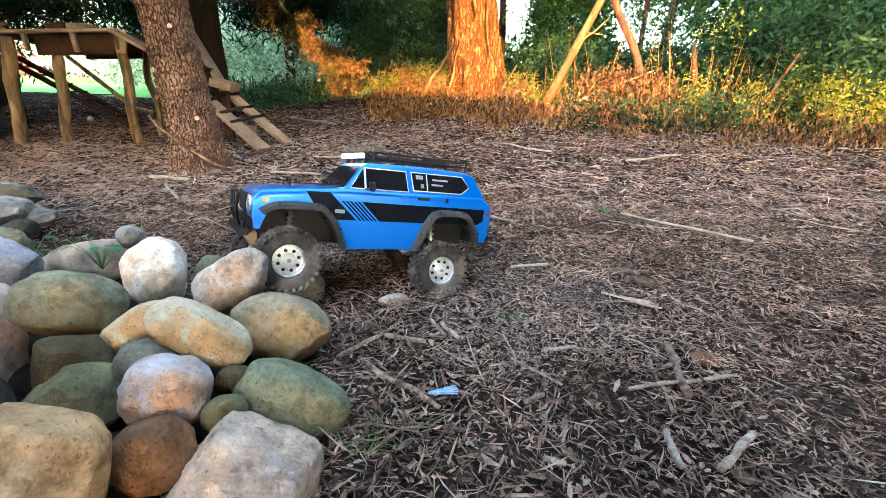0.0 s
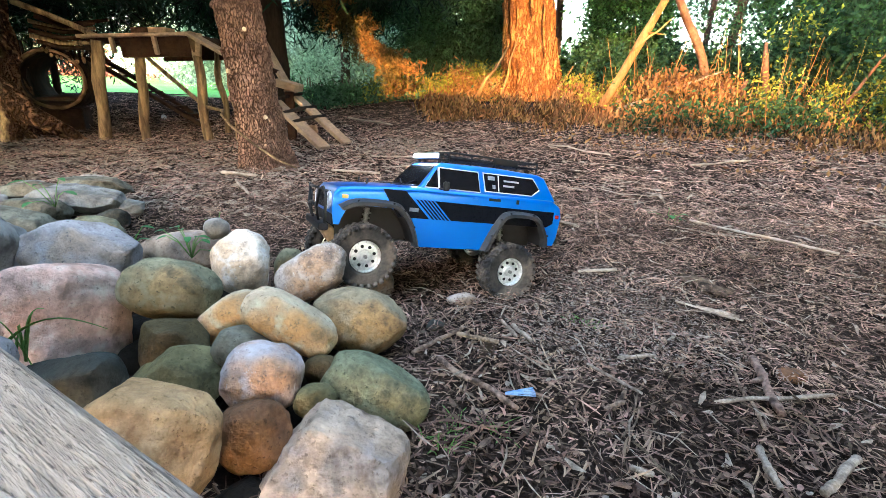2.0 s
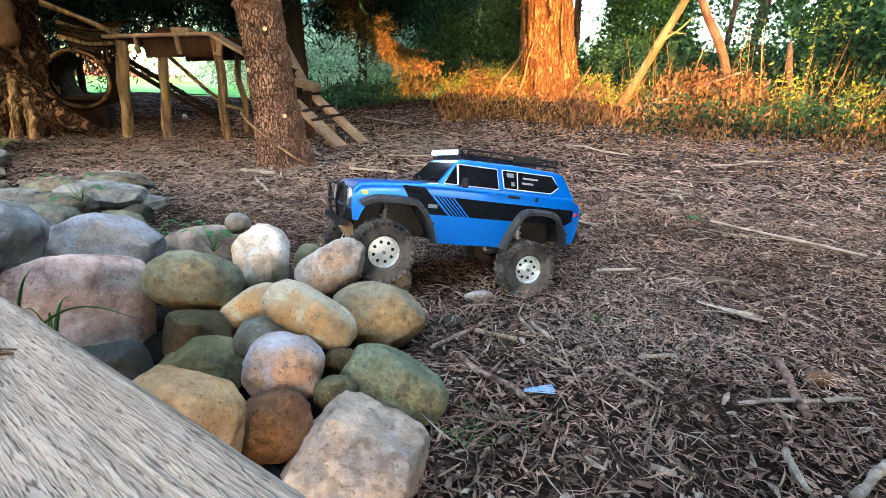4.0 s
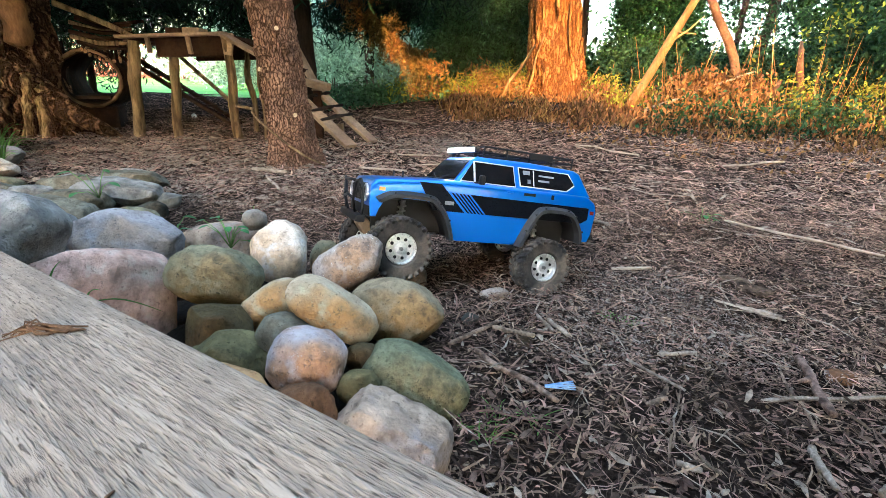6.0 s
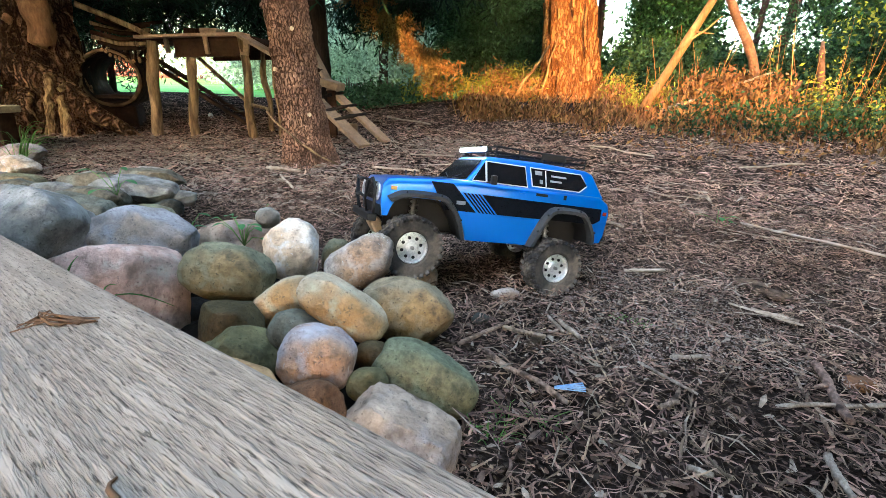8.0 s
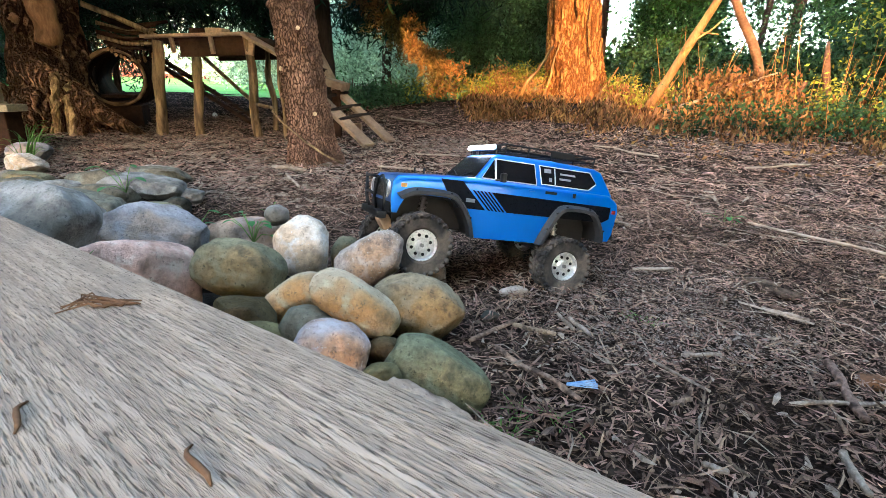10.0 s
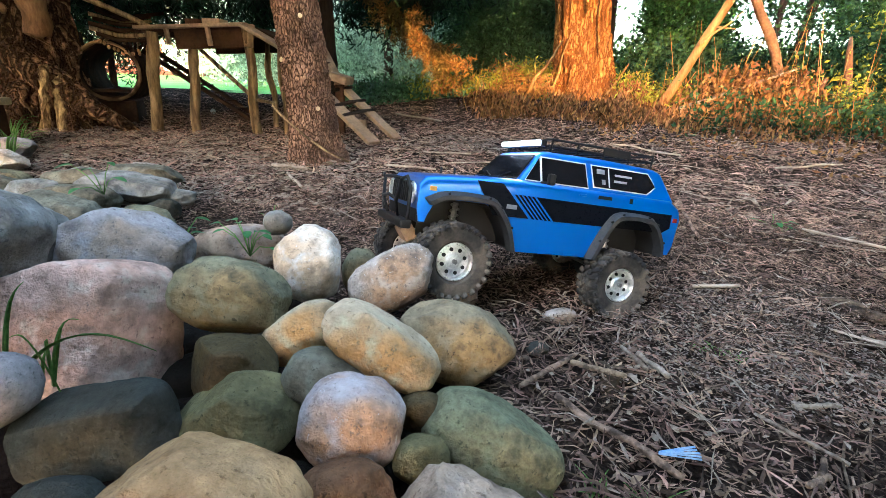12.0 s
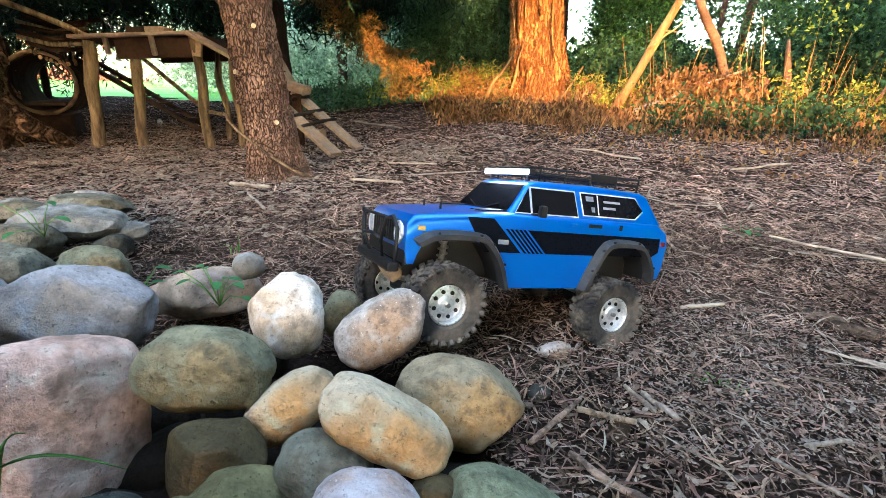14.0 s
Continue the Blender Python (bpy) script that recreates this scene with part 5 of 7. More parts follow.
for i in range(210):
    x, y = (rng.uniform(-0.9, 3.2), rng.uniform(3.5, 5.4)) if i < 150 else (rng.uniform(1.3, 3.2), rng.uniform(3.9, 4.8))
    if y < 3.9 - 0.32 * x:
        continue
    p = Vector(gz(x, y))
    q = p + Vector((rng.normal(0, 0.10), rng.normal(0, 0.06), rng.uniform(0.10, 0.4) if i < 150 else rng.uniform(0.3, 0.8)))
    k, w = len(V), rng.uniform(0.0012, 0.0032)
    V += [p + Vector((w, 0, 0)), p + Vector((-w, 0, 0)), p + Vector((0, w, 0)), q + Vector((w, 0, 0)) * 0.5, q - Vector((w, 0, 0)) * 0.5, q + Vector((0, w, 0)) * 0.5]
    F += [(k, k + 1, k + 4, k + 3), (k + 1, k + 2, k + 5, k + 4), (k + 2, k, k + 3, k + 5)]
tagged(raw("dry_stalks", V, F, M_needledry), "upright dry stalks standing among weeds", "stalks", kind="stuff")

# ---- far things beyond the lawn ----
far_house = thing("brick_house", pose(-27, 33, ground_z(-27, 33)), "low red brick house beyond the lawn", "house")
M_brick = mat("red_brick", (0.24, 0.085, 0.06), (0.19, 0.07, 0.05), rough=0.85, scale=3, fine=20, bump=0.3, depth=0.02)
M_white = mat("white_paint", (0.78, 0.77, 0.74), (0.70, 0.69, 0.66), rough=0.5, scale=3, fine=30, bump=0.1, depth=0.002)
M_roof = mat("grey_shingle", (0.16, 0.15, 0.15), (0.11, 0.10, 0.10), rough=0.9, scale=2, fine=20, bump=0.4, depth=0.02)
part("wall", box(9, 5, 2.6, 0.03, at=(0, 2.5, 1.3)), M_brick, far_house)
part("roof", plate([(-5, -0.4, 2.6), (5, -0.4, 2.6), (5, 2.5, 4.2), (-5, 2.5, 4.2)], 0.15), M_roof, far_house)
part("roof", plate([(-5, 2.5, 4.2), (5, 2.5, 4.2), (5, 5.4, 2.6), (-5, 5.4, 2.6)], 0.15), M_roof, far_house)
for x in (-3, -0.6, 2.4):
    part("window", box(1.2, 0.08, 1.1, 0.02, at=(x, -0.03, 1.5)), M_white, far_house)
van = thing("parked_car", pose(-20.5, 30, ground_z(-20.5, 30), 0, 0, 8), "white parked car beyond the lawn", "car")
part("body", box(4.2, 1.7, 0.75, 0.15, at=(0, 0, 0.65)), M_white, van)
part("cabin", box(2.3, 1.5, 0.62, 0.2, at=(-0.2, 0, 1.28)), M_white, van)
M_vanglass = mat("car_glass", (0.02, 0.022, 0.025), (0.03, 0.03, 0.03), rough=0.15, bump=0.0)
part("side_window", box(1.9, 0.04, 0.36, 0.01, at=(-0.2, -0.76, 1.32)), M_vanglass, van)
M_vantyre = mat("car_tyre", (0.02, 0.02, 0.02), (0.03, 0.03, 0.03), rough=0.9, bump=0.0)
for x in (-1.3, 1.3):
    for y in (-0.78, 0.78):
        part("wheel", cyl(0.32, 0.2, at=(x, y, 0.32), axis="Y", seg=20, bevel=0.03), M_vantyre, van)
leaf_cloud("far_trees", blobs(45000, [(-45, 38, 0.5, -4, 46, 8), (-4, 38, 0.6, 35, 44, 2.6)], 21, 3.0, -0.02, 0.8), 0.6, M_leafgreen, "hazy trees beyond the lawn", seed=21)
fence = thing("stake_fence", pose(-3.0, 9.2, ground_z(-3.0, 9.2)), "row of grey weathered stakes", "fence")
M_stake = mat("grey_stake_wood", (0.15, 0.115, 0.095), (0.08, 0.062, 0.052), rough=0.9, scale=9, fine=60, bump=0.6, depth=0.006, random_per="object", spread_v=(0.5, 1.5))
for k in range(44):
    x = -0.75 + 0.042 * k + random.uniform(-0.012, 0.012)
    h = 0.18 + 0.16 * random.random()
    part("stake", tube([(x, 0, -0.02), (x + random.gauss(0, 0.012), 0, h * 0.6), (x + random.gauss(0, 0.03), random.gauss(0, 0.02), h)], [0.016, 0.015, 0.009], 7, 0.2, k), M_stake, fence)

# ---- unseen blocks and crowns, added round the view to shade the clearing ----
M_blocker = mat("hedge", (0.05, 0.09, 0.03), (0.03, 0.06, 0.02), rough=0.9, scale=2, fine=14, bump=1.0, depth=0.05)
hedge = thing("hedge", pose(0, -7.0, ground_z(0, -7)), "unseen hedge-like blocks added to cut sun and sky light", "hedge")
TOP = 14.5                                                             # height of the added blocks that close off the low sky
part("hedge_body", box(1.9, 1.2, 1.91, 0.06, at=(0.75, 0, 0.955)), M_blocker, hedge)
part("hedge_body", box(0.8, 1.2, 1.66, 0.12, at=(2.08, 0, 0.83)), M_blocker, hedge, "lower stretch of the unseen blocker")
part("hedge_body", box(15.3, 1.2, 1.64, 0.15, at=(10.1, 0, 0.82)), M_blocker, hedge, "lower stretch of the unseen blocker")
part("hedge_body", box(1.35, 1.2, TOP, 0.1, at=(-1.33, 0.1, TOP / 2)), M_blocker, hedge, "taller stretch of the unseen blocker")
part("hedge_body", box(44, 1.2, 3.2, 0.1, at=(-24.01, 0.1, 1.6)), M_blocker, hedge, "lower stretch of the unseen blocker")
part("hedge_body", box(0.5, 1.2, 2.14, 0.05, at=(-0.4, 0.1, 1.07)), M_blocker, hedge, "lower stretch of the unseen blocker")
# Openings left between these unseen blocks let the low sun through.
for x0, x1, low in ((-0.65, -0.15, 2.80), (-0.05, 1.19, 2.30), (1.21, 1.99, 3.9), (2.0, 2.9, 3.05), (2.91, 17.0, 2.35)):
    part("hedge_crown", box(x1 - x0, 1.2, TOP - low, 0.05, at=((x0 + x1) / 2, 0.1, (TOP + low) / 2)), M_blocker, hedge, "unseen upper block that narrows the gap for the sun")
part("hedge_body", box(1.2, 16, TOP, 0.2, at=(-10.0, 8.6, TOP / 2)), M_blocker, hedge)
part("hedge_body", box(1.2, 16, TOP - 1.5, 0.2, at=(11.0, 8.6, TOP / 2 - 0.75)), M_blocker, hedge)
leaf_cloud("hedge_leaves", blobs(22000, [(-0.1, -7.75, 0.0, 11, -6.2, 1.3), (0.0, -7.7, 3.3, 11, -6.1, 8.5), (-14, -7.7, 0.0, -0.4, -6.1, 3.2), (-10.8, -6.0, 0.2, -9.2, 6.5, 7.5), (10.2, -6.0, 0.2, 11.8, 6.5, 7.0)], 62, 0.8, -0.3, 0.12), 0.26, M_leafgreen, "leaves strewn over the unseen blockers", seed=62)
# Crowns above the view, added to block sky light from ahead.
leaf_cloud("high_crowns", blobs(15000, [(-3, 6.2, 3.3, 10, 10.5, 9)], 61, 1.5, -0.25, 0.5), 0.55, M_leafgreen, "unseen crowns added to close off the sky ahead", seed=61)

# ---- sticks and small things on the mulch ----
M_bone = mat("bleached_split_wood", (0.52, 0.42, 0.32), (0.34, 0.26, 0.19), rough=0.85, scale=30, fine=240, bump=0.8, depth=0.002)


def stick(a, b, r, material, label, seed):
    """A bare broken stick lying on the ground from a to b."""
    n = 22
    if material == M_bone:
        r *= 0.75
    pts = bent((*a, ground_z(*a) + r * 0.8 + 0.017), (*b, ground_z(*b) + r * 0.8 + 0.017), n, 0.03 if material == M_bone else 0.045, seed)
    rad = [r * (0.74 + 0.42 * abs(noise.noise(Vector((i * 0.3, seed * 3.3, 0)))) + 0.10 * noise.noise(Vector((i * 2.3, seed, 4)))) for i in range(n)]
    rad[0] *= 0.85
    rad[-1] *= 0.75
    bms = [tube(pts, [0.86 * q for q in rad], 14, 0.28, seed)]
    if seed % 3 == 0:
        k = pts[9]
        d = (pts[16] - pts[9])
        bms.append(tube([k, k + Vector((d.y, -d.x, 0)) * 0.5 + d * 0.6 + Vector((0, 0, r))], [r * 0.6, r * 0.25], 7, 0.2, seed + 1))
    ob = link_mesh("stick", join(*bms), material, smooth=True)
    return tagged(ob, label, "stick", "sticks on the mulch")


for k, (a, b, r, m, label) in enumerate((
    ((0.063, 0.602), (0.163, 0.510), 0.0053, M_stick, "dark peeling stick on mulch"),
    ((0.026, 0.615), (0.092, 0.692), 0.0042, M_stick, "grey forked stick on mulch"),
    ((0.494, 0.654), (0.462, 0.528), 0.0076, M_stick, "thick grey broken stick on mulch"),
    ((0.396, 0.544), (0.554, 0.581), 0.0036, M_palestick, "thin pale branch across a thick stick"),
    ((0.436, 0.416), (0.506, 0.472), 0.0058, M_palestick, "weathered grey stick chunk"),
    ((0.316, 0.969), (0.399, 0.994), 0.0062, M_bone, "pale split stick on mulch"),
    ((0.466, 0.853), (0.547, 0.782), 0.0034, M_bone, "pale slender twig on mulch"),
    ((0.720, 1.433), (0.960, 1.176), 0.0066, M_bone, "long reddish branch on mulch"),
    ((-0.921, 1.858), (-0.759, 1.821), 0.0122, M_bone, "white split wood piece on mulch"),
    ((-0.785, 1.711), (-0.649, 1.527), 0.0086, M_bone, "pale crooked twig on mulch"),
    ((-0.524, 2.024), (-0.312, 2.007), 0.0086, M_bone, "pale stick on mulch before the ramp"),
    ((-0.952, 3.853), (-0.542, 3.541), 0.0112, M_bone, "pale stick on far mulch"),
    ((0.506, 2.966), (0.803, 2.708), 0.0086, M_bone, "long pale pink stick on mulch"),
    ((1.157, 2.524), (1.534, 2.708), 0.0086, M_bone, "long pale stick by the weeds"),
    ((0.302, 1.396), (0.380, 1.310), 0.0050, M_palestick, "pale curved twig behind the car"),
    ((0.262, 0.614), (0.316, 0.555), 0.0025, M_palestick, "thin pale twig on mulch"),
    ((0.308, 0.635), (0.362, 0.648), 0.0036, M_palestick, "short pale twig on mulch"),
    ((0.406, 0.469), (0.401, 0.419), 0.0043, M_palestick, "pale bark chunk on mulch"),
    ((-0.887, 2.165), (-0.774, 2.230), 0.0113, M_stick, "grey stick at the pine foot"),
    ((0.468, 1.534), (0.428, 1.279), 0.0052, M_stick, "bent twig on mulch"),
    ((0.084, 0.673), (0.145, 0.655), 0.0043, M_stick, "broken brown stick on mulch"),
    ((0.289, 0.536), (0.263, 0.519), 0.0038, M_stick, "short dark stick on mulch"),
    ((0.271, 0.456), (0.310, 0.541), 0.0015, M_stick, "thin upright-lying twig on mulch"),
    ((0.018, 0.429), (-0.008, 0.386), 0.0031, M_stick, "dark stick beside the cream rock"),
    ((0.409, 0.473), (0.400, 0.439), 0.0046, M_palestick, "pale split chunk on mulch"),
    ((0.266, 0.433), (0.288, 0.426), 0.0041, M_palestick, "pale chip on mulch"),
    ((0.168, 0.710), (0.193, 0.664), 0.0045, M_palestick, "pink brown split stick near the car"),
    ((0.152, 0.725), (0.172, 0.675), 0.0038, M_palestick, "brown split stick near the car"),
    ((-0.290, 2.173), (-0.028, 2.321), 0.0054, M_bone, "pale stick behind the car"),
    ((-0.449, 2.444), (-0.218, 2.447), 0.0073, M_bone, "pale bare stick on mulch"),
    ((0.455, 0.620), (0.432, 0.504), 0.0026, M_stick, "thin grey twig on mulch"),
    ((0.493, 0.833), (0.545, 0.791), 0.0044, M_palestick, "pale split twig on mulch"),
    ((0.273, 0.477), (0.330, 0.588), 0.0015, M_stick, "long thin twig on mulch"),
    ((0.281, 0.472), (0.306, 0.426), 0.0017, M_stick, "long thin twig on mulch"),
    ((0.273, 0.519), (0.296, 0.557), 0.0038, M_stick, "short dark stick on mulch"),
)):
    stick(a, b, r, m, label, k + 1)


def blade(pts, w, material, name="blade", parent=None):
    """A grass blade: a folded strip along pts with a keel."""
    bm = bmesh.new()
    rows_ = []
    pts = [Vector(p) for p in pts]
    n = len(pts)
    for i, p in enumerate(pts):
        d = (pts[min(i + 1, n - 1)] - pts[max(i - 1, 0)]).normalized()
        s = d.cross(Vector((0, 0.3, 1))).normalized()
        ww = w * (1 - (i / (n - 1)) ** 2) * (0.6 + 0.4 * min(1, i / 2)) + 0.0002
        u = s.cross(d)
        rows_.append([bm.verts.new(p + s * ww), bm.verts.new(p - u * ww * 0.4), bm.verts.new(p - s * ww), bm.verts.new(p - u * (ww * 0.4 + 0.0004))])
    for i in range(n - 1):
        for k in range(4):
            bm.faces.new((rows_[i][k], rows_[i][(k + 1) % 4], rows_[i + 1][(k + 1) % 4], rows_[i + 1][k]))
    return part(name, bm, material, parent, smooth=True)


def arc(base_, tip, rise, n=9):
    a, b_ = Vector(base_), Vector(tip)
    return [a.lerp(b_, i / (n - 1)) + Vector((0, 0, rise * math.sin(math.pi * i / (n - 1)))) for i in range(n)]


M_grass = mat("grass_blade", (0.11, 0.22, 0.05), (0.08, 0.17, 0.04), rough=0.5, scale=20, fine=200, bump=0.1, depth=0.0005, through_light=0.3, dull=1.0)
M_weedleaf = mat("weed_leaf", (0.05, 0.15, 0.05), (0.035, 0.11, 0.04), rough=0.45, scale=20, fine=150, bump=0.2, depth=0.0008, through_light=0.25, dull=1.0)


def tuft(at, blades, label, seed, height=0.08, spread_=0.06, w=0.0025):
    rng = random.Random(seed)
    t = thing("grass_tuft", pose(*at), label, "grass")
    for _ in range(blades):
        a = rng.uniform(0, 2 * math.pi)
        h = height * rng.uniform(0.5, 1.2)
        tip = Vector((math.cos(a), math.sin(a), 0)) * spread_ * rng.uniform(0.3, 1.2) + Vector((0, 0, h * 0.8))
        blade(arc((rng.gauss(0, 0.006), rng.gauss(0, 0.006), -0.005), tip, h * 0.35), w * rng.uniform(0.6, 1.3), M_grass, parent=t)
    return t


tuft((-0.345, 0.425, 0.095), 6, "grass tuft growing between the rocks", 1, 0.055, 0.03, 0.0022)
long_blade = thing("grass_tuft", pose(-0.375, 0.420, 0.120), "long green blade arching over the pink rock", "grass")
blade(arc((0.0, 0.0, -0.03), (0.125, 0.015, 0.012), 0.03, 12), 0.0032, M_grass, parent=long_blade)
blade(arc((0.0, 0.0, -0.03), (-0.03, -0.01, 0.08), 0.02, 9), 0.0018, M_grass, parent=long_blade)
blade(arc((0.0, 0.0, -0.03), (0.03, 0.01, 0.06), 0.02, 9), 0.0017, M_grass, parent=long_blade)
tuft(gz(-0.17, 1.05), 8, "thin grass tuft behind the white rock", 3, 0.09, 0.03, 0.0012)
tuft(gz(-0.55, 1.15), 6, "thin grass tuft on mulch", 4, 0.06, 0.03, 0.0012)
for k, (x, y) in enumerate(((-1.95, 1.78), (-2.12, 1.9), (-1.80, 1.6), (-2.3, 2.05))):
    tuft(gz(x, y), 16, "shaggy grass tuft at the heap edge", 10 + k, 0.14, 0.12, 0.0028)
patch = np.random.default_rng(5)
for k in range(4):
    x, y = 0.105 + patch.normal(0, 0.03), 0.483 + patch.normal(0, 0.02)
    tuft(gz(x, y), 9, "sparse low grass sprouting from mulch", 30 + k, 0.018, 0.035, 0.0009)
for k in range(3):
    tuft(gz(0.268 + 0.02 * k, 0.777 - 0.008 * k), 8, "tiny green sprouts on mulch", 50 + k, 0.014, 0.02, 0.001)


def plant(at, leaves, size, label, seed, lift=0.03):
    """A small weed: thin stems, each with an oval leaf."""
    rng = random.Random(seed)
    t = thing("weed", pose(*at), label, "plant")
    for _ in range(leaves):
        a = rng.uniform(0, 2 * math.pi)
        d = Vector((math.cos(a), math.sin(a), 0))
        end = d * size * rng.uniform(0.6, 1.6) + Vector((0, 0, lift * rng.uniform(0.3, 1.3)))
        part("stem", tube([(0, 0, -0.004), end * 0.5 + Vector((0, 0, 0.006)), end], [0.0009, 0.0008, 0.0006], 5), M_grass, t, smooth=True)
        bm = bmesh.new()
        s = d.cross(Vector((0, 0, 1)))
        ln = size * rng.uniform(0.6, 1.0)
        cols = []
        for i in range(7):
            q = i / 6
            ww = ln * 0.28 * math.sin(math.pi * q) ** 0.7 + 0.0002
            p = end + d * ln * (q - 0.1) - Vector((0, 0, 0.25 * ln * q * q))
            cols.append([bm.verts.new(p + s * ww + Vector((0, 0, ww * 0.25))), bm.verts.new(p), bm.verts.new(p - s * ww + Vector((0, 0, ww * 0.25)))])
        for i in range(6):
            for j in range(2):
                bm.faces.new((cols[i][j], cols[i][j + 1], cols[i + 1][j + 1], cols[i + 1][j]))
        part("leaf", bm, M_weedleaf, t, smooth=True)
    return t


plant((-0.372, 0.765, 0.085), 9, 0.026, "small weed with oval leaves between the rocks", 2, 0.045)
plant((-0.470, 0.755, 0.090), 4, 0.022, "small weed beside a boulder", 4, 0.035)
plant((-0.76, 0.93, 0.115), 5, 0.030, "broad-leaved weed among boulders", 5, 0.05)
plant(gz(0.682, 1.493), 5, 0.030, "green seedling on mulch", 6, 0.03)
plant(gz(0.70, 1.47), 3, 0.020, "green seedling on mulch", 7, 0.03)

# blue plastic strips, bark curls, stones
M_bluep = mat("faded_blue_plastic", (0.16, 0.32, 0.56), (0.34, 0.46, 0.60), rough=0.4, scale=60, fine=300, bump=0.1, depth=0.0004)
scrap = thing("plastic_scrap", pose(0.150, 0.538, ground_z(0.150, 0.538) + 0.020), "frayed blue plastic strips on mulch", "litter")
for k in range(6):
    a = radians(-4 + 4.5 * k)
    part("strip", box(0.036, 0.0020, 0.0010, 0.0003, m=pose(0.018 * math.cos(a), 0.018 * math.sin(a), 0.001 * (k % 3), 4 * k, -3, math.degrees(a)), segments=1), M_bluep, scrap)
for k, (x, y, rz) in enumerate(((0.557, 0.979, 55), (0.572, 0.935, 50))):
    bm = bmesh.new()
    rows_ = []
    for i in range(8):
        th = radians(-10 + 26 * i)
        rows_.append([[bm.verts.new((r * math.cos(th), yy, r * math.sin(th) - 0.004)) for yy in (-0.030 + 0.003 * math.sin(i), 0.030 - 0.004 * math.cos(i))] for r in (0.012, 0.0145)])
    for i in range(7):
        a_, b_ = rows_[i], rows_[i + 1]
        for q in ((a_[0][0], a_[0][1], b_[0][1], b_[0][0]), (a_[1][1], a_[1][0], b_[1][0], b_[1][1]), (a_[0][0], b_[0][0], b_[1][0], a_[1][0]), (a_[0][1], a_[1][1], b_[1][1], b_[0][1])):
            bm.faces.new(q)
    for a_ in (rows_[0], rows_[-1]):
        bm.faces.new((a_[0][0], a_[1][0], a_[1][1], a_[0][1]))
    bmesh.ops.recalc_face_normals(bm, faces=bm.faces)
    ob = link_mesh("bark_curl", bm, M_stick)
    ob.matrix_world = pose(*gz(x, y, 0.008), 0, 0, rz)
    tagged(ob, "dark curled piece of bark on mulch", "bark", "bark curls")
for k, (place, radii, m, label) in enumerate((((0.545, 0.643), (0.020, 0.014, 0.010), R_rusty, "smooth brown stone half sunk in mulch"), ((0.085, 0.825), (0.026, 0.013, 0.013), R_grey, "grey knobbly stone behind the wheel"),
                                              ((0.047, 0.718), (0.014, 0.012, 0.010), R_dark, "black lump on mulch"), ((0.13, 0.66), (0.018, 0.012, 0.009), R_brown, "brown bark lump on mulch"))):
    ob = rock((*place, ground_z(*place) + radii[2] * 0.5), radii, (0, 0, 20 * k), m, label, 70 + k, 2.3, 0.2, 2, 3)
    ob["group"] = "stones on the mulch"
# dry bits lying on the timber rail
M_drybit = mat("dry_brown_bit", (0.20, 0.105, 0.055), (0.12, 0.065, 0.035), rough=0.8, scale=80, fine=400, bump=0.2, depth=0.0005)
stem = thing("dry_grass_bundle", tm @ pose(0.0935, 0.0227, 0.0, 0, 0, 43), "curled bundle of dry grass lying on the rail", "dry grass")
for j in range(9):
    rr = random.Random(j)
    part("strand", tube([(rr.uniform(-0.014, -0.004), rr.gauss(0, 0.0015), 0.0005), (rr.gauss(-0.003, 0.003), rr.gauss(0, 0.002), 0.0008), (rr.gauss(0.003, 0.003), rr.gauss(0, 0.002), 0.0008 + 0.003 * rr.random()), (rr.uniform(0.005, 0.012), rr.gauss(0, 0.0015), 0.0005)], [0.0002, 0.0004, 0.0003, 0.0002], 6), M_drybit, stem, smooth=True)
for s_, w_, rz in ((0.0368, 0.0525, 165), (-0.0046, 0.0383, 172)):
    ob = link_mesh("curled_leaf", tube([(-0.0062, 0.0012, 0.0004), (-0.0054, 0, 0.0004), (-0.0035, -0.0004, 0.0006), (0.0, 0.0, 0.0008), (0.0035, 0.0005, 0.0007), (0.0060, 0.0002, 0.0004)], [0.0002, 0.00035, 0.0005, 0.0006, 0.0005, 0.0002], 10), M_drybit)
    ob.matrix_world = tm @ pose(s_, w_, 0, 0, 0, rz)
    tagged(ob, "curled brown dry leaf on the rail", "leaf", "leaves on the rail")

M_fresh = mat("fresh_sawn_wood", (0.62, 0.49, 0.29), (0.48, 0.36, 0.20), rough=0.8, scale=14, fine=120, bump=0.5, depth=0.002)
wood_block = thing("wood_block", pose(-2.49, 2.02, ground_z(-2.49, 2.02)), "pale sawn timber offcuts stacked beside the grass", "timber")
part("block", box(0.16, 0.14, 0.10, 0.008, m=pose(0.0, 0.0, 0.27, 0, 0, 25)), M_fresh, wood_block)
part("block", box(0.18, 0.16, 0.09, 0.010, m=pose(-0.01, 0.0, 0.175, 0, 0, 18)), M_fresh, wood_block)
part("block", box(0.20, 0.16, 0.13, 0.010, m=pose(-0.03, 0.0, 0.065, 0, 0, 10)), M_plankdark, wood_block)
plank_stack = thing("plank_stack", pose(-2.31, 1.92, ground_z(-2.31, 1.92)), "short pale planks lying on dark timber", "timber")
part("plank", box(0.26, 0.12, 0.03, 0.004, m=pose(0.0, 0.0, 0.20, 0, 0, 12)), M_fresh, plank_stack)
part("support", box(0.22, 0.10, 0.185, 0.008, m=pose(-0.02, 0.01, 0.092, 0, 0, 12)), M_plankdark, plank_stack)
bm = bmesh.new()
bmesh.ops.create_icosphere(bm, subdivisions=3, radius=0.022)
ball = link_mesh("ball", bm, M_white)
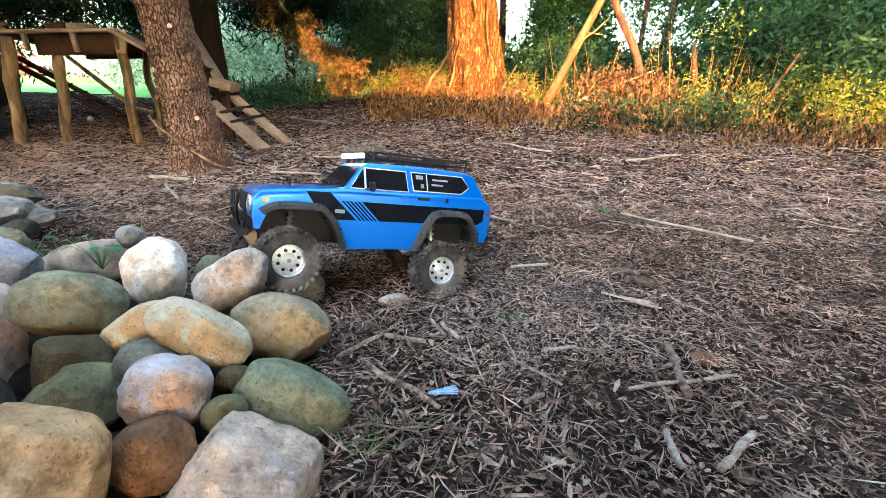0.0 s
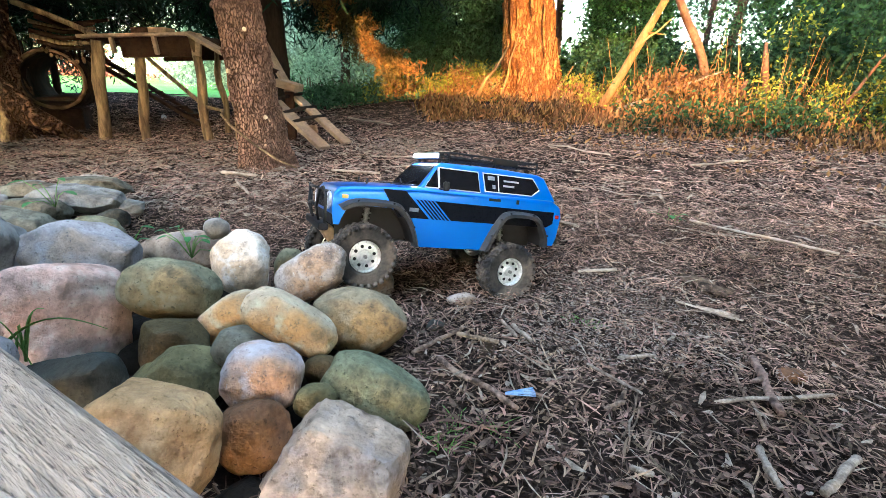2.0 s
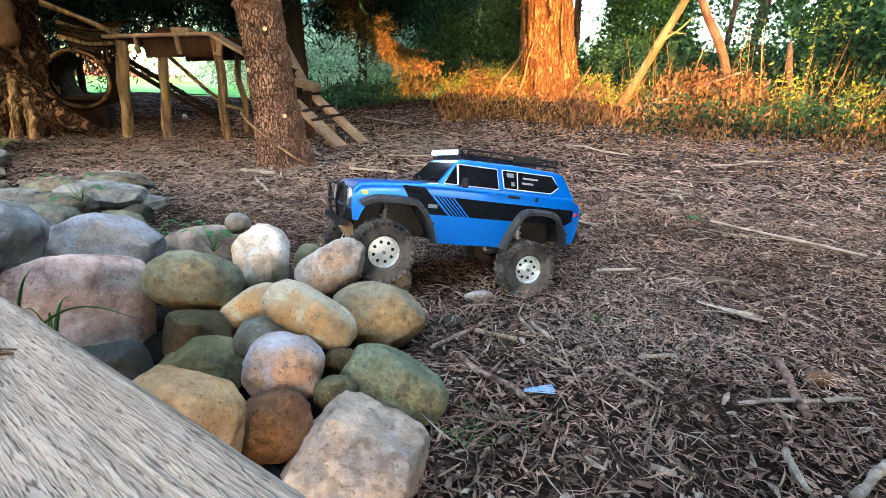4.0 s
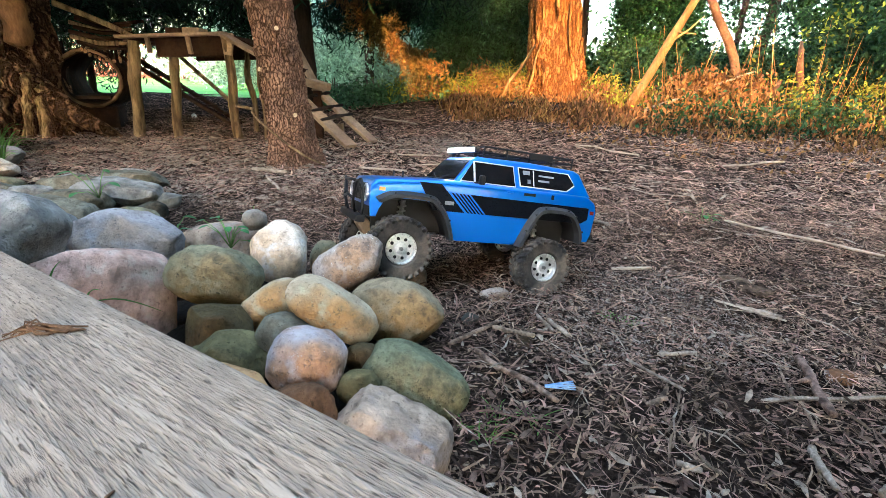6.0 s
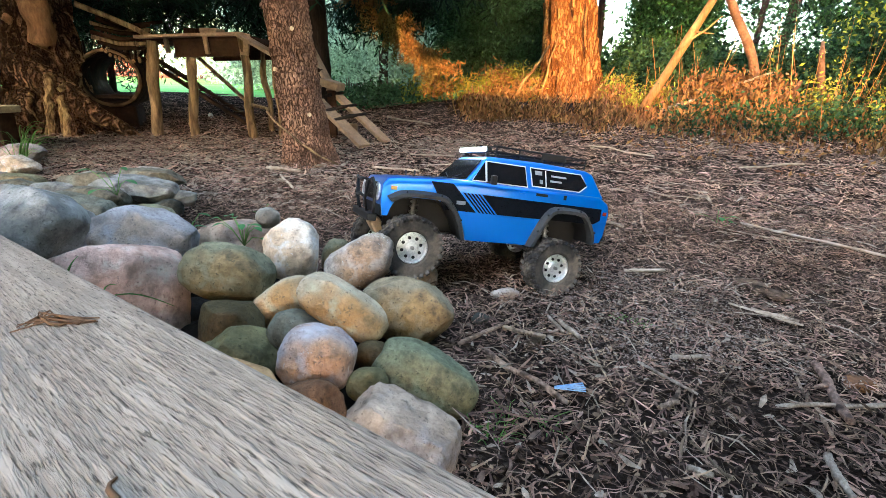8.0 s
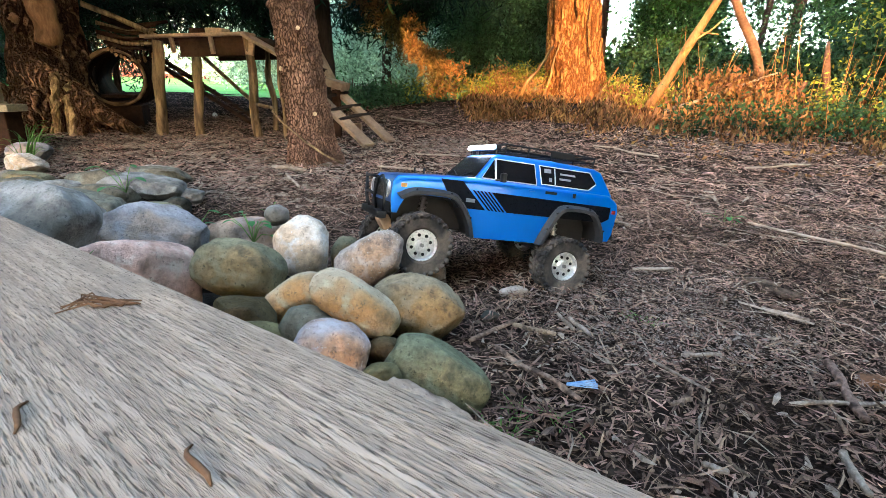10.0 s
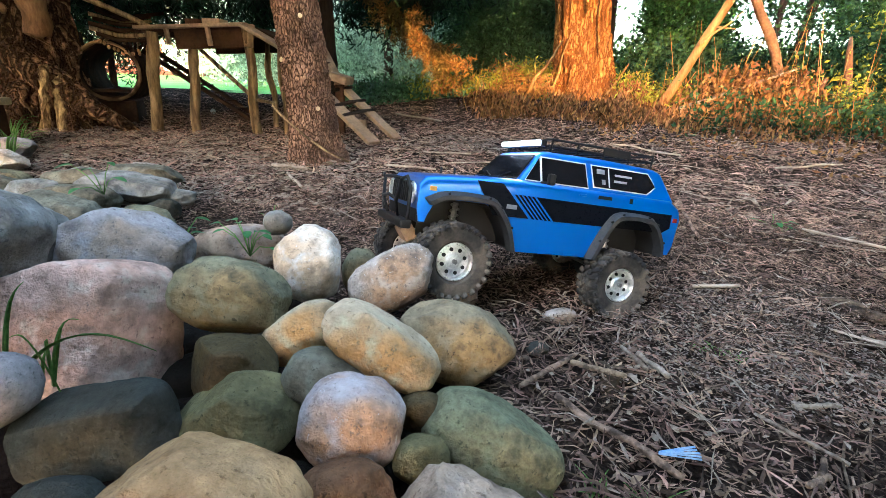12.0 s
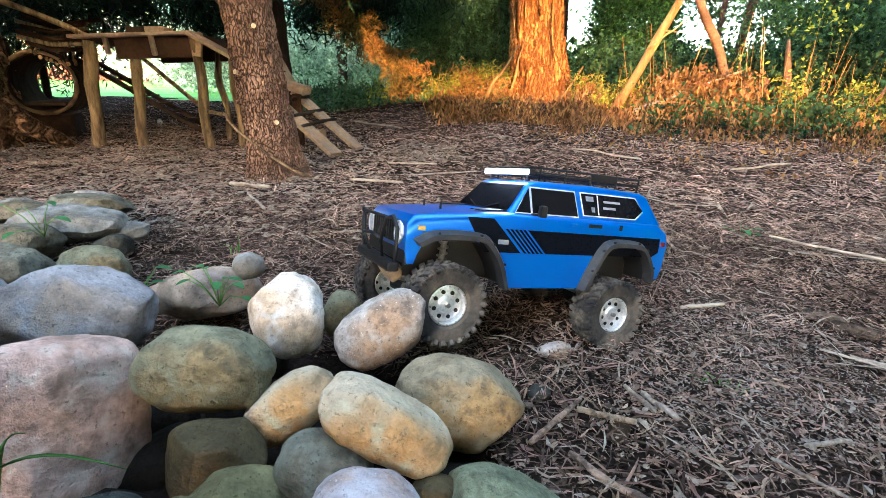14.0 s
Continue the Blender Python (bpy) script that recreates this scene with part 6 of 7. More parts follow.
ball.matrix_world = pose(*gz(-2.72, 4.2, 0.02))
tagged(ball, "small white ball lying on bare soil", "ball")

# ---- the radio-controlled off-road car ----
def rounded(pts, n=4):
    """The same run of points with its corners rounded."""
    p = [Vector(q) for q in pts]
    p = [p[0] * 2 - p[1]] + p + [p[-1] * 2 - p[-2]]
    out = []
    for i in range(1, len(p) - 2):
        for k in range(n):
            u = k / n
            out.append(0.5 * (2 * p[i] + (p[i + 1] - p[i - 1]) * u + (2 * p[i - 1] - 5 * p[i] + 4 * p[i + 1] - p[i + 2]) * u * u + (3 * p[i] - p[i - 1] - 3 * p[i + 1] + p[i + 2]) * u ** 3))
    return out + [p[-2]]


def build_car():
    M_blue = mat("blue_metallic_paint", (0.0005, 0.145, 0.60), (0.0005, 0.155, 0.64), rough=0.29, metal=0.52, scale=3, fine=30, bump=0.0, coat=0.4, vary=0.01, wear=0.01, spec=0.4, dull=0.80)
    M_trim = mat("matte_black_plastic", (0.009, 0.009, 0.010), (0.013, 0.013, 0.013), rough=0.6, scale=30, fine=300, bump=0.15, depth=0.0005, spec=0.2)
    M_flare = mat("dusty_black_plastic", (0.016, 0.017, 0.019), (0.035, 0.034, 0.034), rough=0.6, scale=40, fine=300, bump=0.3, depth=0.0008, spec=0.3)
    M_glass = mat("smoked_window", (0.006, 0.006, 0.008), (0.008, 0.008, 0.010), rough=0.14, scale=20, fine=200, bump=0.0, vary=0.1, spec=0.12)
    M_decal = mat("black_decal", (0.003, 0.004, 0.007), (0.004, 0.005, 0.009), rough=0.3, scale=30, fine=300, bump=0.0, spec=0.06)
    M_line = mat("white_outline", (0.75, 0.78, 0.80), (0.68, 0.70, 0.72), rough=0.4, scale=30, fine=200, bump=0.0, vary=0.05)
    M_tyre = mat("dusty_rubber", (0.020, 0.018, 0.017), (0.055, 0.047, 0.038), rough=0.9, scale=28, fine=260, bump=0.4, depth=0.0008, col3=(0.15, 0.118, 0.088), spec=0.2, dull=1.0)
    M_rim = mat("cast_aluminium", (0.72, 0.71, 0.69), (0.62, 0.61, 0.59), rough=0.36, metal=0.8, dull=1.0, scale=50, fine=300, bump=0.15, depth=0.0004)
    M_steel = mat("spring_steel", (0.55, 0.54, 0.53), (0.40, 0.39, 0.38), rough=0.35, metal=1.0, scale=50, fine=300, bump=0.0)
    M_amber = mat("amber_lens", (0.70, 0.42, 0.12), (0.60, 0.36, 0.10), rough=0.2, scale=30, fine=200, bump=0.0, coat=0.6)
    M_red = mat("red_lens", (0.45, 0.03, 0.02), (0.40, 0.03, 0.02), rough=0.2, scale=30, fine=200, bump=0.0, coat=0.6)
    M_lamp = mat("headlight_lens", (0.80, 0.82, 0.84), (0.70, 0.72, 0.75), rough=0.12, scale=60, fine=300, bump=0.2, depth=0.0005, coat=1.0)
    M_led = mat("led_strip", (0.62, 0.80, 1.0), (0.62, 0.80, 1.0), rough=0.3, bump=0.0, emit=4.0, vary=0.02, dull=1.0)
    M_grey = mat("grey_sticker", (0.34, 0.35, 0.37), (0.16, 0.17, 0.19), rough=0.4, bump=0.0)
    M_skid = mat("tan_skid", (0.40, 0.28, 0.18), (0.28, 0.20, 0.14), rough=0.6, scale=40, bump=0.2, depth=0.0005)

    car = thing("toy_car", pose(0.003, 0.895, 0.070, 8.3, -8.4, 206.66), "blue radio-controlled off-road car with roof rack and lit light bar", "toy car")

    # lower body: side outline with both wheel arches, drawn across the width
    W = 0.087
    outline = [(0.186, 0.050), (0.190, 0.072), (0.188, 0.100), (0.180, 0.109), (0.150, 0.113), (0.100, 0.117), (0.046, 0.121), (-0.10, 0.121), (-0.222, 0.121),
               (-0.238, 0.112), (-0.243, 0.090), (-0.238, 0.050), (-0.232, 0.036), (-0.208, 0.034), (-0.205, 0.055), (-0.190, 0.076), (-0.172, 0.083), (-0.128, 0.083),
               (-0.110, 0.072), (-0.094, 0.046), (-0.084, 0.026), (-0.078, 0.021), (0.040, 0.021), (0.050, 0.028), (0.060, 0.050), (0.078, 0.074), (0.096, 0.083),
               (0.150, 0.083), (0.166, 0.078), (0.174, 0.062), (0.178, 0.050)]
    bm = bmesh.new()
    L_ = [bm.verts.new((x, W, z)) for x, z in outline]
    R_ = [bm.verts.new((x, -W, z)) for x, z in outline]
    bm.faces.new(L_[::-1])
    bm.faces.new(R_)
    n_ = len(outline)
    for i in range(n_):
        j = (i + 1) % n_
        f = bm.faces.new((L_[i], L_[j], R_[j], R_[i]))
        f.material_index = 1 if 12 <= i <= 20 or 22 <= i <= 30 else 0
    bmesh.ops.recalc_face_normals(bm, faces=bm.faces)
    rim_edges = [e for e in bm.edges if abs(abs(e.verts[0].co.y) - W) < 1e-6 and e.verts[0].co.y * e.verts[1].co.y > 0 and min(e.verts[0].co.z, e.verts[1].co.z) > 0.095]
    bmesh.ops.bevel(bm, geom=rim_edges, offset=0.010, segments=4, affect="EDGES", profile=0.6, clamp_overlap=True)
    for v in bm.verts:
        if v.co.x > 0.10:
            v.co.y *= 1 - 0.05 * (v.co.x - 0.10) / 0.09
        if v.co.x > 0.03 and v.co.z > 0.105:
            v.co.z += 0.004 * (1 - (v.co.y / W) ** 2)
    bmesh.ops.triangulate(bm, faces=[f for f in bm.faces if len(f.verts) > 4])
    body = part("body", bm, M_blue, car)
    body.data.materials.append(M_trim)
    body.data.set_sharp_from_angle(angle=radians(40))
    for p in body.data.polygons:
        p.use_smooth = True
    # cab
    def cab_y(z):
        return 0.0805 + (0.064 - 0.0805) * (z - 0.119) / 0.047
    bm = bmesh.new()
    prof = [(0.050, 0.119), (0.013, 0.163), (0.004, 0.167), (-0.10, 0.169), (-0.196, 0.166), (-0.210, 0.161), (-0.232, 0.119)]
    A = [bm.verts.new((x, cab_y(z), z)) for x, z in prof]
    B = [bm.verts.new((x, -cab_y(z), z)) for x, z in prof]
    bm.faces.new(A[::-1])
    bm.faces.new(B)
    for i in range(len(prof)):
        j = (i + 1) % len(prof)
        bm.faces.new((A[i], A[j], B[j], B[i]))
    bmesh.ops.recalc_face_normals(bm, faces=bm.faces)
    bmesh.ops.bevel(bm, geom=[e for e in bm.edges if max(e.verts[0].co.z, e.verts[1].co.z) > 0.13], offset=0.005, segments=3, affect="EDGES", profile=0.6, clamp_overlap=True)
    cab = part("cab", bm, M_blue, car)
    for p in cab.data.polygons:
        p.use_smooth = True
    cab.data.set_sharp_from_angle(angle=radians(35))

    def side_plate(pts, off, thick, s, material, name, parent, label="", flat=False):
        """A thin plate on the car's flank: outline as (x, z)."""
        q = [(x, s * ((W if flat else cab_y(z)) + off), z) for x, z in pts]
        bm_ = plate(q, 0.0)
        bm_.free()
        bm_ = bmesh.new()
        f0 = [bm_.verts.new(p) for p in q]
        f1 = [bm_.verts.new((p[0], p[1] + s * thick, p[2])) for p in q]
        bm_.faces.new(f0[::-1])
        bm_.faces.new(f1)
        for i in range(len(q)):
            j = (i + 1) % len(q)
            bm_.faces.new((f0[i], f0[j], f1[j], f1[i]))
        bmesh.ops.recalc_face_normals(bm_, faces=bm_.faces)
        return part(name, bm_, material, parent, label)

    def grow(pts, d):
        cx = sum(p[0] for p in pts) / len(pts)
        cz = sum(p[1] for p in pts) / len(pts)
        out = []
        for x, z in pts:
            out.append((x + math.copysign(d, x - cx), z + math.copysign(d, z - cz)))
        return out

    quarter = [(0.037, 0.1235), (0.014, 0.1565), (0.0135, 0.1235)]
    door_w = [(0.010, 0.1235), (0.010, 0.157), (-0.064, 0.157), (-0.067, 0.1235)]
    rear_w = [(-0.079, 0.1265), (-0.076, 0.157), (-0.181, 0.157), (-0.194, 0.139), (-0.176, 0.1265)]
    for s in (1, -1):
        for w in (quarter, door_w, rear_w):
            side_plate(grow(w, 0.0016), 0.0002, 0.0008, s, M_line, "window_outline", car)
            side_plate(w, 0.0008, 0.0008, s, M_glass, "window", car)
        side_plate([(-0.105, 0.128), (-0.105, 0.156), (-0.1065, 0.156), (-0.1065, 0.128)], 0.0016, 0.0006, s, M_line, "window_bar", car)
        for bx, bz, bw, bh in ((-0.091, 0.150, 0.014, 0.007), (-0.096, 0.135, 0.006, 0.007), (-0.133, 0.1475, 0.032, 0.0032), (-0.127, 0.1385, 0.024, 0.0034)):
            side_plate([(bx - bw / 2, bz - bh / 2), (bx - bw / 2, bz + bh / 2), (bx + bw / 2, bz + bh / 2), (bx + bw / 2, bz - bh / 2)], 0.0017, 0.0004, s, M_grey, "sticker", car)
        # dark flank stripe
        side_plate([(0.112, 0.113), (0.073, 0.113), (0.027, 0.069), (0.083, 0.069)], 0.0002, 0.0006, s, M_decal, "flank_stripe", car, flat=True)
        for i in range(5):
            x0 = 0.0545 - 0.0068 * i
            side_plate([(x0, 0.1005), (x0 - 0.0040, 0.1005), (x0 - 0.0370, 0.069), (x0 - 0.0330, 0.069)], 0.0002, 0.0006, s, M_decal, "flank_stripe", car, flat=True)
        side_plate([(0.0195, 0.1005), (-0.226, 0.0995), (-0.226, 0.078), (-0.212, 0.070), (-0.0135, 0.069)], 0.0002, 0.0006, s, M_decal, "flank_stripe", car, flat=True)
        for bx, bz, bw, bh in ((0.056, 0.083, 0.016, 0.006), (-0.095, 0.112, 0.024, 0.005), (-0.143, 0.112, 0.006, 0.008)):
            side_plate([(bx - bw / 2, bz - bh / 2), (bx - bw / 2, bz + bh / 2), (bx + bw / 2, bz + bh / 2), (bx + bw / 2, bz - bh / 2)], 0.0008, 0.0004, s, M_trim if bz > 0.1 else M_grey, "sticker", car, flat=True)
        # flares over the arches
        for cx, pts in ((1, [(0.047, 0.022), (0.058, 0.054), (0.076, 0.079), (0.095, 0.089), (0.152, 0.089), (0.178, 0.078)]),
                        (-1, [(-0.080, 0.020), (-0.093, 0.048), (-0.109, 0.077), (-0.127, 0.089), (-0.174, 0.089), (-0.193, 0.080), (-0.209, 0.054), (-0.212, 0.034)])):
            bm_ = bmesh.new()
            mid = (0.125, 0.02) if cx > 0 else (-0.148, 0.02)
            rows_ = []
            for x, z in rounded(pts):
                d = Vector((x - mid[0], z - mid[1])).normalized()
                inn, out_ = (x - d.x * 0.006, z - d.y * 0.006), (x + d.x * 0.005, z + d.y * 0.005)
                rows_.append([bm_.verts.new((inn[0], s * (W - 0.004), inn[1])), bm_.verts.new((inn[0], s * (W + 0.013), inn[1])),
                              bm_.verts.new((x, s * (W + 0.0125), z)), bm_.verts.new((out_[0], s * (W + 0.003), out_[1])), bm_.verts.new((out_[0], s * (W - 0.002), out_[1]))])
            for i in range(len(rows_) - 1):
                for k in range(5):
                    bm_.faces.new((rows_[i][k], rows_[i][(k + 1) % 5], rows_[i + 1][(k + 1) % 5], rows_[i + 1][k]))
            bm_.faces.new(rows_[0])
            bm_.faces.new(rows_[-1][::-1])
            bmesh.ops.recalc_face_normals(bm_, faces=bm_.faces)
            fl = part("wheel_flare", bm_, M_flare, car, "dusty black wheel flare")
            for (x, z) in pts[1:-1]:
                d = Vector((x - mid[0], z - mid[1])).normalized()
                part("rivet", cyl(0.0018, 0.0025, at=(x + d.x * 0.002, s * (W + 0.0105), z + d.y * 0.002), axis="Y", seg=8), M_trim, fl)
        # mirror, handle, lights
        mir = part("mirror", box(0.010, 0.010, 0.016, 0.003, at=(0.006, s * (W + 0.010), 0.127)), M_trim, car)
        part("mirror_arm", tube([(0.012, s * 0.078, 0.122), (0.008, s * (W + 0.006), 0.122)], 0.0016, 6), M_trim, mir)
        part("door_handle", box(0.012, 0.003, 0.003, 0.001, at=(-0.056, s * (W + 0.001), 0.112)), M_blue, car)
        part("marker_light", box(0.010, 0.002, 0.006, 0.0008, at=(0.171, s * (0.0845), 0.095)), M_amber, car, "amber side marker")
        part("tail_marker", box(0.008, 0.002, 0.007, 0.0008, at=(-0.234, s * (W + 0.0005), 0.091)), M_red, car, "red side marker")
        head = part("headlight", cyl(0.0125, 0.006, at=(0.190, s * 0.060, 0.086), axis="X", seg=24, bevel=0.002), M_lamp, car, "round clear headlight")
        part("headlight_ring", tube([(0.192, s * 0.060 + 0.0135 * math.cos(a), 0.086 + 0.0135 * math.sin(a)) for a in np.linspace(0, 2 * math.pi, 20, endpoint=False)], 0.0016, 6, closed=True), M_rim, head)
        part("hood_vent", box(0.040, 0.026, 0.0012, 0.0004, m=pose(0.068, s * 0.057, 0.1225, 0, 2.6, 0)), M_decal, car, "dark louvred bonnet vent")
        part("body_post", cyl(0.0018, 0.010, at=(0.125, s * 0.030, 0.122), seg=8), M_trim, car)
    # windscreen
    def screen_pt(u, t):
        x, z = 0.050 + (0.013 - 0.050) * t, 0.119 + 0.044 * t
        return Vector((x, u * cab_y(z), z))
    nn = Vector((0.044, 0, 0.037)).normalized()
    for name, lo, hi, off, m_ in (("windscreen_outline", 0.07, 0.94, 0.0003, M_trim), ("windscreen", 0.11, 0.90, 0.0010, M_glass)):
        pts = [screen_pt(-0.92, lo), screen_pt(0.92, lo), screen_pt(0.90, hi), screen_pt(-0.90, hi)]
        part(name, plate([p + nn * off for p in pts], 0.0008), m_, car)
    for s in (1, -1):
        part("wiper", tube([screen_pt(s * 0.1, 0.06) + nn * 0.003, screen_pt(s * 0.55, 0.25) + nn * 0.003], 0.0008, 6), M_trim, car)
    # grille
    grille = part("grille", box(0.006, 0.098, 0.030, 0.002, at=(0.189, 0, 0.086)), M_trim, car)
    for k in range(9):
        part("grille_slat", box(0.004, 0.0035, 0.026, 0.001, at=(0.193, -0.040 + 0.010 * k, 0.086)), M_trim, grille)
    part("valance", box(0.010, 0.16, 0.020, 0.003, at=(0.184, 0, 0.058)), M_trim, car)
    # bull bar
    bar = part("bull_bar", box(0.016, 0.150, 0.012, 0.003, at=(0.200, 0, 0.044)), M_trim, car)
    for s in (1, -1):
        part("bar_hoop", tube([(0.200, s * 0.030, 0.046), (0.208, s * 0.040, 0.072), (0.206, s * 0.052, 0.102), (0.204, s * 0.072, 0.106), (0.200, s * 0.079, 0.092), (0.199, s * 0.076, 0.060), (0.198, s * 0.070, 0.046)], 0.0026, 8), M_trim, bar, smooth=True)
    part("bar_cross", tube([(0.208, -0.040, 0.074), (0.210, 0, 0.078), (0.208, 0.040, 0.074)], 0.0024, 8), M_trim, bar, smooth=True)
    part("bar_cross", tube([(0.206, -0.050, 0.103), (0.208, 0, 0.104), (0.206, 0.050, 0.103)], 0.0024, 8), M_trim, bar, smooth=True)
    part("skid", box(0.020, 0.040, 0.024, 0.004, m=pose(0.178, 0, 0.026, 0, 35, 0)), M_skid, car, "tan scuffed servo guard")
    part("rear_bumper", box(0.012, 0.150, 0.012, 0.003, at=(-0.246, 0, 0.044)), M_trim, car)
    # roof rack
    rack = part("roof_rack", tube([(-0.008, -0.056, 0.177), (-0.008, 0.056, 0.177), (-0.195, 0.056, 0.177), (-0.195, -0.056, 0.177)], 0.0018, 6, closed=True), M_trim, car, "black tubular roof rack")
    part("rack_rail", tube([(-0.010, -0.058, 0.186), (-0.010, 0.058, 0.186), (-0.195, 0.058, 0.186), (-0.195, -0.058, 0.186)], 0.0018, 6, closed=True), M_trim, rack)
    for x in (-0.010, -0.055, -0.102, -0.150, -0.195):
        for s in (1, -1):
            part("rack_upright", tube([(x, s * 0.056, 0.168), (x, s * 0.058, 0.186)], 0.0016, 6), M_trim, rack)
    for k in range(9):
        x = -0.022 - 0.02 * k
        part("rack_slat", box(0.006, 0.112, 0.002, 0.0006, at=(x, 0, 0.1755)), M_trim, rack)
    part("rack_panel", box(0.050, 0.002, 0.011, 0.0006, at=(-0.125, 0.0585, 0.181)), M_trim, rack)
    part("rack_panel", box(0.050, 0.002, 0.011, 0.0006, at=(-0.125, -0.0585, 0.181)), M_trim, rack)
    # light bar
    lb = part("light_bar", box(0.010, 0.124, 0.0095, 0.002, at=(0.006, 0, 0.1785)), M_trim, car)
    part("led_strip", box(0.003, 0.120, 0.0070, 0.001, at=(0.0122, 0, 0.1785)), M_led, lb, "lit white led strip")
    for s in (1, -1):
        part("bracket", box(0.006, 0.004, 0.014, 0.001, at=(0.004, s * 0.05, 0.172)), M_trim, lb)

    # chassis, axles, springs
    part("chassis", box(0.30, 0.050, 0.030, 0.006, at=(0, 0, 0.036)), M_trim, car)
    for cx, lo, hi in ((0.118, 0.052, 0.176), (-0.149, -0.205, -0.090)):
        liner = []
        for s in (1, -1):
            liner.append(box(hi - lo, 0.004, 0.058, 0.001, at=((lo + hi) / 2, s * 0.042, 0.056)))
        liner.append(box(hi - lo - 0.02, 0.168, 0.003, 0.001, at=((lo + hi) / 2, 0, 0.0815)))
        part("arch_liner", join(*liner), M_trim, car)
    part("inner_tub", box(0.13, 0.150, 0.030, 0.006, at=(-0.018, 0, 0.040)), M_trim, car)
    wheels = {("front", 1): (0.137, 0.092, 0.004), ("front", -1): (0.150, -0.092, -0.010), ("rear", 1): (-0.133, 0.092, -0.014), ("rear", -1): (-0.150, -0.092, 0.008)}
    for end in ("front", "rear"):
        a, b = Vector(wheels[(end, 1)]), Vector(wheels[(end, -1)])
        ax = part("axle", tube([a * 0.85 + b * 0.15, b * 0.85 + a * 0.15], 0.008, 10), M_trim, car)
        c = (a + b) / 2
        part("differential", cyl(0.017, 0.030, at=(c.x, c.y + 0.01, c.z), axis="X", seg=18, bevel=0.004), M_trim, ax)
        for s in (1, -1):
            lo = Vector(wheels[(end, s)]) + Vector((0, -s * 0.027, 0.004))
            hi = Vector((lo.x * 0.93, s * 0.060, 0.081))
            sh = part("shock", tube([lo, hi], 0.004, 10), M_steel, car, "chrome coil-over shock", smooth=True)
            d = hi - lo
            hel = []
            for k in range(64):
                th = k / 63 * 2 * math.pi * 7
                u = d.cross(Vector((1, 0, 0))).normalized()
                v = d.cross(u).normalized()
                hel.append(lo + d * (0.15 + 0.8 * k / 63) + (u * math.cos(th) + v * math.sin(th)) * 0.0065)
            part("spring", tube(hel, 0.0011, 5), M_steel, sh, smooth=True)
        part("link_arm", tube([c + Vector((0, 0.03, 0)), Vector((0.04 if end == "front" else -0.04, 0.025, 0.03))], 0.003, 8), M_steel, car)
        part("link_arm", tube([c + Vector((0, -0.03, 0)), Vector((0.04 if end == "front" else -0.04, -0.025, 0.03))], 0.003, 8), M_steel, car)

    # one wheel: tyre lathe with lugs, rim, holes and nuts; axis along y, outside at +y
    def lathe(prof, seg):
        bm_ = bmesh.new()
        rings = [[bm_.verts.new((r * math.cos(2 * math.pi * k / seg), y, r * math.sin(2 * math.pi * k / seg))) for k in range(seg)] for r, y in prof]
        for i in range(len(rings) - 1):
            for k in range(seg):
                bm_.faces.new((rings[i][k], rings[i][(k + 1) % seg], rings[i + 1][(k + 1) % seg], rings[i + 1][k]))
        bmesh.ops.recalc_face_normals(bm_, faces=bm_.faces)
        return bm_

    RT, HW = 0.0525, 0.0205
    tyre_bm = lathe([(0.0255, -HW * 0.7), (0.030, -HW * 0.95), (0.040, -HW * 1.02), (0.047, -HW * 0.95), (0.0500, -HW * 0.7), (0.0505, 0), (0.0500, HW * 0.7), (0.047, HW * 0.95), (0.040, HW * 1.02), (0.030, HW * 0.95), (0.0255, HW * 0.7)], 60)
    lugs = []
    for k in range(26):
        th = 2 * math.pi * k / 26
        for (yy, lw, ll, sk, st) in ((0.015, 0.013, 0.0075, 18, 0.0), (-0.015, 0.013, 0.0075, -18, 0.5), (0.0045, 0.0085, 0.0070, -25, 0.5), (-0.0045, 0.0085, 0.0070, 25, 0.0)):
            t2 = th + st * 2 * math.pi / 26
            m_ = Matrix.Rotation(-t2, 4, "Y") @ Matrix.Translation((RT - 0.0022, yy, 0)) @ Matrix.Rotation(radians(sk), 4, "X")
            lugs.append(box(0.0050, lw, ll, 0.0008, m=m_, segments=1))
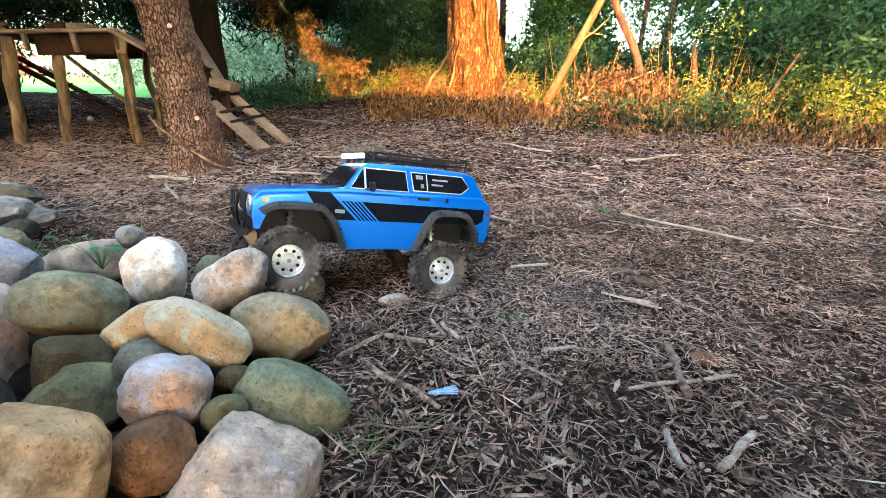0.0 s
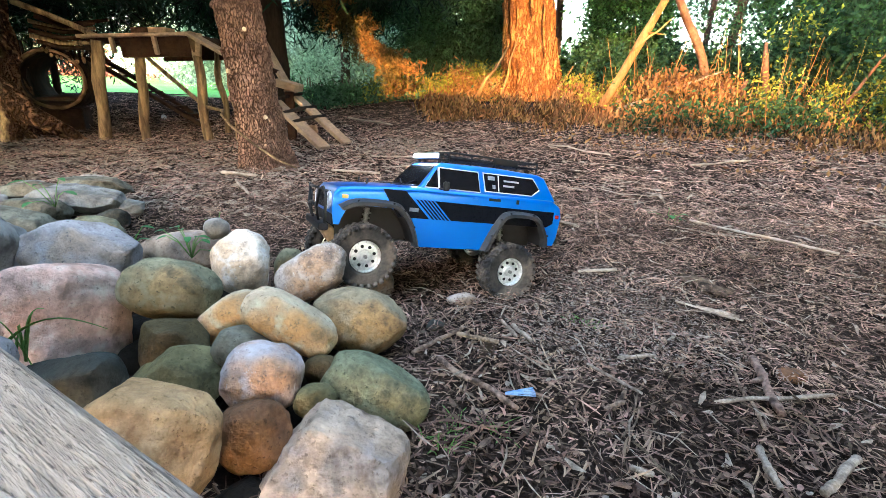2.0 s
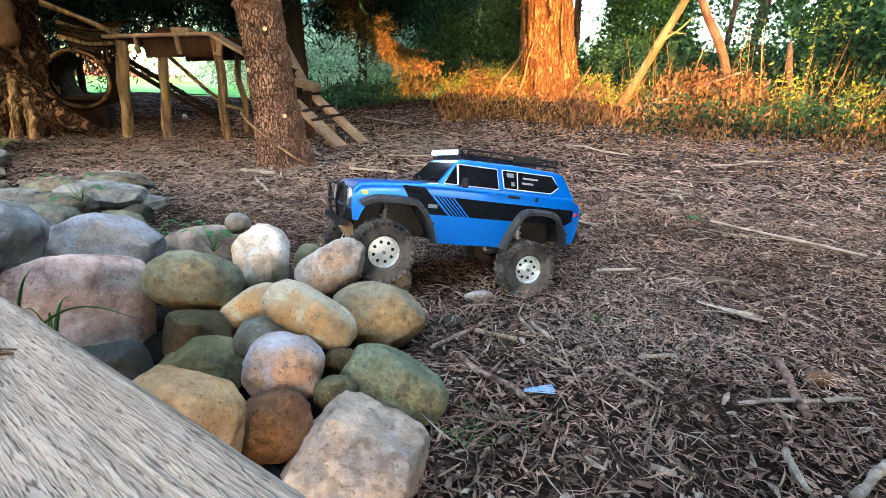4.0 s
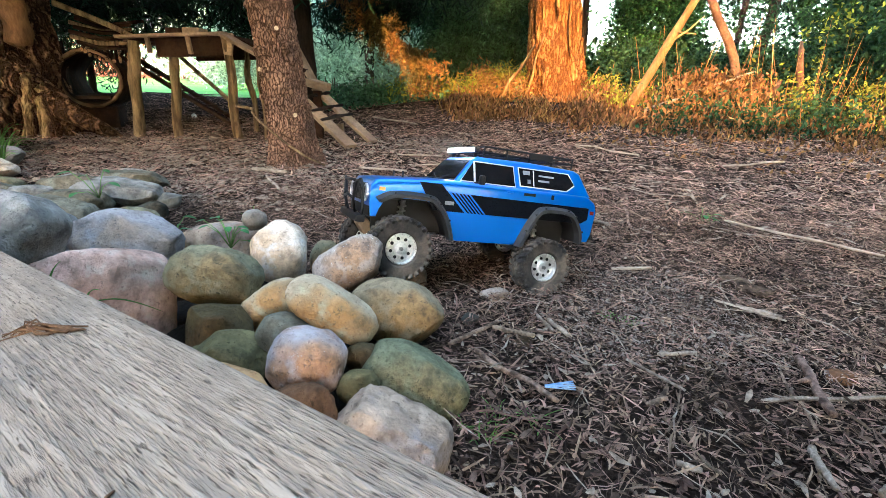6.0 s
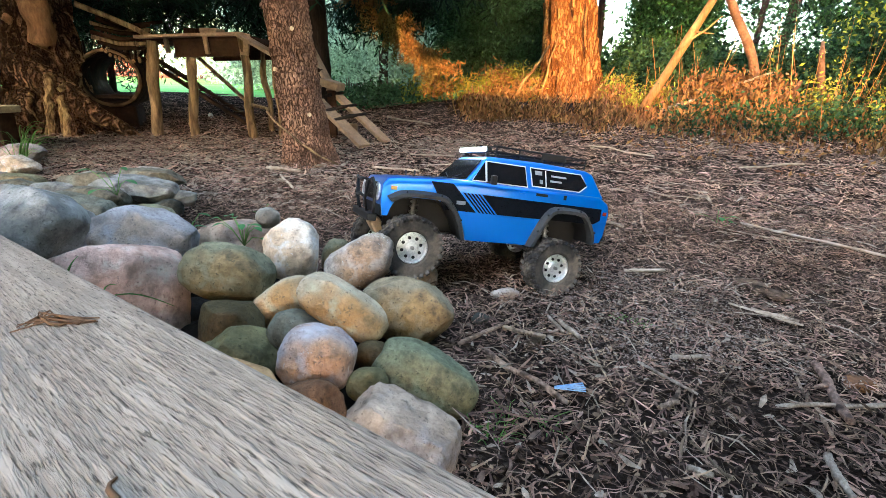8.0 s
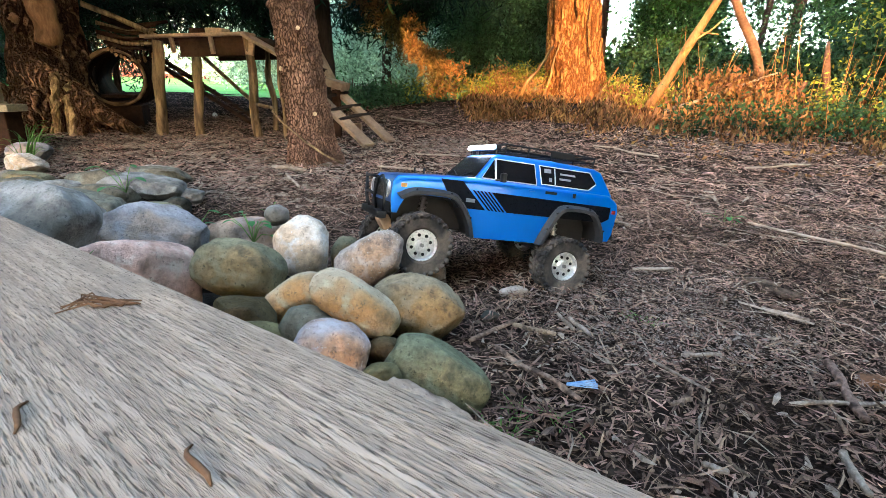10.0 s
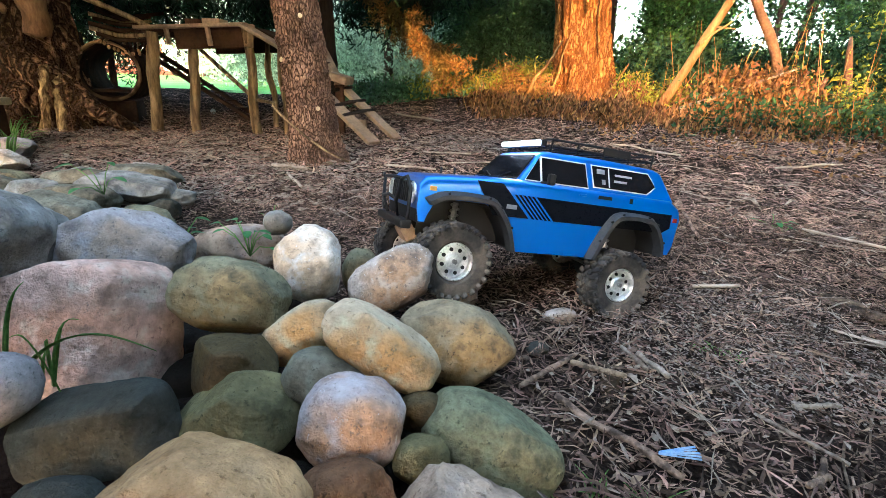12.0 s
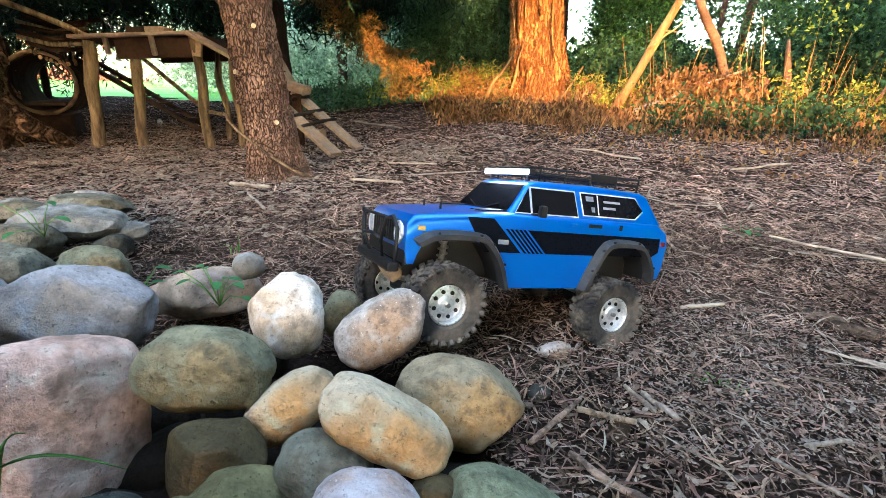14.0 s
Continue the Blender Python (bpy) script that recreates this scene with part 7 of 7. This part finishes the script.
        for sgn in (1, -1):
            t2 = th + (0 if sgn > 0 else 0.5) * 2 * math.pi / 26
            m_ = Matrix.Rotation(-t2, 4, "Y") @ Matrix.Translation((0.0465, sgn * HW * 0.97, 0)) @ Matrix.Rotation(radians(-sgn * 50), 4, "Z")
            lugs.append(box(0.0036, 0.010, 0.0060, 0.0008, m=m_, segments=1))
    first = None
    for (end, s), p in wheels.items():
        root = part("wheel", lathe([(0.024, -HW * 0.72), (0.0262, -HW * 0.70), (0.0262, HW * 0.80), (0.0245, HW * 0.86), (0.0235, HW * 0.75), (0.0232, HW * 0.30)], 40), M_rim, car, smooth=True)
        if first is None:
            first = root
            tyre_ob = part("tyre", join(tyre_bm, *lugs), M_tyre, root, "knobbly dusty black tyre")
            tyre_ob.data.polygons.foreach_set("use_smooth", [True] * len(tyre_ob.data.polygons))
            tyre_ob.data.set_sharp_from_angle(angle=radians(35))
            hub = lathe([(0.0235, HW * 0.30), (0.0222, HW * 0.42), (0.0120, HW * 0.50), (0.0095, HW * 0.62), (0.0060, HW * 0.64), (0.0001, HW * 0.64)], 40)
            kids = [("wheel_face", hub, M_rim)]
            for k in range(8):
                th = 2 * math.pi * k / 8
                kids.append(("wheel_hole", cyl(0.0028, 0.002, at=(0.0165 * math.cos(th), HW * 0.46, 0.0165 * math.sin(th)), axis="Y", seg=12), M_trim))
            for k in range(12):
                th = 2 * math.pi * (k + 0.5) / 12
                kids.append(("bead_bolt", cyl(0.0010, 0.002, at=(0.0246 * math.cos(th), HW * 0.86, 0.0246 * math.sin(th)), axis="Y", seg=8), M_steel))
            kids.append(("hub_nut", cyl(0.0034, 0.007, at=(0, HW * 0.70, 0), axis="Y", seg=6), M_steel))
            proto = [("tyre", tyre_ob.data)]
            for nm, b_, m_ in kids:
                o = part(nm, b_, m_, root)
                proto.append((nm, o.data))
        else:
            root.data = first.data
            for nm, me in proto:
                o = new(nm, me)
                o.parent = root
                if nm == "tyre":
                    o["label"] = "knobbly dusty black tyre"
        steer = 14 if end == "front" else 0
        root.matrix_local = Matrix.Translation(p) @ Matrix.Rotation(radians((0 if s > 0 else 180) + steer * 0), 4, "Z") @ Matrix.Rotation(radians(17 * (1 if s > 0 else -1)), 4, "Y") @ Matrix.Diagonal((0.98, 1.0, 0.98, 1.0))
    return car


build_car()
